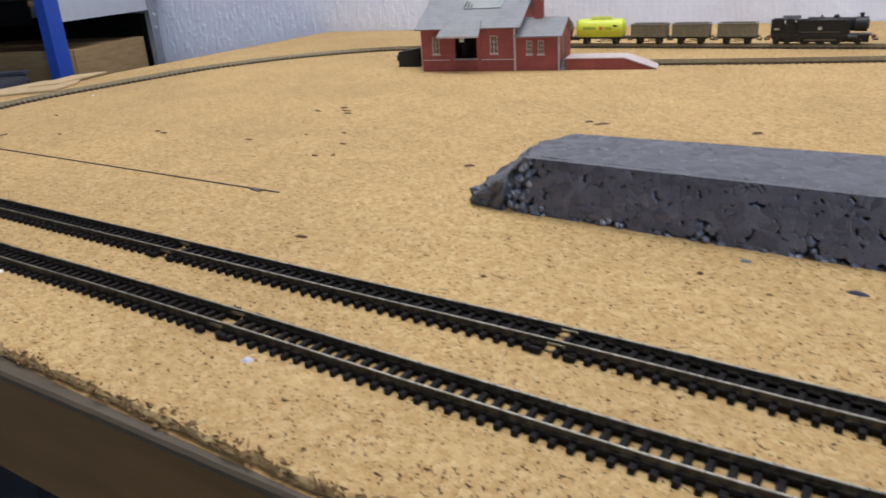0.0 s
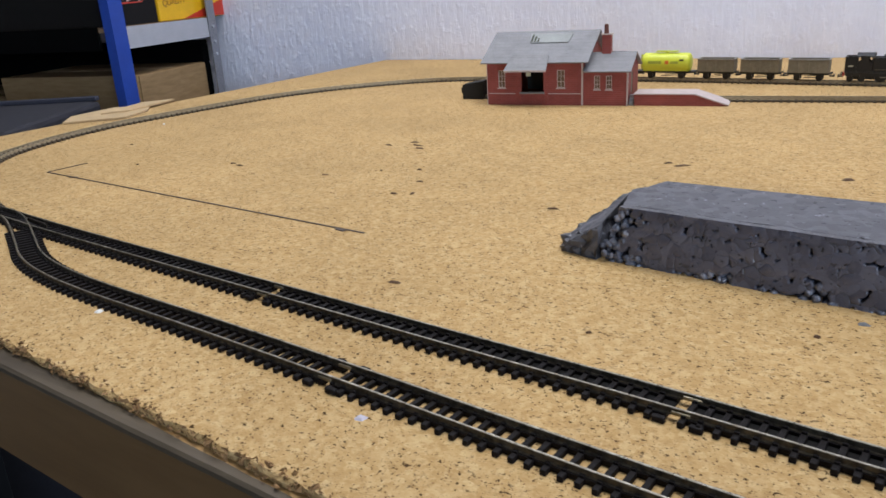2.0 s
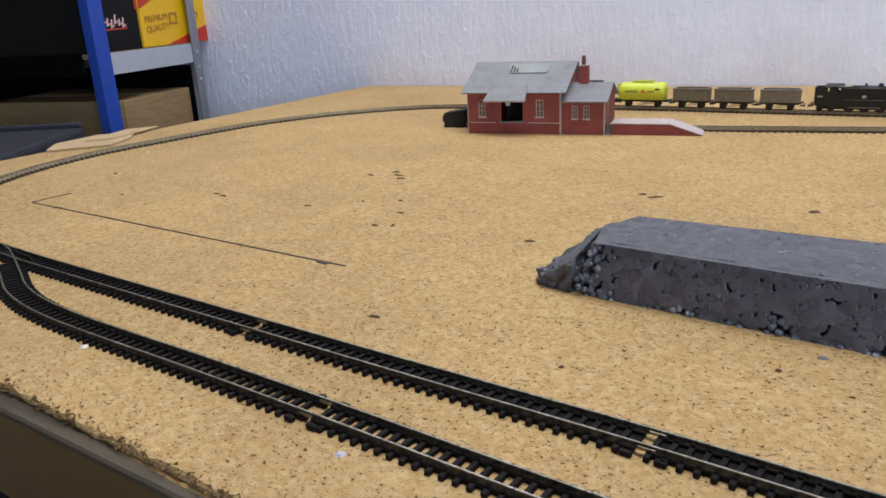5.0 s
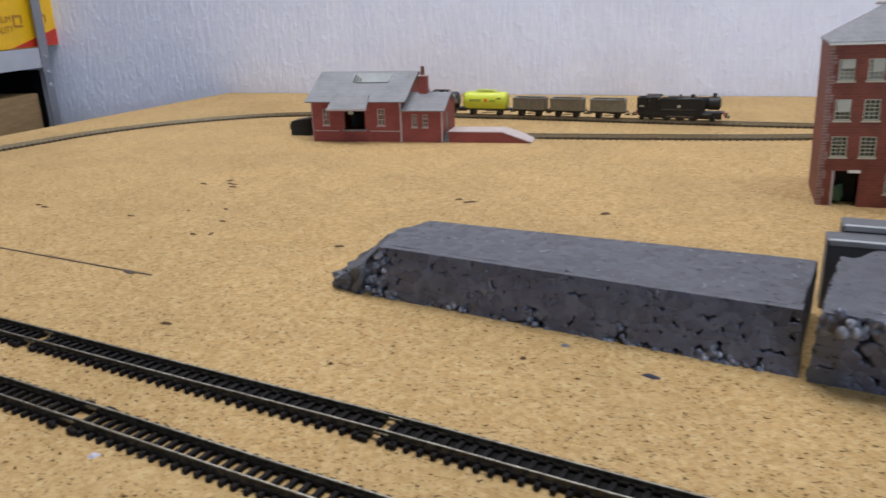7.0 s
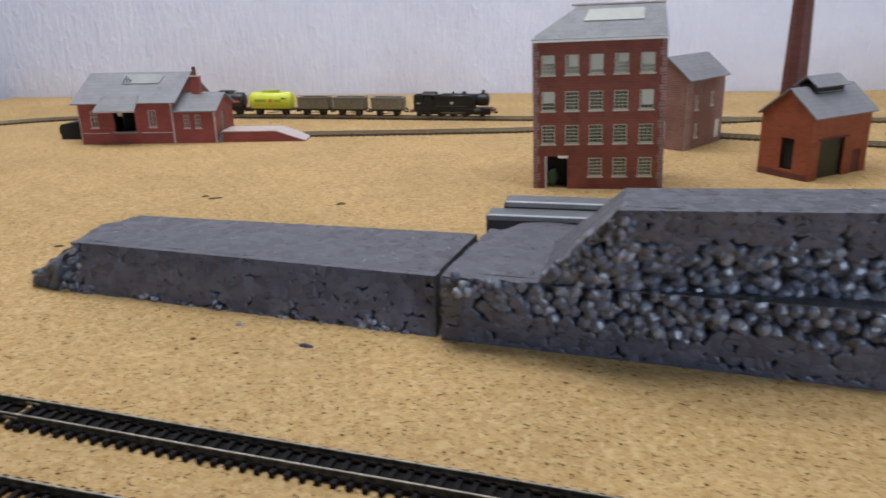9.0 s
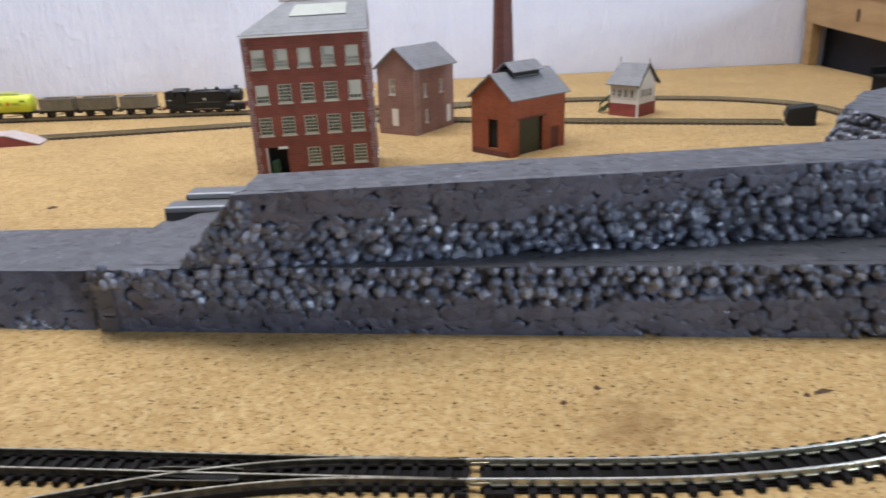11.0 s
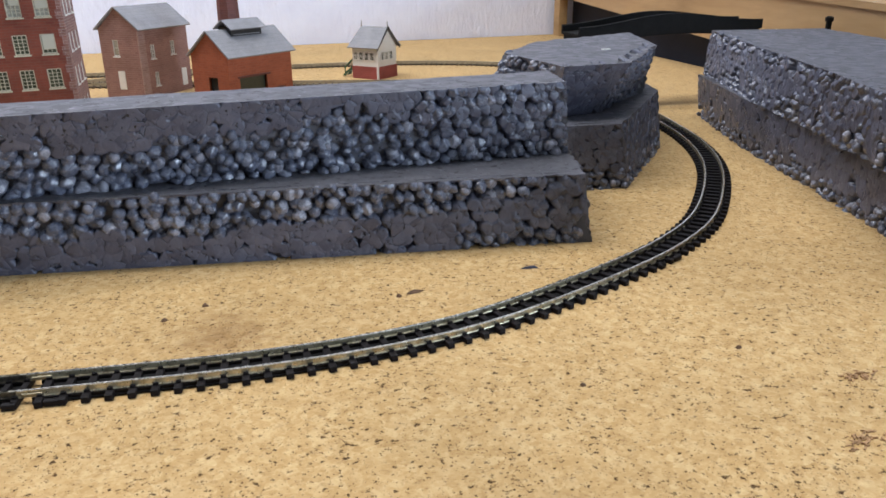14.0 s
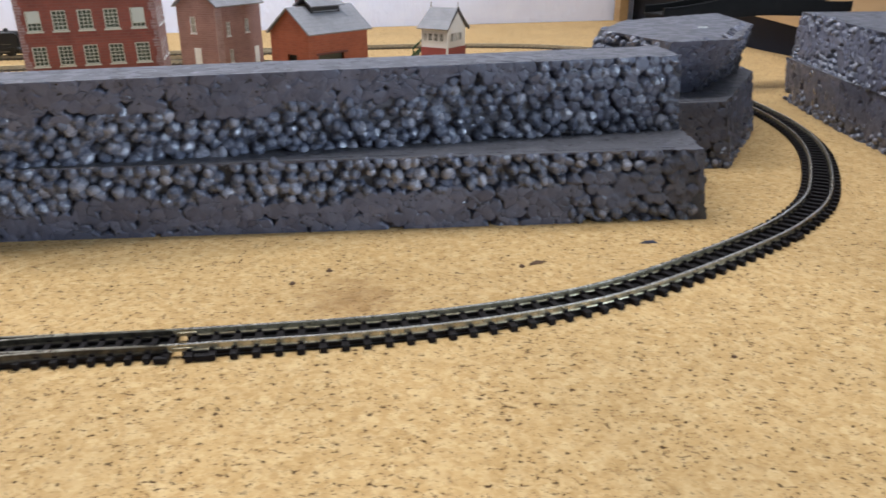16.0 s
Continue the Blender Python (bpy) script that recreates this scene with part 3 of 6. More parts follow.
def track(points, label, rail=RAIL, single=True, avoid=(), gaps=(), webbing=0.0064, tie=None, pitch=PITCH, joins=()):
    """A length of track: two rails with polished heads, webbing and its sleepers, which may be parts or one joined mesh."""
    tie = tie or SLEEPER
    ob = thing("railway_track", pose(0, 0, 0), label, "track", "track sections")
    xy, head = spline(points, pitch)
    sx, sh = spline(points, 0.004)
    fx, fh = spline(points, 0.001) if gaps else (sx, sh)
    for s in (-1, 1):
        ra = part("rail", add_sweep(bmesh.new(), sx, sh, RAILPROF, s * HALF), rail, ob)
        ra.data.materials.append({RAIL: RAILHEAD, DULLRAIL: DULLHEAD}.get(rail, rail))
        for f in ra.data.polygons:
            f.material_index = 1 if f.center.z > 0.00388 else 0
        for wx, wh in runs(fx, fh, gaps, 0.0014):
            part("web", add_sweep(bmesh.new(), wx, wh, [(-0.0012, 0.0002), (0.0012, 0.0002), (0.0012, 0.0018), (-0.0012, 0.0018)], s * HALF), tie, ob)
    if webbing:
        for wx, wh in runs(fx, fh, gaps, 0.0017):
            part("webbing", add_sweep(bmesh.new(), wx, wh, [(-webbing, 0.0002), (webbing, 0.0002), (webbing, 0.0008), (-webbing, 0.0008)]), WEBBING, ob)
    joined = bmesh.new()
    for (x, y), a in zip(xy, head):
        if gaps and min(math.hypot(x - gx, y - gy) for gx, gy in gaps) < 0.0024:
            continue
        if avoid and not far_from((x, y), avoid, 0.0085):
            continue
        m = Matrix.Translation((x, y, -0.0003 if avoid else 0.0)) @ Matrix.Rotation(a, 4, "Z")
        if single:
            sl = new("sleeper", FINE_SLEEPER if pitch == FINE_PITCH else SLEEPER_MESH)
            sl.parent = ob
            sl.matrix_basis = m
        else:
            k = len(joined.verts)
            joined.from_mesh(SLEEPER_MESH)
            joined.verts.ensure_lookup_table()
            bmesh.ops.transform(joined, matrix=m, verts=joined.verts[k:])
    if not single:
        part("sleeper_run", joined, tie, ob)["kind"] = "stuff"
    else:
        joined.free()
    for gx, gy in (*gaps, *joins):
        i = int(np.argmin(np.hypot(sx[:, 0] - gx, sx[:, 1] - gy)))
        m = Matrix.Translation((sx[i, 0], sx[i, 1], 0)) @ Matrix.Rotation(sh[i], 4, "Z")
        for s in (-1, 1):
            jo = part("rail_joiner", box(-0.0028, 0.0028, s * HALF - 0.0009, s * HALF + 0.0009, 0.0020, 0.0031, 0.0003), JOINER, ob, "dull metal rail joiner")
            jo.matrix_basis = m
            for k in (-1, 1):
                jo = part("joint_tie", box(min(k * 0.0034, k * 0.0074), max(k * 0.0034, k * 0.0074), s * 0.0078 - 0.0010, s * 0.0078 + 0.0010, 0.0, 0.0020, 0.0005), SLEEPER, ob)
                jo.matrix_basis = m
    return sx


MAIN_FRONT = [(-0.52, 0.2955), (-0.445, 0.2880), (-0.343, 0.2805), (-0.261, 0.2750), (-0.173, 0.269), (-0.087, 0.2635), (-0.006, 0.2565), (0.066, 0.2505), (0.118, 0.2455), (0.19, 0.239)]
CURVE_EAST = [(0.19, 0.239), (0.25, 0.237), (0.297, 0.241), (0.337, 0.252), (0.390, 0.2775), (0.427, 0.3005), (0.460, 0.3310), (0.498, 0.3850), (0.522, 0.4320), (0.538, 0.4820), (0.549, 0.540)]
LOOP = [(0.549, 0.540), (0.558, 0.60), (0.568, 0.67), (0.577, 0.75), (0.570, 0.83), (0.540, 0.875), (0.490, 0.908), (0.42, 0.928), (0.33, 0.933), (0.2, 0.927), (0.056, 0.920), (-0.045, 0.917),
        (-0.20, 0.916), (-0.283, 0.915), (-0.40, 0.908), (-0.519, 0.886), (-0.585, 0.855), (-0.650, 0.790), (-0.690, 0.715), (-0.706, 0.645), (-0.717, 0.575), (-0.722, 0.514), (-0.710, 0.445),
        (-0.680, 0.383), (-0.620, 0.335), (-0.555, 0.307), (-0.52, 0.2955)]
PASSING = [(-0.505, 0.2950), (-0.484, 0.2900), (-0.463, 0.2815), (-0.435, 0.2685), (-0.406, 0.2553), (-0.374, 0.2470), (-0.332, 0.2420), (-0.255, 0.2375), (-0.184, 0.2325), (-0.109, 0.2265), (-0.03, 0.221), (0.03, 0.2200), (0.065, 0.2260), (0.106, 0.2365), (0.145, 0.2412), (0.188, 0.2392)]
SIDING = [(-0.440, 0.768), (-0.30, 0.786), (-0.19, 0.802), (-0.064, 0.826), (0.02, 0.845), (0.10, 0.872), (0.18, 0.905), (0.24, 0.925)]
SPUR = [(0.10, 0.845), (0.209, 0.824), (0.305, 0.800), (0.403, 0.778), (0.50, 0.757)]
main_line = track(MAIN_FRONT, "straight dark model railway track with bright rails on cork", DULLRAIL, gaps=((-0.087, 0.2635), (-0.262, 0.2745)), webbing=0.0042, pitch=FINE_PITCH)
curve_line = track(CURVE_EAST, "curved model railway track with bright nickel rails on cork", gaps=((0.192, 0.239),), joins=((0.412, 0.290),))
track(PASSING, "parallel passing loop of dark model railway track", DULLRAIL, avoid=(main_line, curve_line), gaps=((-0.189, 0.2328),), webbing=0, pitch=FINE_PITCH)
loop_line = track(LOOP, "long loop of dull model railway track round the cork board", RUSTRAIL, single=False, tie=OLDTIE, webbing=0)
track(SIDING, "dull siding track leading through the goods shed", RUSTRAIL, single=False, tie=OLDTIE, avoid=(loop_line,), webbing=0)
track(SPUR, "short dull spur track behind the mill buildings", RUSTRAIL, single=False, tie=OLDTIE, webbing=0)


# check rails and blades inside the two turnouts
def turnout(m, flip, label):
    ob = thing("turnout_rails", m, label, "track part")
    for s in (-1, 1):
        xy = np.stack([np.linspace(-0.014, 0.014, 15), np.zeros(15) + s * (HALF - 0.0016)], 1)
        xy[:2, 1] -= s * 0.0006
        xy[-2:, 1] -= s * 0.0006
        part("check_rail", add_sweep(bmesh.new(), xy, np.zeros(15), [(-0.0003, 0.0019), (0.0003, 0.0019), (0.0003, 0.0037), (-0.0003, 0.0037)]), DULLRAIL, ob)
    part("frog", prism([(-0.012, flip * 0.0010), (0.014, flip * 0.0036), (0.014, flip * -0.0002)], 0.0018, 0.0036), SLEEPER, ob, "black plastic crossing")
    return ob


turnout(pose(-0.462, 0.2880, 0, 0, 0, 172), 1, "black plastic turnout crossing with check rails")
turnout(pose(0.112, 0.2410, 0, 0, 0, -4), -1, "black plastic turnout crossing with check rails")

# ---- grey foam blocks ----
rng = random.Random(7)


def bead_mesh(k):
    """One loose faceted foam bead of unit size."""
    bm = bmesh.new()
    bmesh.ops.create_icosphere(bm, subdivisions=2, radius=1.0)
    cuts = [Vector((rng.gauss(0, 1), rng.gauss(0, 1), rng.gauss(0, 1))).normalized() for _ in range(7)]
    for v in bm.verts:
        for n in cuts:
            v.co -= n * max(0.0, v.co.dot(n) - 0.80)
    for f in bm.faces:
        f.smooth = True
    me = bpy.data.meshes.new("bead")
    bm.to_mesh(me)
    bm.free()
    me.materials.append((BEAD, BEAD, BEAD, BEADPALE)[k % 4])
    return me


BEAD_MESHES = [bead_mesh(k) for k in range(9)]


def loose_bead(parent, x, y, z, r):
    ob = new("bead", rng.choice(BEAD_MESHES))
    ob.parent = parent
    ob.matrix_basis = Matrix.Translation((x, y, z)) @ Euler((rng.random() * 6, rng.random() * 6, rng.random() * 6)).to_matrix().to_4x4() @ Matrix.Diagonal((r * rng.uniform(0.9, 1.2), r * rng.uniform(0.85, 1.05), r * rng.uniform(0.85, 1.1), 1))
    return ob


def crust(parent, p0, p1, q0, q1, z0, z1, expose, size=0.0050, step=0.00042, depth=0.0075, seed=1, loose=0, pitty=1.0, seams=0.6):
    """The wire-cut face of a foam slab from p0 to p1 at height z0 up to q0 to q1 at height z1: packed beads, cut flush
    where expose(s, h) is 0 and torn open to round beads where it is 1."""
    g = np.random.default_rng(seed)
    p0, p1, q0, q1 = (np.array((*p, z)) for p, z in ((p0, z0), (p1, z0), (q0, z1), (q1, z1)))
    length, height = np.linalg.norm((p1 + q1 - p0 - q0) / 2), np.linalg.norm((q0 + q1 - p0 - p1) / 2)
    nrm = np.cross((p1 + q1 - p0 - q0) / 2, (q0 + q1 - p0 - p1) / 2)
    nrm /= np.linalg.norm(nrm)
    nu, nv = max(3, int(length / step)) + 1, max(3, int(height / step)) + 1
    U, V = np.meshgrid(np.linspace(0, length, nu), np.linspace(0, height, nv))
    H, H2 = np.full(U.shape, -depth), np.full(U.shape, -depth)
    owner = np.zeros(U.shape, int)
    tones, tops = [0], [0.0]
    for r in range(-1, int(height / (size * 0.86)) + 2):
        for c in range(-1, int(length / size) + 2):
            u = (c + 0.5 * (r % 2) + g.uniform(-0.27, 0.27)) * size
            v = (r + g.uniform(-0.27, 0.27)) * size * 0.86
            e = expose(min(1.0, max(0.0, u / length)), min(1.0, max(0.0, v / height)))
            e = min(1.0, max(0.0, e + g.uniform(-0.2, 0.2))) if e > 0.02 else 0.0
            rad = size * (g.uniform(0.60, 0.72) * (1 - e) + g.uniform(0.42, 0.58) * e)
            mid = -rad * g.uniform(0.12, 0.52) * (1 - e) + e * (-rad * 0.62 + g.uniform(-0.34, 0.12) * size)
            if e < 0.3 and g.random() < 0.022 * pitty:
                mid -= size * g.uniform(0.3, 0.7)
            if e > 0.5 and g.random() < 0.10:
                mid -= size * 0.6
            i0, i1 = np.searchsorted(U[0], (u - rad * 1.1, u + rad * 1.1))
            j0, j1 = np.searchsorted(V[:, 0], (v - rad * 1.1, v + rad * 1.1))
            if i1 <= i0 or j1 <= j0:
                continue
            du, dv = (U[j0:j1, i0:i1] - u) * g.uniform(0.90, 1.12), (V[j0:j1, i0:i1] - v) * g.uniform(0.92, 1.15)
            h = mid + np.sqrt(np.maximum(0, rad * rad - du * du - dv * dv)) - 1e3 * (du * du + dv * dv > rad * rad)
            for _ in range(4):
                a, b = g.uniform(-0.9, 0.9, 2)
                h = np.minimum(h, mid + rad * (0.80 + 0.26 * (a * a + b * b)) - a * du - b * dv)
            old, old2 = H[j0:j1, i0:i1], H2[j0:j1, i0:i1]
            won = h > old
            old2[:] = np.where(won, old, np.maximum(old2, h))
            old[won] = h[won]
            owner[j0:j1, i0:i1][won] = len(tones)
            tones.append(0 if e < 0.3 else (2 if g.random() < 0.14 else 1))
            tops.append(e * 0.6 * size if e > 0.05 else -0.00015 * g.random())
    # seams between neighbouring beads, open in some places and closed in others
    opened = np.sin(U * 610 + 2.1 * np.sin(V * 420 + seed)) + np.sin(V * 730 + 1.7 * np.sin(U * 380 + seed * 2)) + np.sin(U * 190 - V * 240 + seed)
    seam = np.clip(1 - (H - H2) / 0.0006, 0, 1) * np.clip(0.5 * opened - 0.6 + seams, 0.0, 1)
    H = np.minimum(H, np.array(tops)[owner]) - 0.0009 * seam
    H[-4:] = np.maximum(H[-4:], np.array((-0.0016, -0.0012, -0.0008, -0.0005))[:, None])
    P = ((1 - U / length)[..., None] * ((1 - V / height)[..., None] * p0 + (V / height)[..., None] * q0)
         + (U / length)[..., None] * ((1 - V / height)[..., None] * p1 + (V / height)[..., None] * q1)) + H[..., None] * nrm
    P[..., 2] = np.maximum(P[..., 2], 0.0)
    verts = [tuple(p) for p in P.reshape(-1, 3)]
    faces, kinds = [], []
    for j in range(nv - 1):
        for i in range(nu - 1):
            k = j * nu + i
            faces.append((k, k + 1, k + nu + 1, k + nu))
            kinds.append(tones[owner[j, i]])
    back = np.array((nrm[0], nrm[1], 0.0)) / np.hypot(nrm[0], nrm[1]) * 0.0085
    rim = [list(range(nu)), [(nv - 1) * nu + i for i in range(nu)][::-1], [j * nu for j in range(nv)][::-1], [j * nu + nu - 1 for j in range(nv)]]
    flat = np.array(verts)
    for ring in rim:
        k = len(verts)
        verts += [tuple(flat[i]) for i in ring]
        verts += [tuple(p) for p in (flat[ring] - (H.reshape(-1)[ring])[:, None] * nrm - back - np.array((0, 0, 0.0007)))]
        n = len(ring)
        for i in range(n - 1):
            faces.append((k + i + 1, k + i, k + n + i, k + n + i + 1))
            kinds.append(3)
    me = bpy.data.meshes.new("bead_crust")
    me.from_pydata(verts, [], faces)
    for m in (FOAMFACE, BEAD, BEADPALE, FOAM):
        me.materials.append(m)
    smooth = (nv - 1) * (nu - 1)
    me.polygons.foreach_set("use_smooth", [i < smooth for i in range(len(faces))])
    me.polygons.foreach_set("material_index", kinds)
    ob = new("bead_crust", me)
    ob.parent = parent
    tagged(ob, "grey cut face with exposed foam beads", kind="stuff")
    tries = 0
    while loose > 0 and tries < 4000:
        tries += 1
        s, h = g.random(), g.random()
        if g.random() < expose(s, h) - 0.25:
            q = (p0 * (1 - s) + p1 * s) * (1 - h) + (q0 * (1 - s) + q1 * s) * h - nrm * g.uniform(0.0002, 0.0016)
            loose_bead(parent, q[0], q[1], max(q[2], 0.0012), size * g.uniform(0.36, 0.50))
            loose -= 1
    return ob


def wave(x, *terms):
    return sum(a * math.sin(f * x + p) for a, f, p in terms)


def rough_block(bm, amount=0.0007, cell=0.006):
    """Cuts a block into small quads and roughens it slightly, so that edges are not ruled."""
    for ax in range(3):
        lo = min(v.co[ax] for v in bm.verts)
        hi = max(v.co[ax] for v in bm.verts)
        n = int((hi - lo) / cell)
        for i in range(1, n):
            co, no = [0, 0, 0], [0, 0, 0]
            co[ax], no[ax] = lo + (hi - lo) * i / n, 1
            bmesh.ops.bisect_plane(bm, geom=list(bm.verts) + list(bm.edges) + list(bm.faces), plane_co=co, plane_no=no)
    bm.normal_update()
    for v in bm.verts:
        if v.co.z < 0.0002:
            continue
        k = 0.15 if v.normal.z > 0.8 else 1.0
        v.co += v.normal * k * (noise.noise(v.co * 170) * amount + noise.noise(v.co * 420 + Vector((3, 1, 7))) * amount * 0.7)
    return bm


def hull(points):
    bm = bmesh.new()
    for p in points:
        bm.verts.new(p)
    r = bmesh.ops.convex_hull(bm, input=bm.verts)
    bmesh.ops.delete(bm, geom=[g for g in r["geom_interior"] if isinstance(g, bmesh.types.BMVert)], context="VERTS")
    bmesh.ops.dissolve_limit(bm, angle_limit=0.02, verts=bm.verts, edges=bm.edges)
    return bm


def slab(base, top, z0, z1):
    return hull([(x, y, z0) for x, y in base] + [(x, y, z1) for x, y in top])



# low block with a broken, sloping nose
low = thing("foam_block", pose(0, 0, 0), "low dark grey painted foam block with broken end on cork", "foam block", "foam scenery blocks")
part("block", rough_block(slab([(-0.152, 0.3765), (0.0380, 0.3545), (0.0440, 0.416), (-0.143, 0.428)], [(-0.146, 0.3765), (0.0372, 0.3580), (0.0440, 0.4145), (-0.140, 0.4205), (-0.150, 0.400)], 0, 0.0245)), FOAM, low)
part("nose", rough_block(hull([(-0.174, 0.3745, 0), (-0.155, 0.3690, 0), (-0.150, 0.415, 0), (-0.168, 0.398, 0), (-0.1735, 0.3765, 0.0058), (-0.1690, 0.3720, 0.0050), (-0.155, 0.3705, 0.0150), (-0.151, 0.402, 0.0235), (-0.1625, 0.388, 0.0135)]), 0.0028, 0.003), FOAM, low, "broken sloping end with exposed beads")
crust(low, (-0.152, 0.3702), (0.0385, 0.3490), (-0.146, 0.3715), (0.0375, 0.3535), 0.0, 0.0249,
      lambda s, h: 1.0 if s < 0.025 + 0.02 * h else (0.9 if h < 0.09 + wave(s, (0.11, 31, 0.4), (0.07, 67, 2.0)) else 0.0), 0.0037, seed=11, loose=24, seams=-0.3, pitty=0.15)
for k in range(34):
    q = k / 33
    loose_bead(low, -0.153 + 0.004 * q + rng.uniform(-0.0035, 0.003), 0.3705 + 0.030 * q + rng.uniform(-0.002, 0.002), max(0.002, (0.004 + 0.0135 * min(1.0, q * 1.6)) * rng.uniform(0.75, 1.0)), rng.uniform(0.0013, 0.0024))

# long two-tier wall
lower = thing("foam_block", pose(0, 0, 0), "long dark grey foam slab with rows of pale beads", "foam block", "foam scenery blocks")
part("block", rough_block(slab([(0.0460, 0.3535), (0.391, 0.3205), (0.4020, 0.372), (0.400, 0.4095), (0.130, 0.4205), (0.066, 0.4205), (0.0565, 0.4066)], [(0.0475, 0.3475), (0.388, 0.3225), (0.4000, 0.372), (0.398, 0.4095), (0.130, 0.4200), (0.066, 0.4200), (0.0565, 0.4060)], 0, 0.0295)), FOAM, lower)
crust(lower, (0.0415, 0.3475), (0.395, 0.3145), (0.0430, 0.3415), (0.392, 0.3165), 0.0, 0.0299,
      lambda s, h: (min(1.0, 0.36 + 1.2 * s) if h > 0.46 + 0.10 * max(0.0, 1 - s * 7) + wave(s, (0.07, 19, 1.0), (0.05, 43, 0.3)) + 0.30 * max(0.0, s - 0.62) * 2 else 0.0) if s < 0.84 else (0.9 if h < 0.30 or (h > 0.70 and s < 0.93) else 0.1), 0.0053, seed=5, loose=55, seams=0.25)
crust(lower, (0.395, 0.3145), (0.4075, 0.372), (0.392, 0.3165), (0.404, 0.372), 0.0, 0.0299, lambda s, h: 0.5, 0.0050, seed=6)
crust(lower, (0.0515, 0.4070), (0.0415, 0.3475), (0.0520, 0.4065), (0.0430, 0.3415), 0.0, 0.0299, lambda s, h: 0.15, 0.0050, seed=8)

upper = thing("foam_block", pose(0, 0, 0), "upper dark grey foam slab resting on the long slab", "foam block", "foam scenery blocks")
part("block", rough_block(slab([(0.080, 0.3440), (0.101, 0.3440), (0.397, 0.3595), (0.402, 0.392), (0.110, 0.378), (0.083, 0.392)], [(0.1105, 0.3325), (0.150, 0.3335), (0.392, 0.3595), (0.400, 0.3915), (0.111, 0.3600)], 0.0297, 0.0622)), FOAM, upper)
UPPER = lambda s, h: min(1.0, 0.36 + 1.2 * s) if h < (0.50 + wave(s, (0.09, 11, 0.2), (0.07, 29, 1.2)) + 0.18 * max(0.0, math.sin((s - 0.25) * 5.2)) if s < 0.80 else 0.22) else (0.0 if s < 0.76 else 0.27)
crust(upper, (0.094, 0.3380), (0.399, 0.3535), (0.109, 0.3262), (0.396, 0.3537), 0.0297, 0.0626, UPPER, 0.0053, seed=3, loose=55, seams=0.40)
crust(upper, (0.399, 0.3535), (0.405, 0.392), (0.396, 0.3537), (0.402, 0.3915), 0.0297, 0.0626, lambda s, h: 0.35, 0.0050, seed=4)
part("ramp", rough_block(hull([(0.080, 0.3400, 0.0298), (0.0945, 0.3395, 0.0298), (0.081, 0.3520, 0.0298), (0.1085, 0.3280, 0.0622), (0.1115, 0.3345, 0.0622), (0.1115, 0.3460, 0.0622), (0.100, 0.3520, 0.0298)]), 0.0016, 0.003), SCRAPED, upper, "sloping broken end")
for i in range(46):
    q = i / 45
    k = rng.random()
    loose_bead(upper, 0.081 + 0.029 * q + 0.008 * k + rng.uniform(-0.001, 0.001), 0.3400 - 0.0120 * q - 0.0005 * k + rng.uniform(-0.0005, 0.002), 0.0312 + 0.0285 * q - 0.004 * k * q, rng.uniform(0.0014, 0.0026))

for i in range(54):
    q, k = rng.random(), rng.random()
    loose_bead(upper, 0.083 + 0.0255 * q + 0.007 * k, 0.3400 - 0.0112 * q + 0.011 * k, 0.0300 + 0.0315 * q - 0.0006, rng.uniform(0.0010, 0.0021))
for i in range(26):
    loose_bead(lower, 0.0445 + 0.040 * rng.random(), 0.3425 - 0.0030 * rng.random(), 0.0235 + 0.0055 * rng.random(), rng.uniform(0.0016, 0.0026))

# grey boards lying behind the long wall
for y0, y1, z1, x0 in ((0.4214, 0.4362, 0.0318, 0.0470), (0.4366, 0.4520, 0.0345, 0.0535)):
    bd = thing("foam_offcut", pose(0, 0, 0), "smooth grey offcut board with a pale strip as edge highlight", "offcut", "grey offcuts")
    part("board", box(x0, 0.118, y0, y1, 0.0, z1, 0.0006), SCREEDTOP, bd)
    # pale strip paints the highlight along the front top edge
    part("edge_strip", box(x0 + 0.001, 0.1175, y0 - 0.0006, y0 + 0.0020, z1 - 0.0022, z1 + 0.0004, 0.0004), EDGESHINE, bd, "pale strip standing for the lit edge")

# six-sided pile beside the curve
hexl = thing("foam_block", pose(0, 0, 0), "lower slab of a grey foam pile beside the curve", "foam block", "foam scenery blocks")
part("block", rough_block(slab([(0.412, 0.398), (0.428, 0.392), (0.444, 0.393), (0.502, 0.467), (0.526, 0.560), (0.455, 0.540), (0.405, 0.47)], [(0.413, 0.396), (0.440, 0.3955), (0.485, 0.4445), (0.506, 0.483), (0.524, 0.558), (0.455, 0.538), (0.405, 0.468)], 0, 0.0338)), FOAM, hexl)
crust(hexl, (0.409, 0.3885), (0.448, 0.387), (0.410, 0.390), (0.443, 0.3895), 0.0, 0.0342, lambda s, h: 0.9 if h < 0.3 else 0.0, 0.0046, seed=21, loose=8)
crust(hexl, (0.448, 0.387), (0.508, 0.464), (0.443, 0.3895), (0.512, 0.480), 0.0, 0.0342, lambda s, h: 0.9 if h < 0.22 + wave(s, (0.1, 17, 0)) else 0.1, 0.0046, seed=22, loose=16)
crust(hexl, (0.508, 0.464), (0.532, 0.560), (0.512, 0.480), (0.530, 0.558), 0.0, 0.0342, lambda s, h: 0.3, 0.0046, seed=23)
hexu = thing("foam_block", pose(0, 0, 0), "upper six-sided slab of a dark grey foam pile", "foam block", "foam scenery blocks")
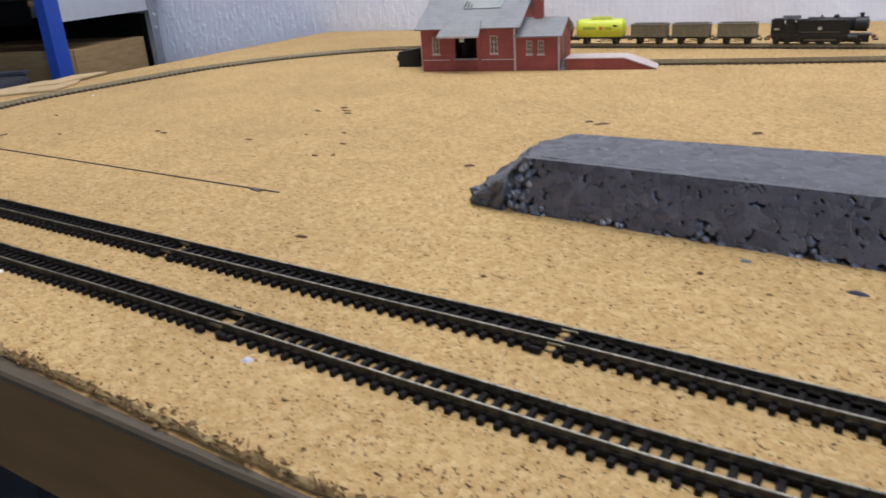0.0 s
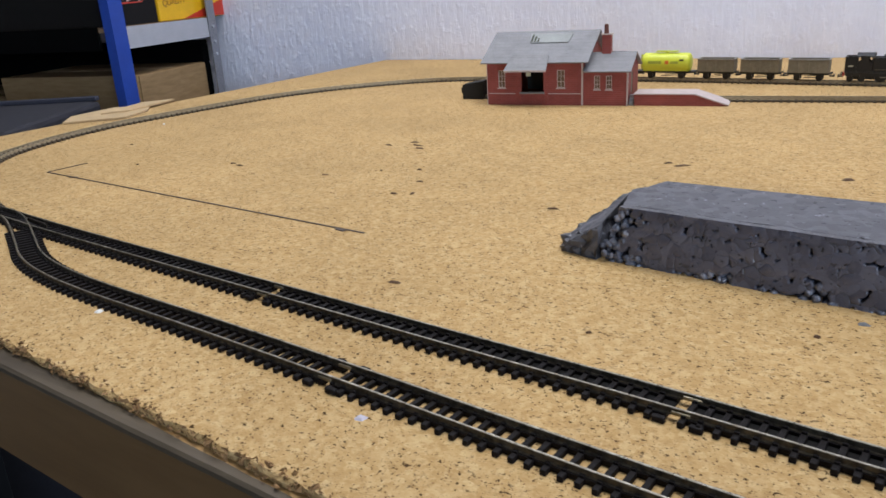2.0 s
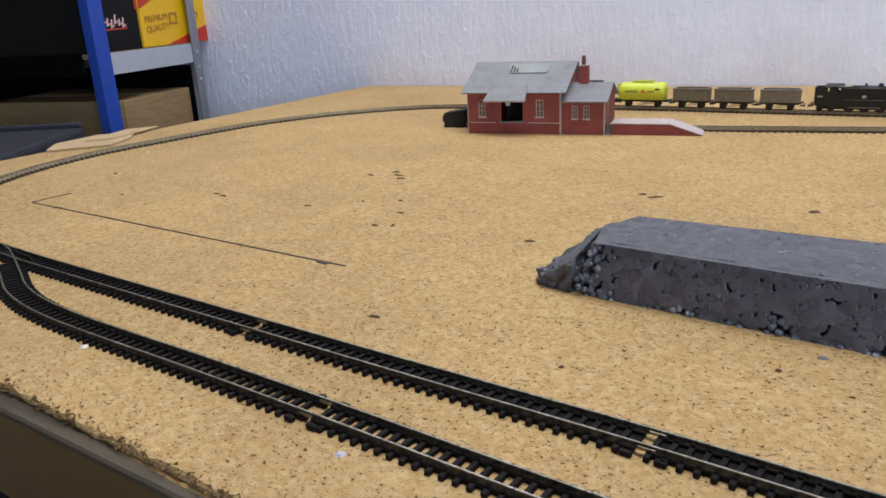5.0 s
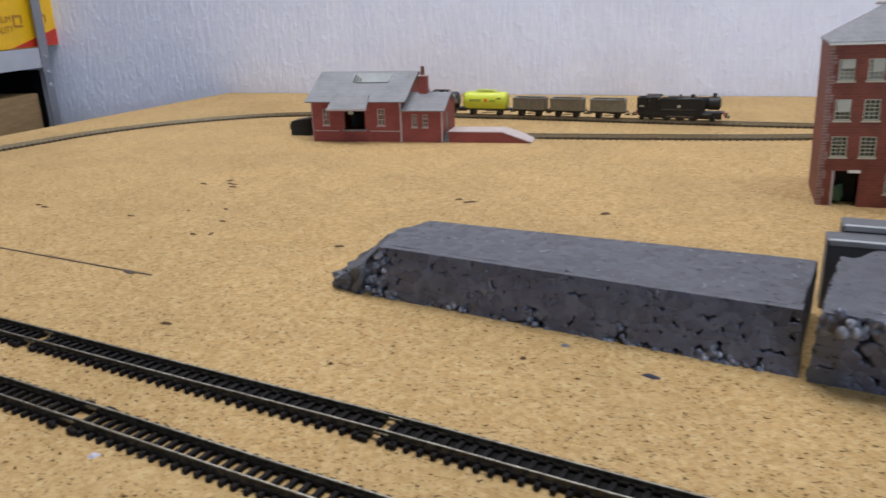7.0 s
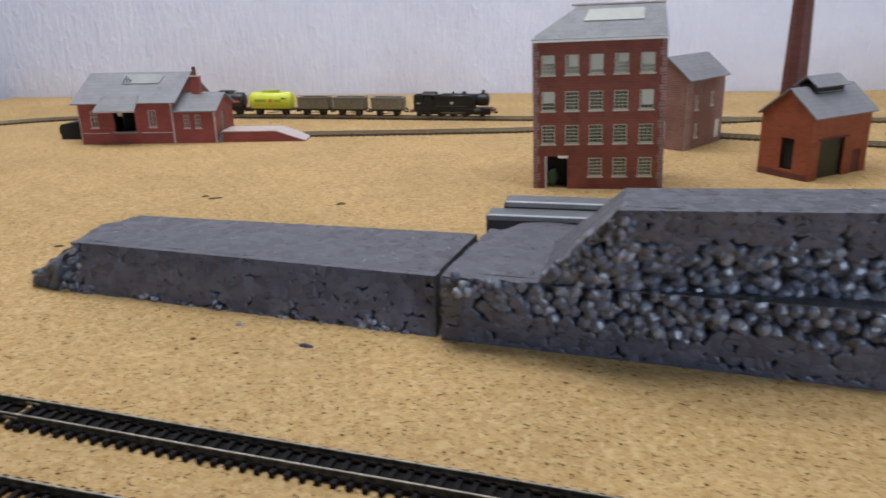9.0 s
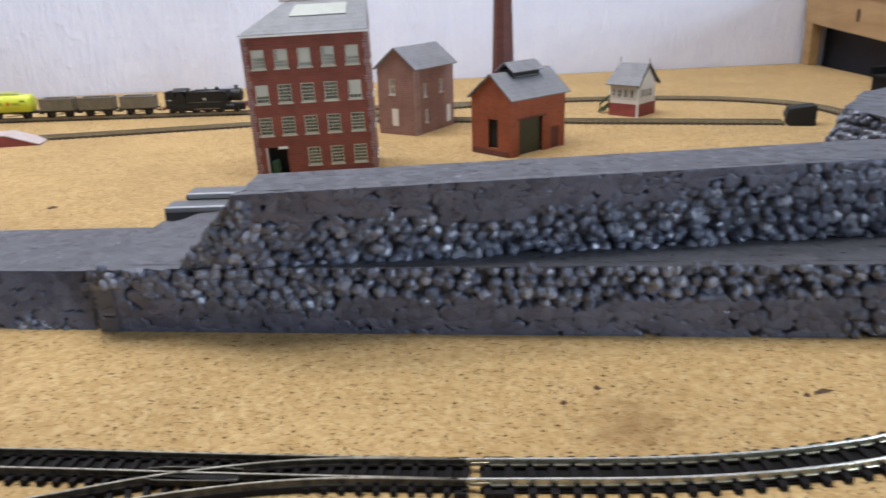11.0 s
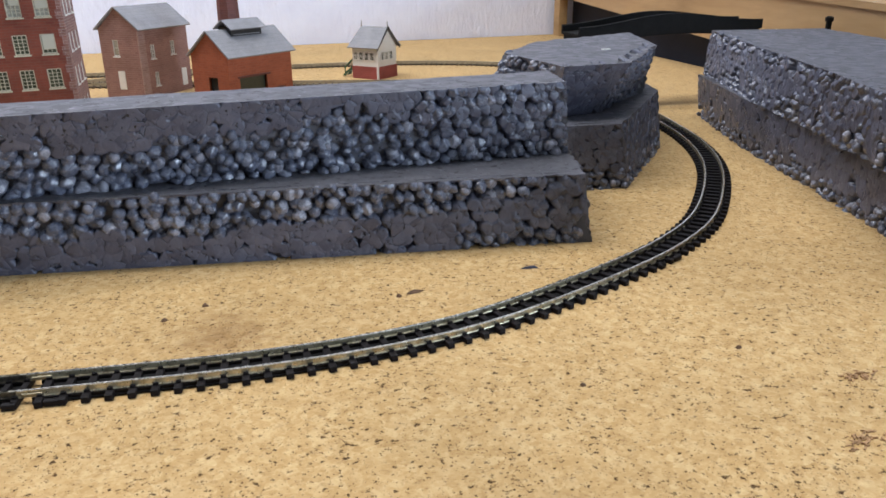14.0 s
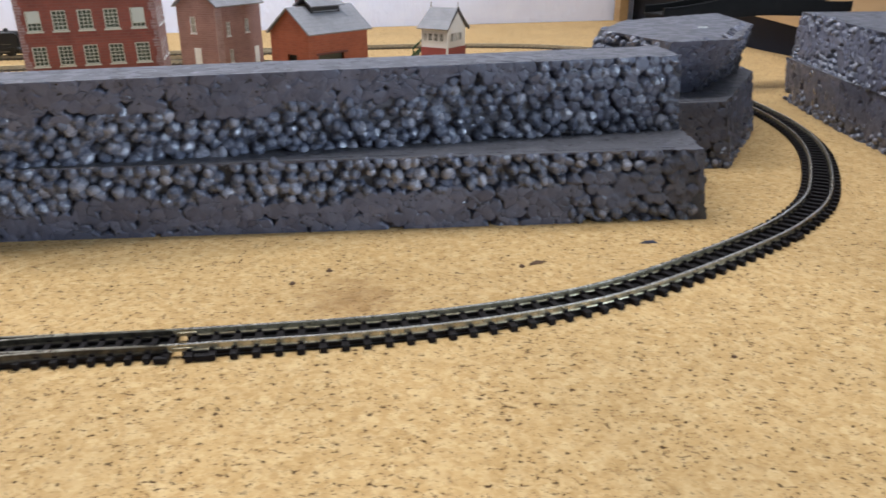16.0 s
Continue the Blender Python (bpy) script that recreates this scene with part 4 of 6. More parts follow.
part("block", rough_block(slab([(0.415, 0.419), (0.440, 0.426), (0.493, 0.484), (0.524, 0.566), (0.452, 0.535), (0.395, 0.462)], [(0.4185, 0.405), (0.451, 0.411), (0.503, 0.485), (0.526, 0.567), (0.446, 0.528), (0.409, 0.467)], 0.0340, 0.0625)), FOAM, hexu)
crust(hexu, (0.412, 0.413), (0.442, 0.420), (0.4145, 0.399), (0.454, 0.405), 0.0340, 0.0629, lambda s, h: 0.0, 0.0046, seed=31, seams=0.2)
crust(hexu, (0.442, 0.420), (0.498, 0.480), (0.454, 0.405), (0.509, 0.482), 0.0340, 0.0629, lambda s, h: 0.45, 0.0046, seed=32, loose=10)
crust(hexu, (0.500, 0.478), (0.530, 0.566), (0.509, 0.482), (0.532, 0.567), 0.0340, 0.0629, lambda s, h: 0.45, 0.0046, seed=33)
crust(hexu, (0.388, 0.462), (0.412, 0.413), (0.404, 0.468), (0.4145, 0.399), 0.0340, 0.0629, lambda s, h: 1.0, 0.0050, seed=34, loose=40)
crust(hexu, (0.452, 0.535), (0.388, 0.462), (0.446, 0.528), (0.404, 0.468), 0.0340, 0.0629, lambda s, h: 0.8, 0.0050, seed=35, loose=14)
part("white_fleck", box(0.4655, 0.4705, 0.466, 0.4685, 0.0626, 0.0632), WHITE, hexu, "small white paint fleck")

# long two-tier wall along the east side
eastl = thing("foam_block", pose(0, 0, 0), "lower dark grey foam slab lining the curved track", "foam block", "foam scenery blocks")
part("block", rough_block(slab([(0.596, 0.556), (0.566, 0.455), (0.547, 0.372), (0.527, 0.285), (0.506, 0.190), (0.62, 0.170), (0.690, 0.560)], [(0.590, 0.552), (0.562, 0.455), (0.544, 0.372), (0.526, 0.285), (0.505, 0.190), (0.62, 0.170), (0.690, 0.560)], 0, 0.0312)), FOAM, eastl)
EASTL = lambda s, h: 0.9 if h < 0.26 + wave(s, (0.10, 23, 0), (0.06, 51, 1)) else 0.0
for k, (a, b) in enumerate((((0.590, 0.556), (0.560, 0.455)), ((0.560, 0.455), (0.541, 0.372)), ((0.541, 0.372), (0.521, 0.285)), ((0.521, 0.285), (0.500, 0.190)))):
    crust(eastl, a, b, (a[0] - 0.004 * (k < 2), a[1]), (b[0] - 0.003 * (k < 1), b[1]), 0.0, 0.0316, EASTL, 0.0046, seed=41 + k, loose=14, pitty=1.4, seams=-0.1)
eastu = thing("foam_block", pose(0, 0, 0), "upper dark grey foam slab with crumbling bead edge", "foam block", "foam scenery blocks")
part("block", rough_block(slab([(0.598, 0.556), (0.562, 0.448), (0.539, 0.360), (0.516, 0.290), (0.496, 0.200), (0.61, 0.180), (0.690, 0.550)], [(0.606, 0.560), (0.573, 0.465), (0.534, 0.345), (0.512, 0.288), (0.492, 0.200), (0.61, 0.180), (0.690, 0.550)], 0.0314, 0.0622)), FOAM, eastu)
EASTU = lambda s, h: 1.0 if h > 0.80 + wave(s, (0.10, 17, 0), (0.08, 39, 1)) else (1.0 if h < 0.22 + wave(s, (0.20, 9, 2), (0.10, 27, 0.5)) else 0.05)
for k, (a, b, c, d) in enumerate((((0.592, 0.560), (0.556, 0.448), (0.600, 0.566), (0.567, 0.465)), ((0.556, 0.448), (0.533, 0.360), (0.567, 0.465), (0.528, 0.345)),
                                  ((0.533, 0.360), (0.510, 0.290), (0.528, 0.345), (0.506, 0.288)), ((0.510, 0.290), (0.490, 0.200), (0.506, 0.288), (0.486, 0.200)))):
    crust(eastu, a, b, c, d, 0.0314, 0.0626, EASTU, 0.0052, seed=51 + k, loose=16, pitty=1.4, seams=0.2)
crust(eastu, (0.690, 0.555), (0.592, 0.560), (0.690, 0.555), (0.600, 0.566), 0.0314, 0.0626, lambda s, h: 0.8, 0.0046, seed=56)

# ---- card buildings ----


def wall_panel(w, h, openings, t=0.0014, top=None):
    """An upright wall in local x and z, y from 0 to t, with real openings (x0, x1, z0, z1); top: an optional gable (apex x, apex z)."""
    bm = bmesh.new()
    xs = sorted({0.0, w, *[o[0] for o in openings], *[o[1] for o in openings]})
    zs = sorted({0.0, h, *[o[2] for o in openings], *[o[3] for o in openings]})

    def solid(i, j):
        if not (0 <= i < len(xs) - 1 and 0 <= j < len(zs) - 1):
            return False
        cx, cz = (xs[i] + xs[i + 1]) / 2, (zs[j] + zs[j + 1]) / 2
        return not any(o[0] < cx < o[1] and o[2] < cz < o[3] for o in openings)

    def quad(*p):
        bm.faces.new([bm.verts.new(q) for q in p])

    for i in range(len(xs) - 1):
        for j in range(len(zs) - 1):
            if not solid(i, j):
                continue
            a, b, c, d = xs[i], xs[i + 1], zs[j], zs[j + 1]
            quad((a, 0, c), (b, 0, c), (b, 0, d), (a, 0, d))
            quad((a, t, c), (a, t, d), (b, t, d), (b, t, c))
            if not solid(i - 1, j):
                quad((a, 0, c), (a, 0, d), (a, t, d), (a, t, c))
            if not solid(i + 1, j):
                quad((b, 0, c), (b, t, c), (b, t, d), (b, 0, d))
            if not solid(i, j - 1):
                quad((a, 0, c), (a, t, c), (b, t, c), (b, 0, c))
            if not solid(i, j + 1) and not (top and j == len(zs) - 2):
                quad((a, 0, d), (b, 0, d), (b, t, d), (a, t, d))
    if top:
        ax, az = top
        add_prism(bm, [(0, h), (w, h), (ax, az)], 0, t, "y")
    bmesh.ops.remove_doubles(bm, verts=bm.verts, dist=1e-6)
    return bm


def set_in(ob, m):
    ob.matrix_basis = m
    return ob


def window(parent, m, x, z, w, h, nx=4, nz=4, pane=PANE, frame_mat=CREAM, sill=True, bar=0.0005, label=""):
    """A window of its own: frame with glazing bars, pane and sill, in the wall plane given by m."""
    b = bar * 1.3
    px, pz = (w - 2 * b) / nx, (h - 2 * b) / nz
    g = bar * 0.75
    lights = [(b + i * px + (g / 2 if i else 0), b + (i + 1) * px - (g / 2 if i < nx - 1 else 0), b + j * pz + (g / 2 if j else 0), b + (j + 1) * pz - (g / 2 if j < nz - 1 else 0)) for i in range(nx) for j in range(nz)]
    bm = wall_panel(w, h, lights, 0.0007)
    bmesh.ops.translate(bm, verts=bm.verts, vec=(x, 0.0003, z))
    fr = set_in(part("window", bm, frame_mat, parent, label), m)
    part("pane", box(x, x + w, 0.0011, 0.0013, z, z + h), pane, fr)
    if sill:
        part("sill", box(x - 0.0008, x + w + 0.0008, -0.0008, 0.0010, z - 0.0011, z - 0.0001), frame_mat, fr)
    return fr


def roof_slab(points, thick=0.0012):
    """A thin sloping roof sheet over four corners."""
    a, b, c, d = [Vector(p) for p in points]
    n = (b - a).cross(d - a).normalized()
    if n.z < 0:
        n = -n
    bm = bmesh.new()
    lo = [bm.verts.new(p) for p in (a, b, c, d)]
    hi = [bm.verts.new(p + n * thick) for p in (a, b, c, d)]
    bm.faces.new(lo), bm.faces.new(hi)
    for i in range(4):
        bm.faces.new((lo[i], lo[(i + 1) % 4], hi[(i + 1) % 4], hi[i]))
    return bm


# four-storey mill
MW, MD, MH = 0.0885, 0.055, 0.1025
mill = thing("mill_building", pose(0.0500, 0.6075, -0.0008, 0, -1.3, 3.5), "four-storey red brick card mill with cream sash windows", "model building", "card buildings")
cols, rows = [0.0103, 0.0265, 0.0428, 0.0594, 0.0765], [0.0800, 0.0556, 0.0325, 0.0092]
holes = [(c - 0.0046, c + 0.0046, r, r + 0.0130) for j, r in enumerate(rows) for i, c in enumerate(cols) if not (j == 3 and i < 2)]
part("wall", wall_panel(MW, MH, holes + [(0.0085, 0.0235, 0.0, 0.0235)]), BRICK, mill)
front = pose(0, 0, 0)
for j, r in enumerate(rows):
    for i, c in enumerate(cols):
        if not (j == 3 and i < 2):
            sash = window(mill, front, c - 0.0046, r, 0.0092, 0.0130, 3, 5, pane=PALEPANE if j == 0 else PANE)
            # a cream panel covers the upper panes of these windows
            if j == 0 or (j == 1 and i in (0, 4)):
                drop = 0.0050 + 0.0022 * ((i * 7 + j) % 3)
                part("pale_panel", box(c - 0.0034 + 0.0011 * (i % 2), c + 0.0040, -0.0001, 0.0002, r + 0.0126 - drop, r + 0.0126), DULLCREAM, sash, "dull cream panel over the upper panes")
# black sheet behind the opening gives the shade inside the mill
part("doorway", box(0.0085, 0.0235, 0.012, 0.0125, 0.0, 0.0235), DARK, mill, "black sheet for the shade inside the cart entrance")
part("door_post", box(0.0078, 0.0092, -0.0006, 0.001, 0, 0.0235), PINKEDGE, mill)
part("lintel", box(0.0170, 0.0240, -0.0005, 0.0012, 0.0222, 0.0240), WHITE, mill, "torn white lintel")
part("foliage_scrap", hull([(0.009 + rng.uniform(0, 0.008), 0.004 + rng.uniform(0, 0.004), rng.uniform(0, 0.014)) for _ in range(14)]), GREEN, mill, "dark green scrap in doorway")
east = pose(MW, 0.0015, 0, 0, 0, 90)
eholes = [(c, c + 0.006, r, r + 0.012) for r in rows for c in (0.010, 0.024, 0.040)]
set_in(part("wall", wall_panel(MD - 0.003, MH, eholes), QUOIN, mill, "worn pinkish side wall"), east)
for k, (a, b, c, d) in enumerate(eholes):
    window(mill, east, a, c, b - a, d - c, 2, 3, pane=PALEPANE, frame_mat=WHITE)
set_in(part("wall", wall_panel(MD - 0.003, MH, []), BRICK, mill), pose(0, MD - 0.0015, 0, 0, 0, -90))
set_in(part("wall", wall_panel(MW, MH, []), BRICK, mill), pose(MW, MD, 0, 0, 0, 180))
for qx in (0.0, MW):
    for z in range(17):
        wdt = 0.0042 if z % 2 else 0.0028
        x0, x1 = (-0.0003, wdt) if qx == 0 else (MW - wdt, MW + 0.0003)
        part("quoin", box(x0, x1, -0.0004, 0.0010, z * 0.006 + 0.0002, z * 0.006 + 0.0058), QUOIN, mill)
rz = 0.1225
part("roof", roof_slab([(-0.001, -0.0015, MH), (MW + 0.0005, -0.0015, MH), (MW + 0.0005, MD / 2, rz), (0.030, MD / 2, rz)]), SLATE, mill)
part("roof", roof_slab([(MW + 0.0005, MD + 0.001, MH), (-0.001, MD + 0.001, MH), (0.030, MD / 2, rz), (MW + 0.0005, MD / 2, rz)]), SLATE, mill)
part("roof", hull([(-0.001, -0.0015, MH), (-0.001, MD + 0.001, MH), (0.030, MD / 2, rz), (0.002, -0.0015, MH), (0.002, MD + 0.001, MH), (-0.0008, -0.0010, MH + 0.001), (-0.0008, MD, MH + 0.001), (0.0302, MD / 2, rz + 0.001)]), SLATE, mill)
set_in(part("gable", prism([(0, MH), (MD - 0.003, MH), (MD / 2, rz)], 0, 0.0012, "y"), QUOIN, mill), east)
part("gutter", box(-0.001, MW + 0.001, -0.0026, -0.0012, MH - 0.0009, MH + 0.0006), WHITE, mill, "white card eaves edge")
sl = Vector((0, MD / 2 + 0.0015, rz - MH))
part("skylight", roof_slab([Vector((0.034, -0.0015, MH)) + sl * 0.50 + Vector((0, -0.0004, 0.0012)), Vector((0.074, -0.0015, MH)) + sl * 0.50 + Vector((0, -0.0004, 0.0012)),
                            Vector((0.075, -0.0015, MH)) + sl * 0.86 + Vector((0, -0.0004, 0.0012)), Vector((0.038, -0.0015, MH)) + sl * 0.86 + Vector((0, -0.0004, 0.0012))], 0.0007), SKYLIGHT, mill, "cream skylight panel")
part("ridge_strip", add_cyl(bmesh.new(), (0.026, MD / 2, rz + 0.0022), (MW + 0.001, MD / 2 + 0.001, rz + 0.0018), 0.0010, n=8), PINKEDGE, mill, "pale red ridge strip")

# two-storey house
HW, HL, HH, HR = 0.0400, 0.0680, 0.0610, 0.0780
house = thing("brick_house", pose(0.1630, 0.7550, 0, 0, 0, 58), "faded two-storey brick card house with slate roof", "model building", "card buildings")
long_holes = [(0.014, 0.0200, 0.034, 0.046), (0.042, 0.0480, 0.035, 0.047), (0.016, 0.0215, 0.010, 0.022)]
part("wall", wall_panel(HL, HH, long_holes), PINKBRICK, house)
for a, b, c, d in long_holes:
    window(house, front, a, c, b - a, d - c, 2, 3, pane=PALEPANE, frame_mat=WHITE)
part("door", box(0.0540, 0.0610, -0.0005, 0.0008, 0.005, 0.021), WHITE, house, "pale lilac door")
gab = pose(0.0, HW, 0, 0, 0, -90)
gholes = [(0.012, 0.018, 0.037, 0.051)]
set_in(part("wall", wall_panel(HW - 0.0015, HH, gholes, top=(HW / 2, HR)), PINKBRICK, house), gab)
window(house, gab, 0.012, 0.037, 0.006, 0.014, 1, 2, pane=PALEPANE, frame_mat=WHITE)
set_in(part("door", box(0.014, 0.021, -0.0005, 0.0008, 0.008, 0.024), WHITE, house, "pale lilac door"), gab)
set_in(part("wall", wall_panel(HL, HH, []), PINKBRICK, house), pose(HL, HW + 0.0014, 0, 0, 0, 180))
set_in(part("wall", wall_panel(HW - 0.0015, HH, [], top=(HW / 2, HR)), PINKBRICK, house), pose(HL, 0.0015, 0, 0, 0, 90))
part("roof", roof_slab([(-0.0025, -0.003, HH - 0.002), (HL + 0.0025, -0.003, HH - 0.002), (HL + 0.0025, HW / 2, HR), (-0.0025, HW / 2, HR)]), SLATE, house)
part("roof", roof_slab([(HL + 0.0025, HW + 0.004, HH - 0.002), (-0.0025, HW + 0.004, HH - 0.002), (-0.0025, HW / 2, HR), (HL + 0.0025, HW / 2, HR)]), SLATE, house)
part("corner_strip", box(-0.0004, 0.0085, -0.0004, 0.0008, 0, HH - 0.003), BLEACHED, house, "bleached corner paper")

# small engine shed
SW, SL, SH, SR = 0.0410, 0.0680, 0.0465, 0.0635
shed = thing("engine_shed", pose(0.2400, 0.6495, 0, 0, 0, 43), "small orange-red brick card engine shed with roof vent", "model building", "card buildings")
part("wall", wall_panel(SL, SH, [(0.0105, 0.0395, 0.0, 0.0285), (0.0500, 0.0600, 0.0, 0.0175)]), SHEDBRICK, shed)
part("door", box(0.0105, 0.0395, 0.0030, 0.0036, 0, 0.0285), DOOR, shed, "olive green double door")
part("lintel", box(0.0085, 0.0430, -0.0006, 0.0010, 0.0285, 0.0300), STACKBRICK, shed)
part("door", box(0.0500, 0.0600, 0.0008, 0.0012, 0, 0.0175), STACKBRICK, shed, "brown side door")
sg = pose(0.0, SW, 0, 0, 0, -90)
set_in(part("wall", wall_panel(SW - 0.0015, SH, [(0.0170, 0.0275, 0.006, 0.0290)], top=(SW / 2, SR)), SHEDBRICK, shed), sg)
# the dark inside the shed is a black sheet set behind the opening
set_in(part("doorway", box(0.0170, 0.0275, 0.0025, 0.0030, 0.006, 0.0290), DARK, shed, "black sheet for the shade inside the doorway"), sg)
set_in(part("plinth", box(0.0, SW - 0.0015, -0.0008, 0.0002, 0.0, 0.0045), STACKBRICK, shed), sg)
set_in(part("wall", wall_panel(SL, SH, []), SHEDBRICK, shed), pose(SL, SW + 0.0014, 0, 0, 0, 180))
set_in(part("wall", wall_panel(SW - 0.0015, SH, [], top=(SW / 2, SR)), SHEDBRICK, shed), pose(SL, 0.0015, 0, 0, 0, 90))
part("roof", roof_slab([(-0.002, -0.0028, SH - 0.0022), (SL + 0.003, -0.0028, SH - 0.0022), (SL + 0.003, SW / 2, SR), (-0.002, SW / 2, SR)]), SLATE, shed)
part("roof", roof_slab([(SL + 0.003, SW + 0.004, SH - 0.0022), (-0.002, SW + 0.004, SH - 0.0022), (-0.002, SW / 2, SR), (SL + 0.003, SW / 2, SR)]), SLATE, shed)
vent = part("roof_vent", box(0.018, 0.050, SW / 2 - 0.0072, SW / 2 + 0.0072, SR - 0.0065, SR + 0.0025), BLACKBODY, shed, "dark louvred roof vent")
part("louvre", box(0.020, 0.048, SW / 2 - 0.0078, SW / 2 - 0.0073, SR - 0.0035, SR - 0.0028), SLATE, vent)
part("vent_roof", roof_slab([(0.015, SW / 2 - 0.0100, SR + 0.0005), (0.053, SW / 2 - 0.0100, SR + 0.0005), (0.053, SW / 2, SR + 0.0075), (0.015, SW / 2, SR + 0.0075)], 0.0009), SLATE, vent)
part("vent_roof", roof_slab([(0.053, SW / 2 + 0.0100, SR + 0.0005), (0.015, SW / 2 + 0.0100, SR + 0.0005), (0.015, SW / 2, SR + 0.0075), (0.053, SW / 2, SR + 0.0075)], 0.0009), SLATE, vent)

# mill chimney
stack = thing("mill_chimney", pose(0.2415, 0.736, 0), "tall tapering dark red brick chimney stack", "model chimney", "card buildings")
part("plinth", box(-0.0135, 0.0135, -0.0135, 0.0135, 0, 0.020, 0.001), STACKBRICK, stack)
part("shaft", add_cyl(bmesh.new(), (0, 0, 0.0195), (0, 0, 0.182), 0.0104, 0.0062, 8), STACKBRICK, stack)
part("cap", add_cyl(bmesh.new(), (0, 0, 0.180), (0, 0, 0.187), 0.0082, 0.0086, 8), STACKBRICK, stack)

# signal cabin
sb = thing("signal_cabin", pose(0.3575, 0.8370, 0, 0, 0, -44), "small white and red signal cabin with grey roof", "model building", "card buildings")
CW, CD = 0.0325, 0.0350
part("base", box(0, CW, 0, CD, 0, 0.0125), GOODSBRICK, sb, "red brick base")
part("cabin", box(0.0005, CW - 0.0005, 0.0005, CD - 0.0005, 0.0125, 0.0312), WHITE, sb, "white timber cabin")
part("corner_post", box(CW - 0.0014, CW + 0.0004, -0.0004, 0.0014, 0, 0.0300), WHITE, sb)
for k in range(4):
    window(sb, pose(0, -0.0006, 0), 0.0020 + k * 0.0068, 0.0185, 0.0058, 0.0085, 1, 2, frame_mat=WHITE, sill=False)
se = pose(CW, 0, 0, 0, 0, 90)
sw = pose(CW + 0.0006, 0, 0, 0, 0, 90)
for k in range(3):
    window(sb, sw, 0.0055 + k * 0.0078, 0.0185, 0.0058, 0.0085, 1, 2, frame_mat=WHITE, sill=False)
part("roof", roof_slab([(-0.003, -0.003, 0.0305), (CW + 0.003, -0.003, 0.0305), (CW + 0.001, CD / 2, 0.0500), (0.001, CD / 2, 0.0500)]), SLATE, sb)
part("roof", roof_slab([(CW + 0.003, CD + 0.003, 0.0305), (-0.003, CD + 0.003, 0.0305), (0.001, CD / 2, 0.0500), (CW + 0.001, CD / 2, 0.0500)]), SLATE, sb)
set_in(part("gable", prism([(0, 0.0295), (CD, 0.0295), (CD / 2, 0.0490)], 0, 0.0012, "y"), WHITE, sb), se)
set_in(part("bargeboard", prism([(-0.003, 0.0285), (-0.003, 0.0305), (CD / 2, 0.0520), (CD + 0.003, 0.0305), (CD + 0.003, 0.0285), (CD / 2, 0.0492)], -0.0022, -0.0014, "y"), BLACKBODY, sb), se)
for fx in (0.001, CW + 0.001):
    part("finial", add_cyl(bmesh.new(), (fx, CD / 2, 0.0500), (fx, CD / 2, 0.0565), 0.0007, 0.0003, 8), SLATE, sb)
for k in range(5):
    part("step", box(-0.0030 - k * 0.0026, -0.0004 - k * 0.0026, 0.006, 0.013, 0.0125 - k * 0.0026, 0.0136 - k * 0.0026), GREEN, sb, "green wooden step")
for y in (0.0054, 0.0130):
    part("stringer", prism([(-0.0004, 0.0115), (-0.0004, 0.0145), (-0.0165, 0.0022), (-0.0165, 0.0)], y, y + 0.0008, "y"), GREEN, sb)
part("stair_rail", add_cyl(bmesh.new(), (-0.0005, 0.006, 0.0210), (-0.0145, 0.006, 0.0090), 0.0010, n=8), GREEN, sb)
part("newel_post", add_cyl(bmesh.new(), (-0.0140, 0.006, 0.0), (-0.0140, 0.006, 0.0095), 0.0007, n=8), GREEN, sb)

# goods shed with platform
GW, GD, GH, GR = 0.0945, 0.0880, 0.0425, 0.0645
goods = thing("goods_shed", pose(-0.4135, 0.7310, 0, 0, 0, 9.8), "red brick card goods shed with grey roof and canopy", "model building", "card buildings")
gh = [(0.0115, 0.0185, 0.0165, 0.0330), (0.0700, 0.0775, 0.0165, 0.0330), (0.0350, 0.0570, 0.0125, 0.0345)]
part("wall", wall_panel(GW, GH, gh), GOODSBRICK, goods)
for a, b, c, d in gh[:2]:
    window(goods, front, a, c, b - a, d - c, 2, 3, pane=BROWNPANE, frame_mat=PINKEDGE)
# shade inside the goods shed, made with a black sheet
part("doorway", box(0.0350, 0.0570, 0.020, 0.0205, 0.0125, 0.0345), DARK, goods, "black sheet for the shade inside the loading door")
part("loading_shelf", box(0.0340, 0.0580, -0.0040, 0.001, 0.0110, 0.0125), SLATE, goods)
part("door_jamb", box(0.0310, 0.0350, -0.0008, 0.001, 0.0, 0.0345), GOODSBRICK, goods)
part("door_jamb", box(0.0570, 0.0615, -0.0008, 0.001, 0.0, 0.0345), GOODSBRICK, goods)
part("door_sign", box(0.0400, 0.0445, -0.0012, -0.0006, 0.0275, 0.0345), CREAM, goods, "small cream panel")
for x0, x1 in ((0.002, 0.029), (0.060, 0.0930)):
    part("band", box(x0, x1, -0.0005, 0.0003, 0.0105, 0.0112), PINKEDGE, goods)
part("corner_strip", box(GW - 0.0012, GW + 0.0004, -0.0006, 0.001, 0, GH), PINKEDGE, goods, "pale card corner edge")
part("corner_strip", box(-0.0002, 0.0004, -0.0005, 0.001, 0, GH), PINKEDGE, goods)
set_in(part("wall", wall_panel(GD - 0.003, GH, [], top=((GD - 0.003) / 2, GR)), GOODSBRICK, goods), pose(GW, 0.0015, 0, 0, 0, 90))
set_in(part("wall", wall_panel(GD - 0.003, GH, [(0.020, 0.045, 0, 0.030)], top=((GD - 0.003) / 2, GR)), GOODSBRICK, goods), pose(0, GD - 0.0015, 0, 0, 0, -90))
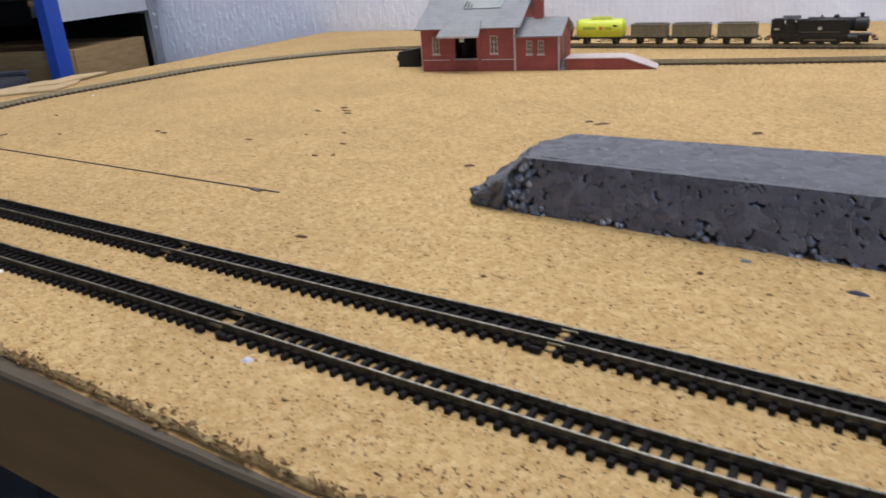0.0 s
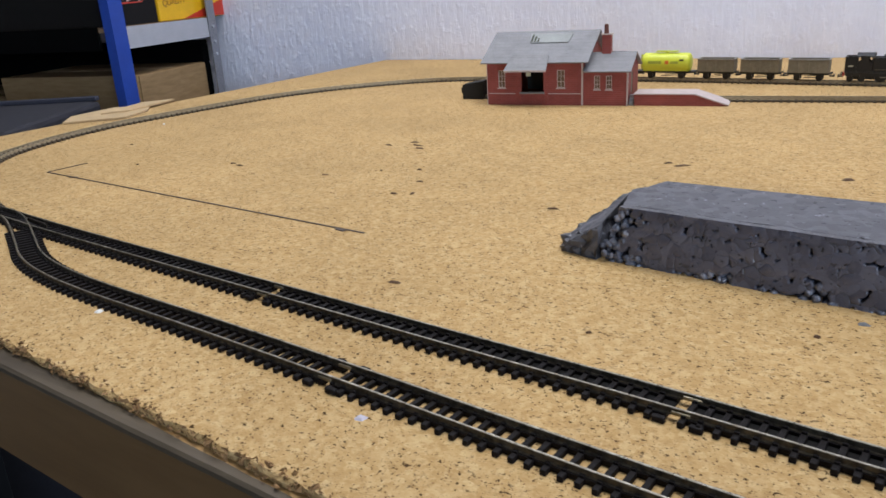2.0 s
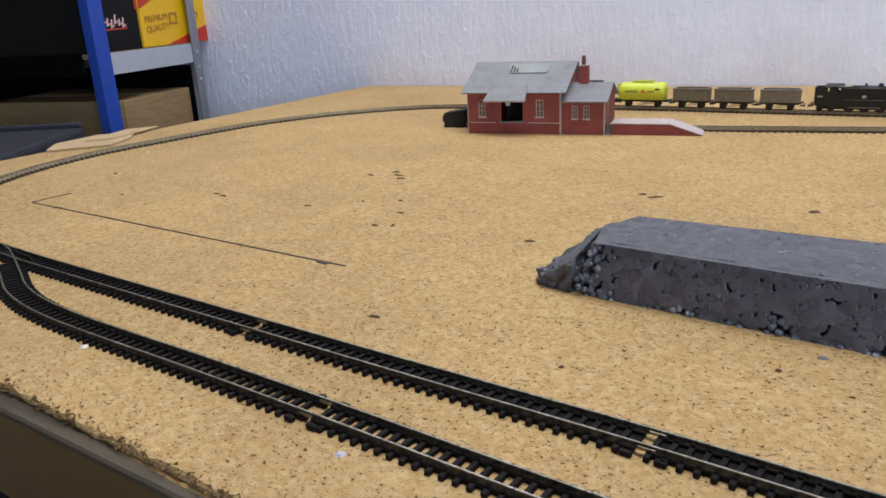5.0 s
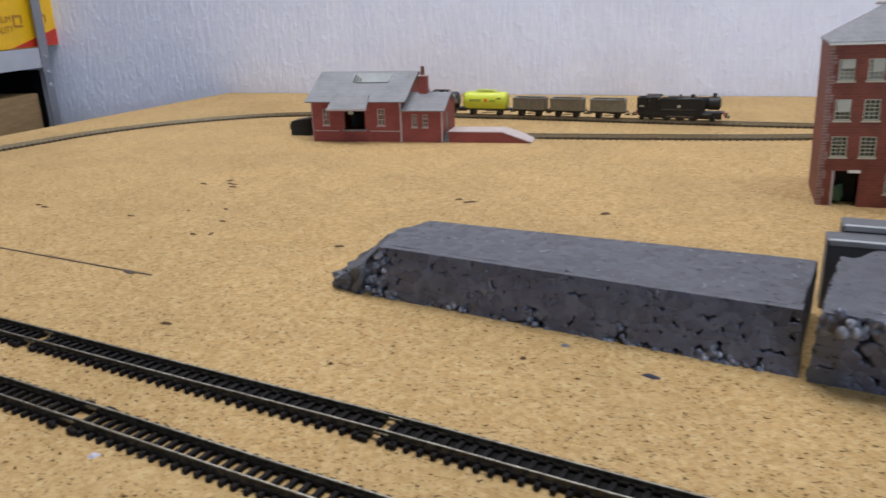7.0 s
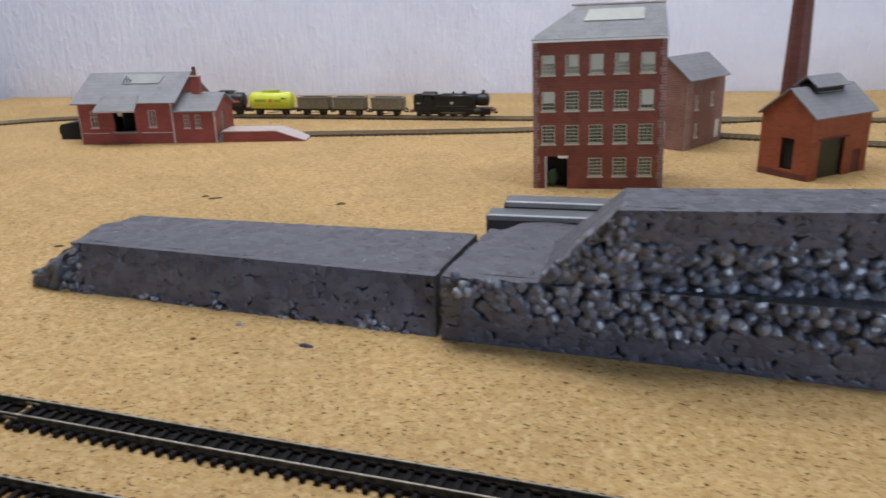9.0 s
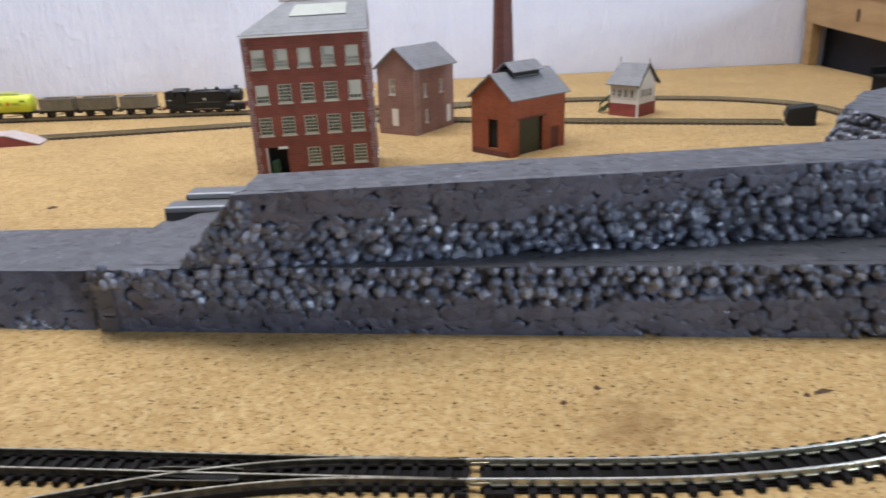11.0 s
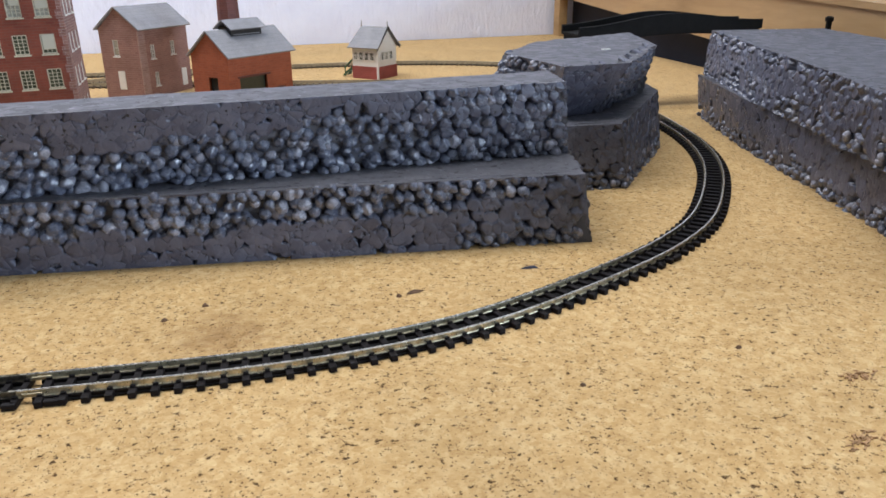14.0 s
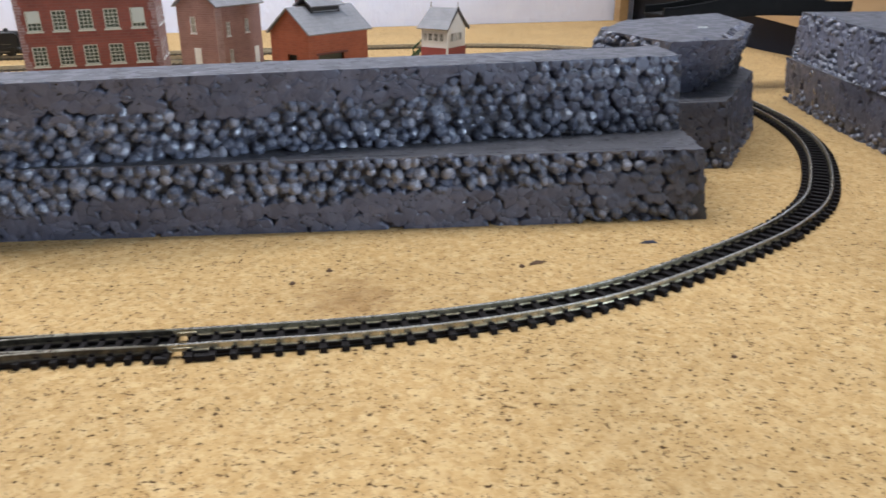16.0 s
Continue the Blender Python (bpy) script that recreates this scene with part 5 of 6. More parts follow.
set_in(part("wall", wall_panel(GW, GH, []), GOODSBRICK, goods), pose(GW, GD, 0, 0, 0, 180))
part("roof", roof_slab([(-0.0050, -0.0045, GH - 0.0030), (GW + 0.0060, -0.0045, GH - 0.0030), (GW + 0.0075, GD / 2, GR), (-0.0035, GD / 2, GR)]), SLATE, goods)
part("roof", roof_slab([(GW + 0.0060, GD + 0.0045, GH - 0.0030), (-0.0050, GD + 0.0045, GH - 0.0030), (-0.0035, GD / 2, GR), (GW + 0.0075, GD / 2, GR)]), SLATE, goods)
gs = Vector((0, GD / 2 + 0.0045, GR - GH + 0.0030))
g0 = Vector((0, -0.0049, GH - 0.0017))
part("skylight", roof_slab([Vector((0.038, 0, 0)) + g0 + gs * 0.60, Vector((0.075, 0, 0)) + g0 + gs * 0.60, Vector((0.077, 0, 0)) + g0 + gs * 0.90, Vector((0.034, 0, 0)) + g0 + gs * 0.90], 0.0008), DULLSKY, goods, "grey skylight panel")
for k in range(3):
    x0, lift = 0.0375 + k * 0.0032, Vector((0, -0.0003, 0.0009))
    part("skylight_bar", roof_slab([Vector((x0, 0, 0)) + g0 + gs * 0.62 + lift, Vector((x0 + 0.0018, 0, 0)) + g0 + gs * 0.62 + lift, Vector((x0 + 0.0014, 0, 0)) + g0 + gs * (0.84 - 0.06 * k) + lift, Vector((x0 - 0.0004, 0, 0)) + g0 + gs * (0.84 - 0.06 * k) + lift], 0.0003), PANE, goods, "dark glazing strip")
part("canopy", roof_slab([(0.0215, -0.0135, 0.0335), (0.0630, -0.0135, 0.0335), (0.0615, 0.0040, 0.0462), (0.0255, 0.0040, 0.0462)]), SLATE, goods, "grey sloping canopy")
part("canopy_edge", box(0.0215, 0.0630, -0.0142, -0.0136, 0.0328, 0.0346), PINKEDGE, goods)
AX, AW, AD, AH, AR = GW + 0.0002, 0.0415, 0.0560, 0.0325, 0.0450
ah = [(AX + 0.0105, AX + 0.0160, 0.0150, 0.0275), (AX + 0.0215, AX + 0.0270, 0.0150, 0.0275)]
set_in(part("wall", wall_panel(AW, AH, [(a - AX, b - AX, c, d) for a, b, c, d in ah]), GOODSBRICK, goods), pose(AX, 0.0005, 0))
set_in(part("wall", wall_panel(AW, AH, []), GOODSBRICK, goods), pose(AX + AW, AD, 0, 0, 0, 180))
for a, b, c, d in ah:
    window(goods, pose(0, 0.0005, 0), a, c, b - a, d - c, 2, 3, pane=BROWNPANE, frame_mat=PINKEDGE)
set_in(part("wall", wall_panel(AD - 0.0022, AH, [(0.016, 0.027, 0.0090, 0.0280)], top=((AD - 0.0022) / 2, AR)), GOODSBRICK, goods), pose(AX + AW, 0.0021, 0, 0, 0, 90))
set_in(part("door", box(0.016, 0.027, 0.0006, 0.0010, 0.0090, 0.0280), WAGONGREY, goods, "grey side door"), pose(AX + AW, 0.0021, 0, 0, 0, 90))
part("corner_strip", box(AX + AW - 0.0010, AX + AW + 0.0004, -0.0002, 0.001, 0, AH), PINKEDGE, goods)
part("roof", roof_slab([(AX + 0.0006, -0.0035, AH - 0.0018), (AX + AW + 0.0035, -0.0035, AH - 0.0018), (AX + AW + 0.0035, AD / 2, AR), (AX + 0.0006, AD / 2, AR)]), SLATE, goods)
part("roof", roof_slab([(AX + AW + 0.0035, AD + 0.0035, AH - 0.0018), (AX + 0.0006, AD + 0.0035, AH - 0.0018), (AX + 0.0006, AD / 2, AR), (AX + AW + 0.0035, AD / 2, AR)]), SLATE, goods)
chim = part("chimney", box(AX + 0.0125, AX + 0.0210, AD / 2 - 0.0035, AD / 2 + 0.0035, 0.0410, 0.0620), GOODSBRICK, goods)
part("chimney_band", box(AX + 0.0117, AX + 0.0218, AD / 2 - 0.0045, AD / 2 + 0.0045, 0.0620, 0.0630), PINKEDGE, chim)
part("chimney_pot", add_cyl(bmesh.new(), (AX + 0.0160, AD / 2, 0.0630), (AX + 0.0160, AD / 2, 0.0715), 0.0022, 0.0018, 10), STACKBRICK, chim)
plat = thing("platform_ramp", pose(-0.4135, 0.7310, 0, 0, 0, 9.8) @ pose(GW + AW + 0.0010, 0.0, 0), "red brick loading platform with pale top and ramp", "platform")
part("platform_wall", prism([(0.0050, 0), (0.0870, 0), (0.0855, 0.0010), (0.0580, 0.0100), (0.0050, 0.0100)], 0.002, 0.0300, "y"), GOODSBRICK, plat)
part("platform_top", prism([(0.0045, 0.0101), (0.0045, 0.0110), (0.0582, 0.0110), (0.0875, 0.0012), (0.0870, 0.0003), (0.0580, 0.0101)], 0.0012, 0.0308, "y"), PINKEDGE, plat, "pale pinkish-grey card surface")
for k in range(3):
    part("step", box(0.0002, 0.0044, 0.001 + k * 0.003, 0.012, k * 0.003, k * 0.003 + 0.0029), SLATE, plat, "grey card step")
hop = thing("buffer_stop", pose(-0.4470, 0.7660, 0, 0, 0, 9), "black plastic buffer stop box at the siding end", "buffer stop")
part("body", prism([(-0.0115, 0.0), (0.0115, 0.0), (0.0115, 0.0185), (-0.0115, 0.0150)], -0.0100, 0.0100, "y", 0.0006), DARK, hop)
part("beam", box(-0.0135, -0.0118, -0.0085, 0.0085, 0.0060, 0.0120, 0.0004), BLACK, hop)
tagged(hop, group="buffer stops")
copy_thing(hop, pose(0.5150, 0.7530, 0, 0, 0, -13))

# ---- train on the far straight ----


def on_back(x):
    i = np.where((loop_line[:, 1] > 0.80) & (loop_line[:, 0] < 0.5))[0]
    pts = loop_line[i][np.argsort(loop_line[i][:, 0])]
    y = np.interp(x, pts[:, 0], pts[:, 1])
    dy = np.interp(x + 0.01, pts[:, 0], pts[:, 1]) - np.interp(x - 0.01, pts[:, 0], pts[:, 1])
    return pose(x, y, 0.0039, 0, 0, math.degrees(math.atan2(dy, 0.02)))


def wheelset(parent, x, r, name="wheel"):
    for s in (-1, 1):
        bm = add_cyl(bmesh.new(), (x, s * 0.0036, r), (x, s * 0.0052, r), r, r, 20)
        add_cyl(bm, (x, s * 0.0033, r), (x, s * 0.0036, r), r * 1.12, r * 1.12, 20)
        w = part(name, bm, BLACKBODY, parent)
        part("tyre", add_cyl(bmesh.new(), (x, s * 0.0038, r), (x, s * 0.0053, r), r * 1.03, r * 1.03, 20, caps=False), STEEL, w, "bright worn wheel rim")
    part("axle", add_cyl(bmesh.new(), (x, -0.0036, r), (x, 0.0036, r), 0.0006, n=8), STEEL, parent)


def buffers(parent, x, s):
    for k in (-1, 1):
        part("buffer", add_cyl(add_cyl(bmesh.new(), (x, k * 0.0058, 0.0072), (x + s * 0.0022, k * 0.0058, 0.0072), 0.0006, n=8), (x + s * 0.0022, k * 0.0058, 0.0072), (x + s * 0.0026, k * 0.0058, 0.0072), 0.0015, n=12), BLACK, parent)


def coupling(parent, x, s):
    bm = box(min(x, x + s * 0.0040), max(x, x + s * 0.0040), -0.0012, 0.0012, 0.0040, 0.0052, 0.0003)
    add_box(bm, min(x + s * 0.0040, x + s * 0.0048), max(x + s * 0.0040, x + s * 0.0048), -0.0024, 0.0024, 0.0036, 0.0066)
    part("coupling", bm, BLACK, parent)


def chassis(parent, half):
    bm = box(-half, half, -0.0068, 0.0068, 0.0060, 0.0080, 0.0003)
    part("chassis", bm, BLACKBODY, parent)
    for s in (-1, 1):
        for x in (-half * 0.55, half * 0.55):
            part("axle_guard", prism([(x - 0.0030, 0.0062), (x + 0.0030, 0.0062), (x + 0.0014, 0.0022), (x - 0.0014, 0.0022)], s * 0.0058 - 0.0004, s * 0.0058 + 0.0004, "y"), BLACKBODY, parent)
        part("brake_lever", add_cyl(bmesh.new(), (-0.004, s * 0.0066, 0.0032), (half * 0.8, s * 0.0066, 0.0046), 0.0004, n=6), BLACKBODY, parent)
    for x in (-half * 0.55, half * 0.55):
        wheelset(parent, x, 0.0030)
    for s in (-1, 1):
        buffers(parent, s * half, s)
        coupling(parent, s * half, s)


def mineral_wagon():
    ob = thing("mineral_wagon", on_back(-0.1505), "weathered grey open mineral wagon with dark empty inside", "model wagon", "train wagons")
    half, w = 0.0185, 0.0082
    chassis(ob, half)
    for s in (-1, 1):
        part("side", prism([(-half, 0.0081), (half, 0.0081), (half, 0.0205), (-half, 0.0205)], min(s * w, s * (w - 0.0009)), max(s * w, s * (w - 0.0009)), "y"), WAGONGREY, ob)
        part("end", box(min(s * half, s * (half - 0.0009)), max(s * half, s * (half - 0.0009)), -w + 0.00095, w - 0.00095, 0.0081, 0.0205), WAGONGREY, ob)
        for x in (-half * 0.5, 0.0, half * 0.5):
            part("stanchion", box(x - 0.0006, x + 0.0006, min(s * w, s * (w + 0.0006)), max(s * w, s * (w + 0.0006)), 0.0082, 0.0200), WAGONGREY, ob)
        part("rim", box(-half - 0.0004, half + 0.0004, min(s * (w - 0.0012), s * (w + 0.0006)), max(s * (w - 0.0012), s * (w + 0.0006)), 0.0206, 0.0213), WAGONRIM, ob)
        part("rim", box(min(s * (half + 0.0004), s * (half - 0.0010)), max(s * (half + 0.0004), s * (half - 0.0010)), -w + 0.0013, w - 0.0013, 0.0206, 0.0213), WAGONRIM, ob)
    part("inner_floor", box(-half + 0.001, half - 0.001, -w + 0.001, w - 0.001, 0.0082, 0.0095), DARK, ob, "black inside")
    return ob


wagon = mineral_wagon()
for x in (-0.1960, -0.2395):
    copy_thing(wagon, on_back(x))


def tank_wagon(x, half, radius, mat, label):
    ob = thing("tank_wagon", on_back(x), label, "model wagon", "train wagons")
    chassis(ob, half + 0.0035)
    zc = 0.0165
    bm = bmesh.new()
    rings = []
    for px, pr in ((-half, 0.30), (-half + 0.0004, 0.72), (-half + 0.0016, 0.93), (-half + 0.0034, 1.0), (-half * 0.3, 1.0), (half * 0.3, 1.0), (half - 0.0034, 1.0), (half - 0.0016, 0.93), (half - 0.0004, 0.72), (half, 0.30)):
        rings.append([bm.verts.new((px, math.cos(a) * radius * pr, zc + math.sin(a) * radius * pr)) for a in [k * math.tau / 28 for k in range(28)]])
    for a, b in zip(rings, rings[1:]):
        for k in range(28):
            bm.faces.new((a[k], a[(k + 1) % 28], b[(k + 1) % 28], b[k]))
    bm.faces.new(rings[0]), bm.faces.new(rings[-1])
    tank = part("tank", bm, mat, ob, "", True)
    part("walkway", box(-half * 0.45, half * 0.45, -0.0030, 0.0030, zc + radius + 0.0006, zc + radius + 0.0012, 0.0002), mat, tank)
    part("hatch", add_cyl(bmesh.new(), (0, 0, zc + radius - 0.0008), (0, 0, zc + radius + 0.0022), 0.0022, n=16), mat, tank)
    for s in (-1, 1):
        part("walkway_rail", add_cyl(bmesh.new(), (-half * 0.45, s * 0.0032, zc + radius + 0.0018), (half * 0.45, s * 0.0032, zc + radius + 0.0018), 0.0003, n=6), mat, tank)
        part("saddle", prism([(-half * 0.92, 0.0080), (half * 0.92, 0.0080), (half * 0.80, 0.0118), (-half * 0.80, 0.0118)], s * 0.0064 - 0.0004, s * 0.0064 + 0.0004, "y"), mat if mat == YELLOW else BLACKBODY, ob)
    for k in range(7):
        part("ladder_rung", box(-half - 0.0014, -half - 0.0008, -0.0020, 0.0020, 0.0095 + k * 0.0022, 0.0099 + k * 0.0022), mat, ob)
    for s in (-1, 1):
        part("ladder_side", box(-half - 0.0016, -half - 0.0007, s * 0.0022 - 0.0003, s * 0.0022 + 0.0003, 0.0085, 0.0250), mat, ob)
    return ob, zc


def strip_on_tank(parent, zc, radius, x0, x1, a0, a1, mat, name, label, skew=0.0):
    """A thin painted strip that follows the round flank of a tank."""
    for s in (-1, 1):
        bm = bmesh.new()
        n = 6
        lo, hi = [], []
        for k in range(n + 1):
            a = math.radians(a0 + (a1 - a0) * k / n)
            y, z = s * math.cos(a) * (radius + 0.00015), zc + math.sin(a) * (radius + 0.00015)
            lo.append(bm.verts.new((x0 - skew * k / n, y, z)))
            hi.append(bm.verts.new((x1 - skew * k / n, y, z)))
        for k in range(n):
            bm.faces.new((lo[k], lo[k + 1], hi[k + 1], hi[k]))
        part(name, bm, mat, parent, label)


yel, zc = tank_wagon(-0.2925, 0.0262, 0.0102, YELLOW, "acid yellow tank wagon with faded olive lettering bars")
strip_on_tank(yel, zc, 0.0102, -0.018, -0.004, -2, 14, OLIVE, "lettering_bar", "faded olive lettering bar")
strip_on_tank(yel, zc, 0.0102, 0.000, 0.004, -4, 16, ORANGE, "emblem", "small orange emblem")
strip_on_tank(yel, zc, 0.0102, 0.006, 0.014, -2, 12, OLIVE, "lettering_bar", "faded olive lettering bar")
strip_on_tank(yel, zc, 0.0102, 0.015, 0.020, 14, 24, BLACKBODY, "data_panel", "small black data panel")
blk, zc = tank_wagon(-0.3485, 0.0225, 0.0096, TANKBLACK, "black tank wagon with orange and red flash")
strip_on_tank(blk, zc, 0.0096, -0.0175, -0.0125, 2, 34, ORANGE, "emblem", "round orange emblem")
strip_on_tank(blk, zc, 0.0096, -0.0120, -0.0010, 12, 22, STRIPERED, "stripe", "dark red stripe")
strip_on_tank(blk, zc, 0.0096, -0.0120, -0.0010, 4, 11.5, ORANGE, "stripe", "orange stripe")
strip_on_tank(blk, zc, 0.0096, 0.0025, 0.0185, 4, 11.5, STRIPERED, "stripe", "dark red stripe")
strip_on_tank(blk, zc, 0.0096, 0.0025, 0.0185, -6, 3.5, ORANGE, "stripe", "orange stripe")


def locomotive():
    ob = thing("tank_locomotive", on_back(-0.0745), "satin black tank engine with red buffer beams", "model locomotive")
    part("footplate", box(-0.0440, 0.0440, -0.0082, 0.0082, 0.0088, 0.0098, 0.0003), BLACKBODY, ob)
    part("frame", box(-0.0420, 0.0420, -0.0032, 0.0032, 0.0022, 0.0088), BLACKBODY, ob)
    zb, rb = 0.0186, 0.0066
    part("boiler", add_cyl(bmesh.new(), (-0.012, 0, zb), (0.0290, 0, zb), rb * 1.05, rb * 0.95, 28), BLACK, ob, "", True)
    smoke = part("smokebox", add_cyl(bmesh.new(), (0.0290, 0, zb), (0.0395, 0, zb), rb * 1.04, n=28), BLACKBODY, ob)
    part("smokebox_door", add_cyl(bmesh.new(), (0.0395, 0, zb), (0.0408, 0, zb), rb * 0.86, rb * 0.55, 24), BLACKBODY, smoke)
    part("lamp", box(0.0398, 0.0412, -0.0009, 0.0009, zb + 0.0058, zb + 0.0076, 0.0002), PRINTWHITE, smoke, "white headlamp")
    bm = add_cyl(bmesh.new(), (0.0340, 0, zb + rb - 0.0008), (0.0340, 0, zb + rb + 0.0026), 0.0019, 0.0017, 18)
    add_cyl(bm, (0.0340, 0, zb + rb + 0.0026), (0.0340, 0, zb + rb + 0.0036), 0.0022, 0.0021, 18)
    part("chimney", bm, BLACK, ob)
    bm = bmesh.new()
    bmesh.ops.create_uvsphere(bm, u_segments=18, v_segments=10, radius=0.0026, matrix=Matrix.Translation((0.0125, 0, zb + rb + 0.0002)))
    part("dome", bm, BLACK, ob, "", True)
    part("safety_valve", add_cyl(bmesh.new(), (0.0000, 0, zb + rb - 0.0005), (0.0000, 0, zb + rb + 0.0022), 0.0012, 0.0009, 12), BLACK, ob)
    for s in (-1, 1):
        tank = part("side_tank", prism([(-0.0200, 0.0099), (0.0250, 0.0099), (0.0250, 0.0205), (0.0215, 0.0232), (-0.0200, 0.0232)], min(s * 0.0044, s * 0.0080), max(s * 0.0044, s * 0.0080), "y", 0.0004), BLACK, ob)
        part("tank_lining", box(-0.0180, 0.0170, s * 0.00815 - 0.0001, s * 0.00815 + 0.0001, 0.0120, 0.0123), WAGONGREY, tank)
        part("crest", box(-0.0020, 0.0012, s * 0.00815 - 0.0001, s * 0.00815 + 0.0001, 0.0142, 0.0168), CREAM, tank, "small cream crest")
        part("cab_side", prism([(-0.0335, 0.0099), (-0.0205, 0.0099), (-0.0205, 0.0180), (-0.0240, 0.0200), (-0.0240, 0.0248), (-0.0310, 0.0248), (-0.0310, 0.0200), (-0.0335, 0.0180)], min(s * 0.0072, s * 0.0080), max(s * 0.0072, s * 0.0080), "y"), BLACK, ob)
        part("bunker_side", prism([(-0.0440, 0.0099), (-0.0336, 0.0099), (-0.0336, 0.0240), (-0.0440, 0.0240)], min(s * 0.0066, s * 0.0080), max(s * 0.0066, s * 0.0080), "y"), BLACK, ob)
        part("number_bar", box(-0.0410, -0.0365, s * 0.00815 - 0.0001, s * 0.00815 + 0.0001, 0.0145, 0.0158), CREAM, ob, "small cream lettering bar")
        cy = part("cylinder", add_cyl(bmesh.new(), (0.0240, s * 0.0072, 0.0068), (0.0325, s * 0.0072, 0.0068), 0.0028, n=16), BLACKBODY, ob)
        part("piston_rod", add_cyl(bmesh.new(), (0.0240, s * 0.0072, 0.0068), (0.0140, s * 0.0072, 0.0062), 0.0004, n=8), STEEL, cy)
        part("coupling_rod", box(-0.0135, 0.0145, s * 0.0060 - 0.0003, s * 0.0060 + 0.0003, 0.0042, 0.0050), STEEL, ob)
        part("valance", box(-0.0430, 0.0400, s * 0.0079 - 0.0003, s * 0.0079 + 0.0003, 0.0058, 0.0087), BLACKBODY, ob)
        part("footstep", box(-0.0300, -0.0260, s * 0.0078 - 0.0005, s * 0.0078 + 0.0005, 0.0025, 0.0088), BLACKBODY, ob)
    part("cab_front", box(-0.0215, -0.0206, -0.0071, 0.0071, 0.0099, 0.0245), BLACK, ob)
    part("bunker_back", box(-0.0440, -0.0430, -0.0065, 0.0065, 0.0099, 0.0240), BLACK, ob)
    part("coal", hull([(rng.uniform(-0.0425, -0.0345), rng.uniform(-0.0060, 0.0060), rng.uniform(0.012, 0.0245)) for _ in range(40)]), DARK, ob)
    bm = bmesh.new()
    arc = [(math.sin(a) * 0.0125, 0.0148 + math.cos(a) * 0.0125) for a in np.linspace(-0.70, 0.70, 11)]
    add_prism(bm, arc + [(y, z - 0.0007) for y, z in reversed(arc)], -0.0345, -0.0190, "x")
    part("cab_roof", bm, BLACK, ob)
    for x in (-0.0130, 0.0005, 0.0140):
        wheelset(ob, x, 0.0048, "driving_wheel")
    for x in (0.0330, -0.0290, -0.0390):
        wheelset(ob, x, 0.0028)
    for s in (-1, 1):
        part("buffer_beam", box(min(s * 0.0440, s * 0.0450), max(s * 0.0440, s * 0.0450), -0.0084, 0.0084, 0.0058, 0.0090, 0.0002), RED, ob, "red buffer beam")
        buffers(ob, s * 0.0450, s)
        coupling(ob, s * 0.0450, s)
    return ob


locomotive()

# ---- black arched bridge over the track ----
bridge = thing("arched_bridge", pose(0.584, 0.612, 0, 0, 0, 2), "black plastic arched bridge across the railway", "model bridge")
BH = 0.081


def arch(x):
    return 0.0655 + 0.0075 * (0.5 + 0.5 * math.cos(math.pi * min(1.0, abs(x) / BH))) + x * 0.015


xs = np.linspace(-BH, BH, 41)
for s in (-1, 1):
    outline = [(x, arch(x)) for x in xs] + [(x, arch(x) - 0.0150 + 0.0085 * (abs(x) / BH) ** 2) for x in reversed(xs)]
    gd = part("girder", prism(outline, s * 0.016 - 0.0010, s * 0.016 + 0.0010, "y"), BRIDGEBLACK, bridge)
    part("rim", prism([(x, arch(x) + 0.0007) for x in xs] + [(x, arch(x) + 0.0001) for x in reversed(xs)], s * 0.016 - 0.0014, s * 0.016 + 0.0014, "y"), BRIDGEBLACK, gd)
part("deck", prism([(x, arch(x) - 0.0045) for x in xs] + [(x, arch(x) - 0.0065) for x in reversed(xs)], -0.0148, 0.0148, "y"), BRIDGEBLACK, bridge)
for x in (-BH + 0.004, BH - 0.004):
    part("abutment", box(x - 0.003, x + 0.003, -0.0145, 0.0145, 0.0, arch(x) - 0.0068), BRIDGEBLACK, bridge)

post = thing("black_post", pose(0.7080, 0.5730, 0), "short black plastic post standing behind the grey slabs", "post")
part("shaft", add_cyl(bmesh.new(), (0, 0, 0), (0, 0, 0.0660), 0.0024, 0.0022, 14), BRIDGEBLACK, post)
part("head", add_cyl(add_cyl(bmesh.new(), (0, 0, 0.0660), (0, 0, 0.0690), 0.0032, 0.0032, 14), (0, 0, 0.0690), (0, 0, 0.0700), 0.0032, 0.0016, 14), BRIDGEBLACK, post)

# ---- raised wooden shelf at the east end ----
shelf = thing("raised_shelf", pose(0, 0, 0), "raised pale pine shelf with timber beam at the table end", "shelf")
part("beam", prism([(1.232, 0.0610), (1.232, 0.1045), (0.400, 0.0690), (0.400, 0.0110)], 0.730, 0.762, "x"), PINE, shelf, "knotty pale pine beam")
for y, z in ((1.083, 0.0758), (0.957, 0.0740)):
    bm = add_cyl(bmesh.new(), (0.7292, y, z), (0.7303, y, z), 0.0045, n=14)
    for v in bm.verts:
        v.co.z = z + (v.co.z - z) * 1.9 + noise.noise(v.co * 300) * 0.001
    part("knot", bm, KNOT, shelf, "dark pine knot")
part("shelf_top", prism([(1.232, 0.1047), (1.232, 0.1100), (0.400, 0.0745), (0.400, 0.0692)], 0.727, 1.30, "x"), PINE, shelf)
part("post", box(0.730, 0.7435, 1.206, 1.228, 0.0005, 0.0605), PINE, shelf)
# dark sheet put in for the shade in the open space below the beam
part("shade_panel", prism([(1.232, -0.30), (1.232, 0.0600), (0.400, 0.0100), (0.400, -0.30)], 0.7635, 0.7700, "x"), NAVY, shelf, "added dark panel standing for the shade under the shelf")
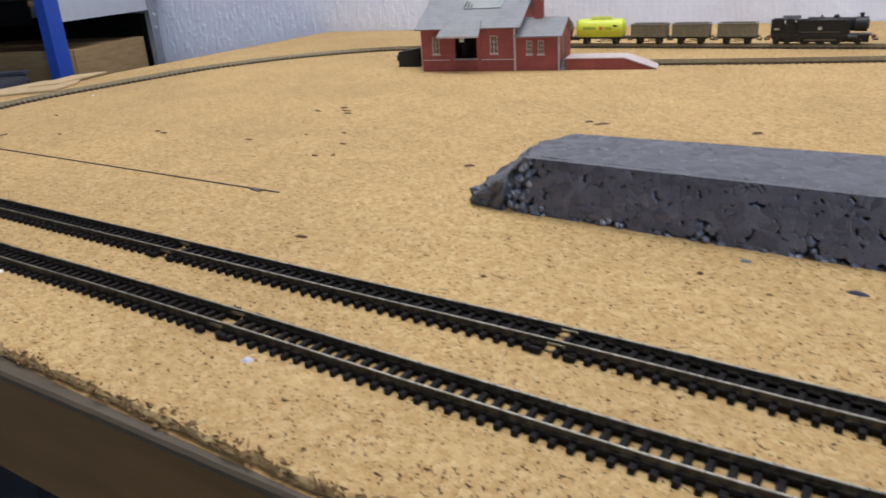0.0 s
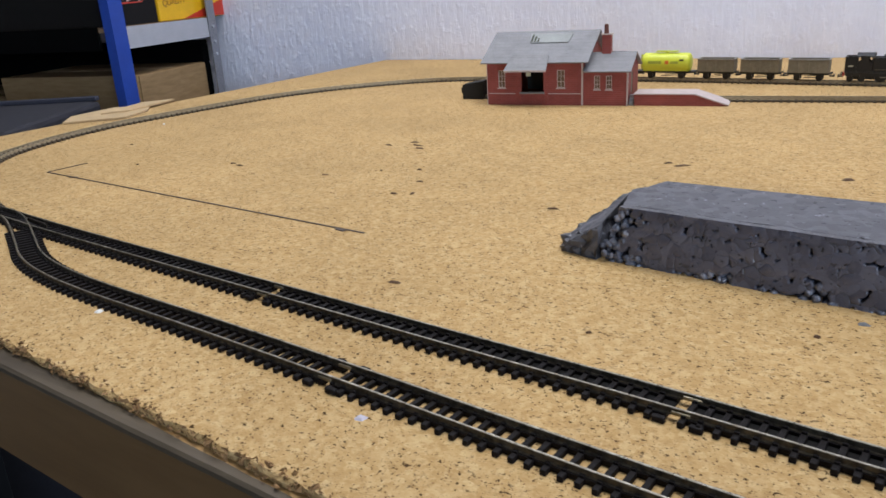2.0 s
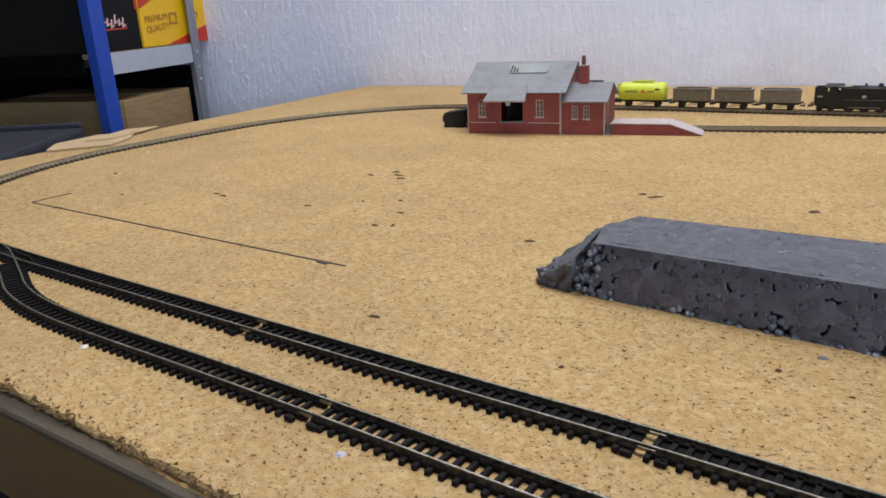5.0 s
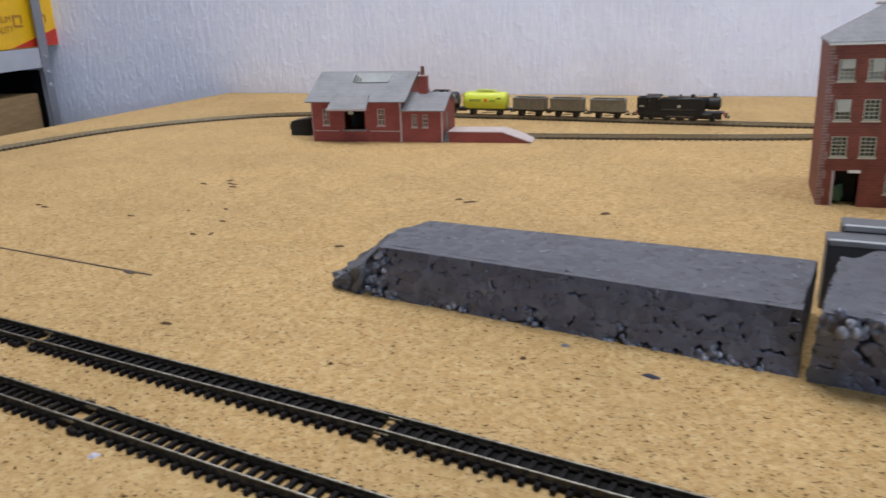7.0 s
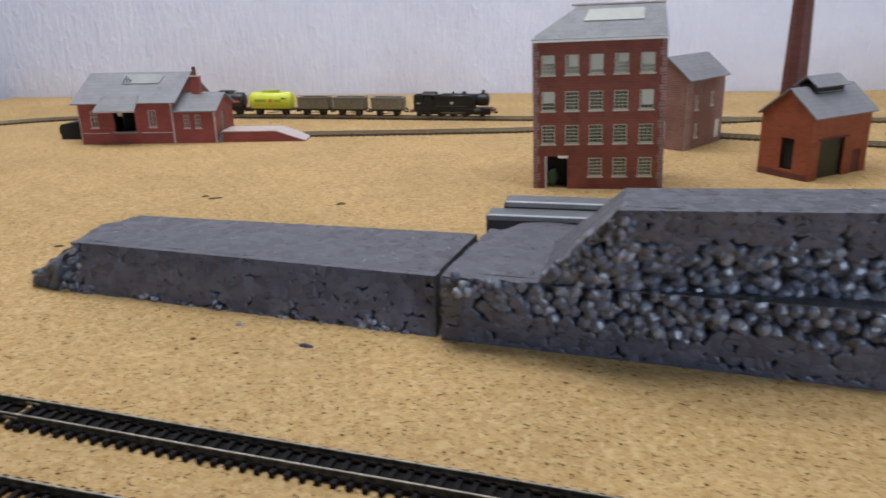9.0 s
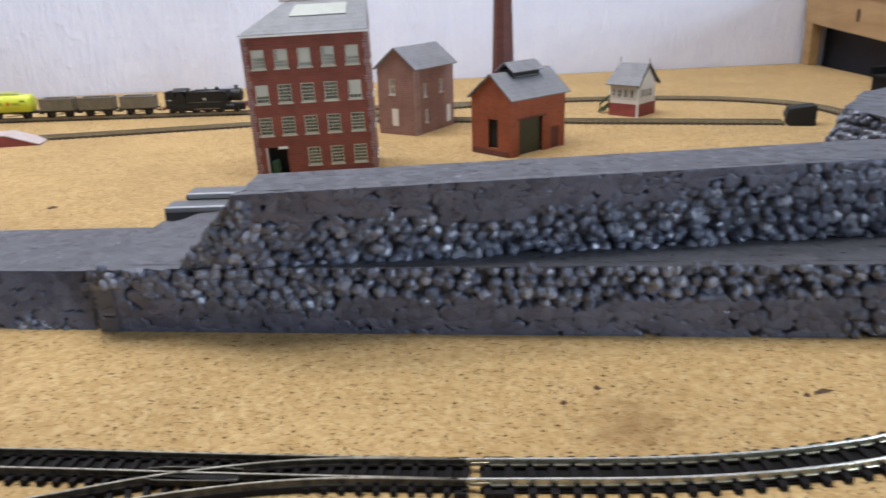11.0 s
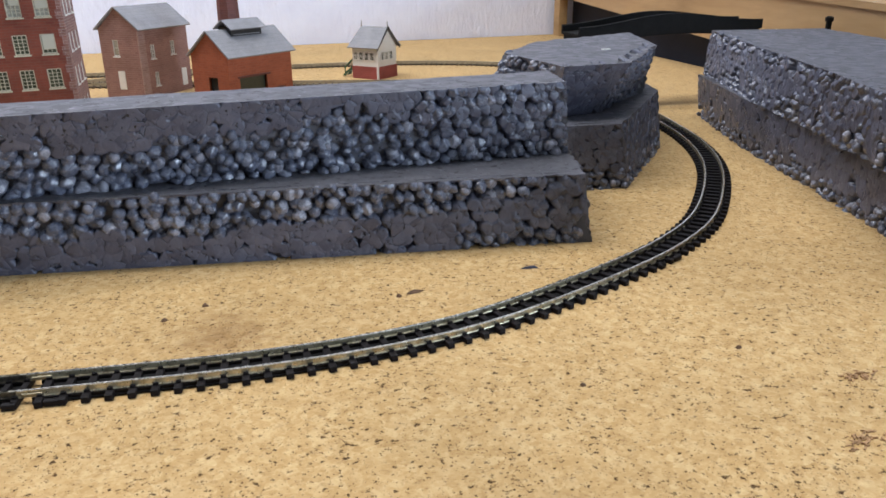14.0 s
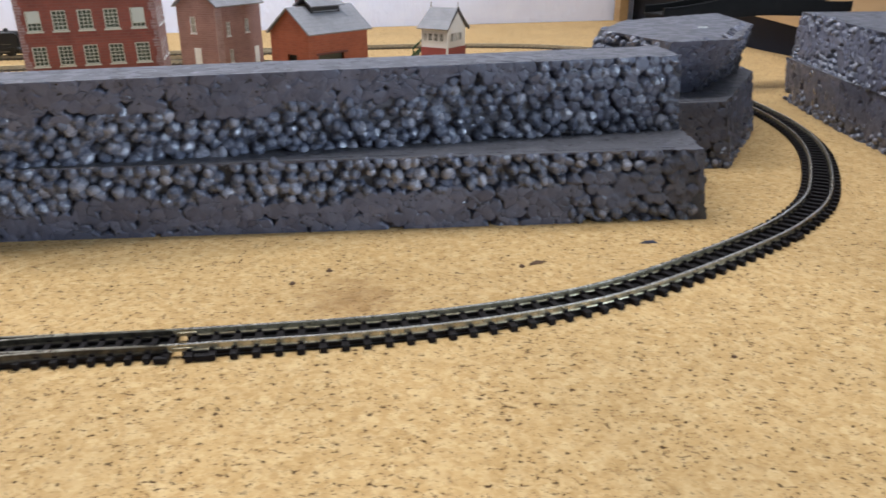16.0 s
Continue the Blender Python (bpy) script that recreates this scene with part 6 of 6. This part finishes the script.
for x, y, h in ((0.80, 0.45, 0.068), (1.24, 1.18, 0.098), (1.24, 0.45, 0.068), (0.80, 1.18, 0.098)):
    part("leg", box(x, x + 0.035, y, y + 0.035, FLOOR_Z, h), PINE, shelf)

# ---- storage rack behind the west end ----
RM = pose(-1.044, 0.766, 0.0066, 0, 0, 14) @ Matrix.Diagonal((0.95, 0.95, 0.95, 1.0))
FOOT_Z = -0.9754
rack = thing("storage_rack", RM, "blue and grey metal storage rack beside the wall", "storage rack")


def angle_post(x, y, sx, sy, mat, label, w=0.030):
    v = w * 0.55
    bm = box(min(x, x + sx * v), max(x, x + sx * v), min(y, y + sy * 0.002), max(y, y + sy * 0.002), FOOT_Z, 1.0)
    add_box(bm, min(x, x + sx * 0.002), max(x, x + sx * 0.002), min(y + sy * 0.002, y + sy * w), max(y + sy * 0.002, y + sy * w), FOOT_Z, 1.0)
    return part("post", bm, mat, rack, label)


RW, RD = 0.85, 0.264
angle_post(0.0, 0.0, -1, 1, BLUEPOST, "blue enamelled upright")
angle_post(0.0, RD, -1, -1, GALV, "galvanised grey upright", 0.022)
angle_post(-RW, 0.0, 1, 1, BLUEPOST, "blue enamelled upright")
angle_post(-RW, RD, 1, -1, GALV, "galvanised grey upright", 0.022)
for k, z in enumerate((-0.62, -0.28, 0.043, 0.36, 0.70)):
    part("shelf_board", box(-RW + 0.003, -0.003, 0.004, RD - 0.004, z + 0.026, z + 0.0335), CHIPBOARD, rack, "brown chipboard shelf")
    part("end_beam", box(-0.0065, -0.0025, 0.003, RD - 0.003, z, z + 0.033), SHELFGREY, rack, "pale grey shelf end beam")
    part("end_beam", box(-RW + 0.0025, -RW + 0.0065, 0.003, RD - 0.003, z, z + 0.033), SHELFGREY, rack)
    # front beams are coloured black for the shade there; one stays blue
    part("front_beam", box(-RW + 0.031, -0.031, 0.0022, 0.006, z - (0.0 if k != 2 else 0.0), z + 0.0345), BLUEPOST if k == 3 else RACKSHADE, rack)


def carton(name, x0, x1, y0, y1, z0, h, mat, label, category="box"):
    ob = thing(name, RM @ pose((x0 + x1) / 2, (y0 + y1) / 2, z0), label, category)
    hx, hy = (x1 - x0) / 2, (y1 - y0) / 2
    part("carton_body", box(-hx, hx, -hy, hy, 0, h, 0.0015), mat, ob)
    if name == "carton":
        part("flap", box(hx + 0.0005, hx + 0.0030, -hy + 0.004, hy * 0.15, h * 0.35, h - 0.001, 0.0008), mat, ob, "bent cardboard flap")
        part("packing_tape", box(-hx * 0.9, hx * 0.9, -0.02, 0.02, h + 0.0002, h + 0.0006), PALECARD, ob, "pale packing tape")
    return ob, hx, hy


def text_on(parent, body, size, m, mat, name="lettering"):
    cu = bpy.data.curves.new(name, "FONT")
    cu.body, cu.size, cu.extrude, cu.align_x, cu.align_y = body, size, 0.0002, "CENTER", "CENTER"
    tmp = new(name + "_curve", cu)
    dg = bpy.context.evaluated_depsgraph_get()
    me = bpy.data.meshes.new_from_object(tmp.evaluated_get(dg))
    bpy.data.objects.remove(tmp)
    me.materials.append(mat)
    ob = new(name, me)
    ob.parent = parent
    ob.matrix_basis = m
    return ob


SHELF_Z = 0.0768
pk, hx, hy = carton("packet_box", -0.36, -0.014, 0.016, 0.126, SHELF_Z, 0.092, PRINTBLACK, "black printed packet box with pale pink script emblem")
for k in range(7):
    y0, h0, h1 = -0.040 + k * 0.0088, 0.036 + 0.003 * ((k * 5) % 3), 0.050 + 0.005 * ((k * 3) % 4 == 0) - 0.002 * (k % 2)
    part("emblem_stroke", prism([(y0, h0), (y0 + 0.0032, h0 - 0.0012), (y0 + 0.0062, h1), (y0 + 0.0030, h1 + 0.001)], hx + 0.0003, hx + 0.0009, "x"), PRINTPINK, pk)
    part("emblem_stroke", prism([(y0 + 0.001, h0 - 0.001), (y0 + 0.0095, h0 + 0.002), (y0 + 0.0095, h0 + 0.0045), (y0 + 0.001, h0 + 0.0015)], hx + 0.0003, hx + 0.0008, "x"), PRINTPINK, pk)
part("emblem_capital", prism([(-0.047, 0.034), (-0.042, 0.033), (-0.036, 0.062), (-0.042, 0.064)], hx + 0.0003, hx + 0.0009, "x"), PRINTPINK, pk)
part("emblem_shadow", prism([(-0.046, 0.0315), (0.022, 0.0330), (0.026, 0.0370), (0.020, 0.0345), (-0.046, 0.0345)], hx + 0.0002, hx + 0.0006, "x"), PRINTRED, pk)
part("red_band", box(hx - 0.02, hx + 0.0006, hy - 0.0050, hy + 0.0004, 0.062, 0.0921), PRINTRED, pk)
pk2, hx, hy = carton("packet_box", -0.36, -0.014, 0.131, 0.318, SHELF_Z, 0.092, PRINTYELLOW, "yellow and red printed packet box with brown words")
text_on(pk2, "PREMIUM", 0.0150, pose(hx + 0.0009, -hy + 0.040, 0.046, 90, 0, 90) @ pose(0, 0, 0, 0, 0, 4), PRINTBROWN)
text_on(pk2, "QUALITY", 0.0150, pose(hx + 0.0009, -hy + 0.042, 0.030, 90, 0, 90) @ pose(0, 0, 0, 0, 0, 4), PRINTBROWN)
part("red_corner", prism([(-hy, 0.062), (-hy + 0.075, 0.0915), (-hy, 0.0915)], hx + 0.0001, hx + 0.0007, "x"), PRINTRED, pk2, "red printed corner")
part("red_corner", prism([(hy - 0.125, 0.001), (hy, 0.030), (hy, 0.001)], hx + 0.0001, hx + 0.0007, "x"), PRINTRED, pk2, "red printed corner")
for y0, y1, h0, h1 in ((-0.018, 0.004, 0.050, 0.054), (-0.018, -0.014, 0.034, 0.050), (0.000, 0.004, 0.040, 0.050), (-0.014, 0.004, 0.034, 0.038), (0.040, 0.066, 0.050, 0.053), (0.040, 0.043, 0.040, 0.050), (0.063, 0.066, 0.040, 0.050)):
    part("emblem_stroke", box(hx + 0.0001, hx + 0.0006, y0, y1, h0, h1), PRINTBROWN, pk2)
carton("carton", -0.30, -0.016, 0.050, 0.236, -0.2464, 0.246, CARTON, "open brown corrugated carton on rack shelf")
carton("carton", -0.60, -0.33, 0.020, 0.225, -0.2464, 0.212, CARTON, "brown corrugated carton deep in the rack")
# black blocks added to make the inside of the rack dark
carton("shade_block", -0.82, -0.38, 0.010, 0.236, SHELF_Z, 0.250, RACKSHADE, "added black block filling the dark inside the rack", "bin")
carton("shade_block", -0.34, -0.10, 0.010, 0.110, SHELF_Z + 0.0925, 0.150, RACKSHADE, "added black block filling the dark inside the rack", "bin")
carton("shade_block", -0.82, -0.020, 0.239, 0.258, -0.2464, 0.284, RACKSHADE, "added black block closing the dark gap behind the cartons", "bin")
for z in (0.012, 0.034, 0.060):
    bolt = part("bolt", add_cyl(bmesh.new(), (0.0001, RD - 0.011, z), (0.0022, RD - 0.011, z), 0.0034, 0.0028, 10), SHELFGREY, rack, "pale bolt head")

nb = thing("navy_case", pose(-0.955, 0.520, 0, 0, 0, 32), "navy cloth case with dull blue edge beside the table", "case")
part("case_body", box(-0.085, 0.085, -0.11, 0.11, -0.30, -0.002, 0.006), NAVY, nb)
part("pale_edge", box(-0.084, 0.084, 0.098, 0.1095, -0.0018, 0.0035, 0.001), NAVYTRIM, nb, "dull blue-grey edge strip")
part("pale_edge", box(-0.0845, -0.074, -0.109, 0.097, -0.0018, 0.0035, 0.001), NAVYTRIM, nb, "dull blue-grey edge strip")
part("stand", box(-0.05, 0.05, -0.07, 0.07, FLOOR_Z, -0.3005), NAVY, nb)

# torn card lying over the west edge
scrap = thing("card_scrap", pose(0, 0, 0), "torn pale brown card lying at the table edge", "card")
part("flap", prism([(-0.795, 0.515), (-0.752, 0.560), (-0.770, 0.600), (-0.798, 0.625), (-0.830, 0.600), (-0.826, 0.545)], 0.0006, 0.0022), PALECARD, scrap)
part("flap", prism([(-0.795, 0.560), (-0.780, 0.585), (-0.798, 0.660), (-0.818, 0.630)], 0.0024, 0.0040), PALECARD, scrap)

# ---- marks and crumbs on the cork ----


def strip(name, p, q, w, mat, label, category):
    p, q = Vector(p), Vector(q)
    d = q - p
    ob = part(name, box(0, d.length, -w / 2, w / 2, 0.0001, 0.0005), mat)
    ob.matrix_world = pose(p.x, p.y, 0, 0, 0, math.degrees(math.atan2(d.y, d.x)))
    return tagged(ob, label, category)


strip("pencil_line", (-0.5940, 0.3765), (-0.2760, 0.3570), 0.0010, PENCIL, "long thin dark pencil line ruled on cork", "pencil line")
strip("pencil_line", (-0.5940, 0.3765), (-0.5910, 0.4080), 0.0010, PENCIL, "short dark pencil tick at the line end", "pencil line")
strip("pencil_line", (-0.2950, 0.3575), (-0.2880, 0.3560), 0.0032, PENCIL, "dark pencil blot on the ruled line", "pencil line")
strip("pencil_line", (-0.5600, 0.3735), (-0.5540, 0.3750), 0.0026, PENCIL, "dark pencil blot on the ruled line", "pencil line")


def chip(x, y, length, width, turn, mat=CHIP, label="dark brown chip of cork lying loose", name="cork_chip"):
    pts = []
    for k in range(9):
        a = k * math.tau / 9
        r = rng.uniform(0.65, 1.1)
        pts.append((math.cos(a) * length / 2 * r, math.sin(a) * width / 2 * r))
    bm = hull([(a, b, 0.0) for a, b in pts] + [(a * 0.6, b * 0.6, rng.uniform(0.0003, 0.0009)) for a, b in pts])
    ob = part(name, bm, mat)
    ob.matrix_world = pose(x, y, 0.0, 0, 0, turn)
    return tagged(ob, label, "crumb", "crumbs on the cork")


for x, y, l, w, a in ((-0.169, 0.548, 0.013, 0.004, 35), (-0.179, 0.552, 0.007, 0.003, 35), (-0.364, 0.538, 0.010, 0.004, 5), (-0.381, 0.555, 0.010, 0.003, 10), (-0.372, 0.546, 0.012, 0.003, -5), (-0.395, 0.540, 0.009, 0.003, 0),
                      (-0.462, 0.446, 0.009, 0.0035, -10), (-0.472, 0.449, 0.006, 0.003, 20), (-0.307, 0.425, 0.007, 0.0025, 0), (-0.296, 0.429, 0.002, 0.006, 0), (-0.380, 0.447, 0.006, 0.0025, 15),
                      (-0.326, 0.481, 0.004, 0.0025, 0), (-0.205, 0.432, 0.008, 0.0025, 20), (-0.222, 0.309, 0.007, 0.003, 5), (-0.074, 0.546, 0.008, 0.006, 20), (-0.308, 0.455, 0.005, 0.003, 0), (-0.350, 0.470, 0.003, 0.002, 0),
                      (0.311, 0.281, 0.009, 0.0025, 10), (0.305, 0.279, 0.003, 0.003, 0), (0.237, 0.288, 0.003, 0.003, 0), (0.224, 0.279, 0.0025, 0.0025, 0), (0.401, 0.214, 0.003, 0.0018, 20),
                      (-0.130, 0.300, 0.0025, 0.0025, 0), (-0.060, 0.330, 0.003, 0.002, 0), (0.345, 0.205, 0.0025, 0.0018, 0), (-0.545, 0.420, 0.004, 0.0025, 0), (-0.620, 0.470, 0.005, 0.0025, 0)):
    chip(x, y, l, w, a)
chip(-0.011, 0.332, 0.0080, 0.0032, -12, NAVYCHIP, "dark blue plastic scrap lying on cork", "plastic_scrap")
chip(0.360, 0.293, 0.0085, 0.0024, -5, NAVYCHIP, "dark blue plastic scrap lying on cork", "plastic_scrap")
chip(-0.048, 0.347, 0.0050, 0.0030, 0, SCREEDTOP, "grey foam crumb beside the block", "foam_crumb")
chip(-0.316, 0.2310, 0.0040, 0.0032, 20, WHITE, "small white crumb beside the track", "white_crumb")
chip(-0.168, 0.2175, 0.0044, 0.0034, 40, PAPER, "torn white paper scrap stuck to cork", "paper_scrap")
chip(-0.679, 0.550, 0.0030, 0.0025, 0, WHITE, "small white crumb beside the track", "white_crumb")


def tuft(x, y, length, turn):
    """A torn patch of cork: a few brown slivers lying across one another."""
    bm = bmesh.new()
    for _ in range(48):
        cx, cy = rng.gauss(0, length * 0.22), rng.gauss(0, length * 0.10)
        a, l, w = rng.gauss(0.2, 0.6), length * rng.uniform(0.05, 0.14), rng.uniform(0.0001, 0.00028)
        k = len(bm.verts)
        add_box(bm, -l / 2, l / 2, -w, w, 0.0, rng.uniform(0.0002, 0.0006))
        bm.verts.ensure_lookup_table()
        bmesh.ops.transform(bm, matrix=Matrix.Translation((cx, cy, 0)) @ Matrix.Rotation(a, 4, "Z"), verts=bm.verts[k:])
    ob = part("cork_tuft", bm, TUFT)
    ob.matrix_world = pose(x, y, 0.0, 0, 0, turn)
    return tagged(ob, "torn patch of reddish brown cork fibres", "crumb", "crumbs on the cork")


tuft(0.403, 0.163, 0.014, 12)
tuft(0.424, 0.190, 0.013, -8)


def weed(x, y, label):
    """A small clump of green scatter beside the siding."""
    bm = bmesh.new()
    for _ in range(60):
        a, d = rng.uniform(0, math.tau), abs(rng.gauss(0, 0.006))
        px, py, hgt, w = math.cos(a) * d * 1.5, math.sin(a) * d * 0.4, rng.uniform(0.001, 0.0042), rng.uniform(0.0004, 0.0009)
        lean = (rng.gauss(0, 0.001), rng.gauss(0, 0.001))
        vs = [bm.verts.new(p) for p in ((px - w, py, 0), (px + w, py, 0), (px, py + w, 0), (px + lean[0], py + lean[1], hgt))]
        for k in ((0, 1, 3), (1, 2, 3), (2, 0, 3), (0, 2, 1)):
            bm.faces.new([vs[q] for q in k])
    ob = part("weed_clump", bm, GREEN)
    ob.matrix_world = pose(x, y, 0.0)
    return tagged(ob, label, "scatter")


weed(-0.190, 0.8035, "small clump of green scatter beside the siding")
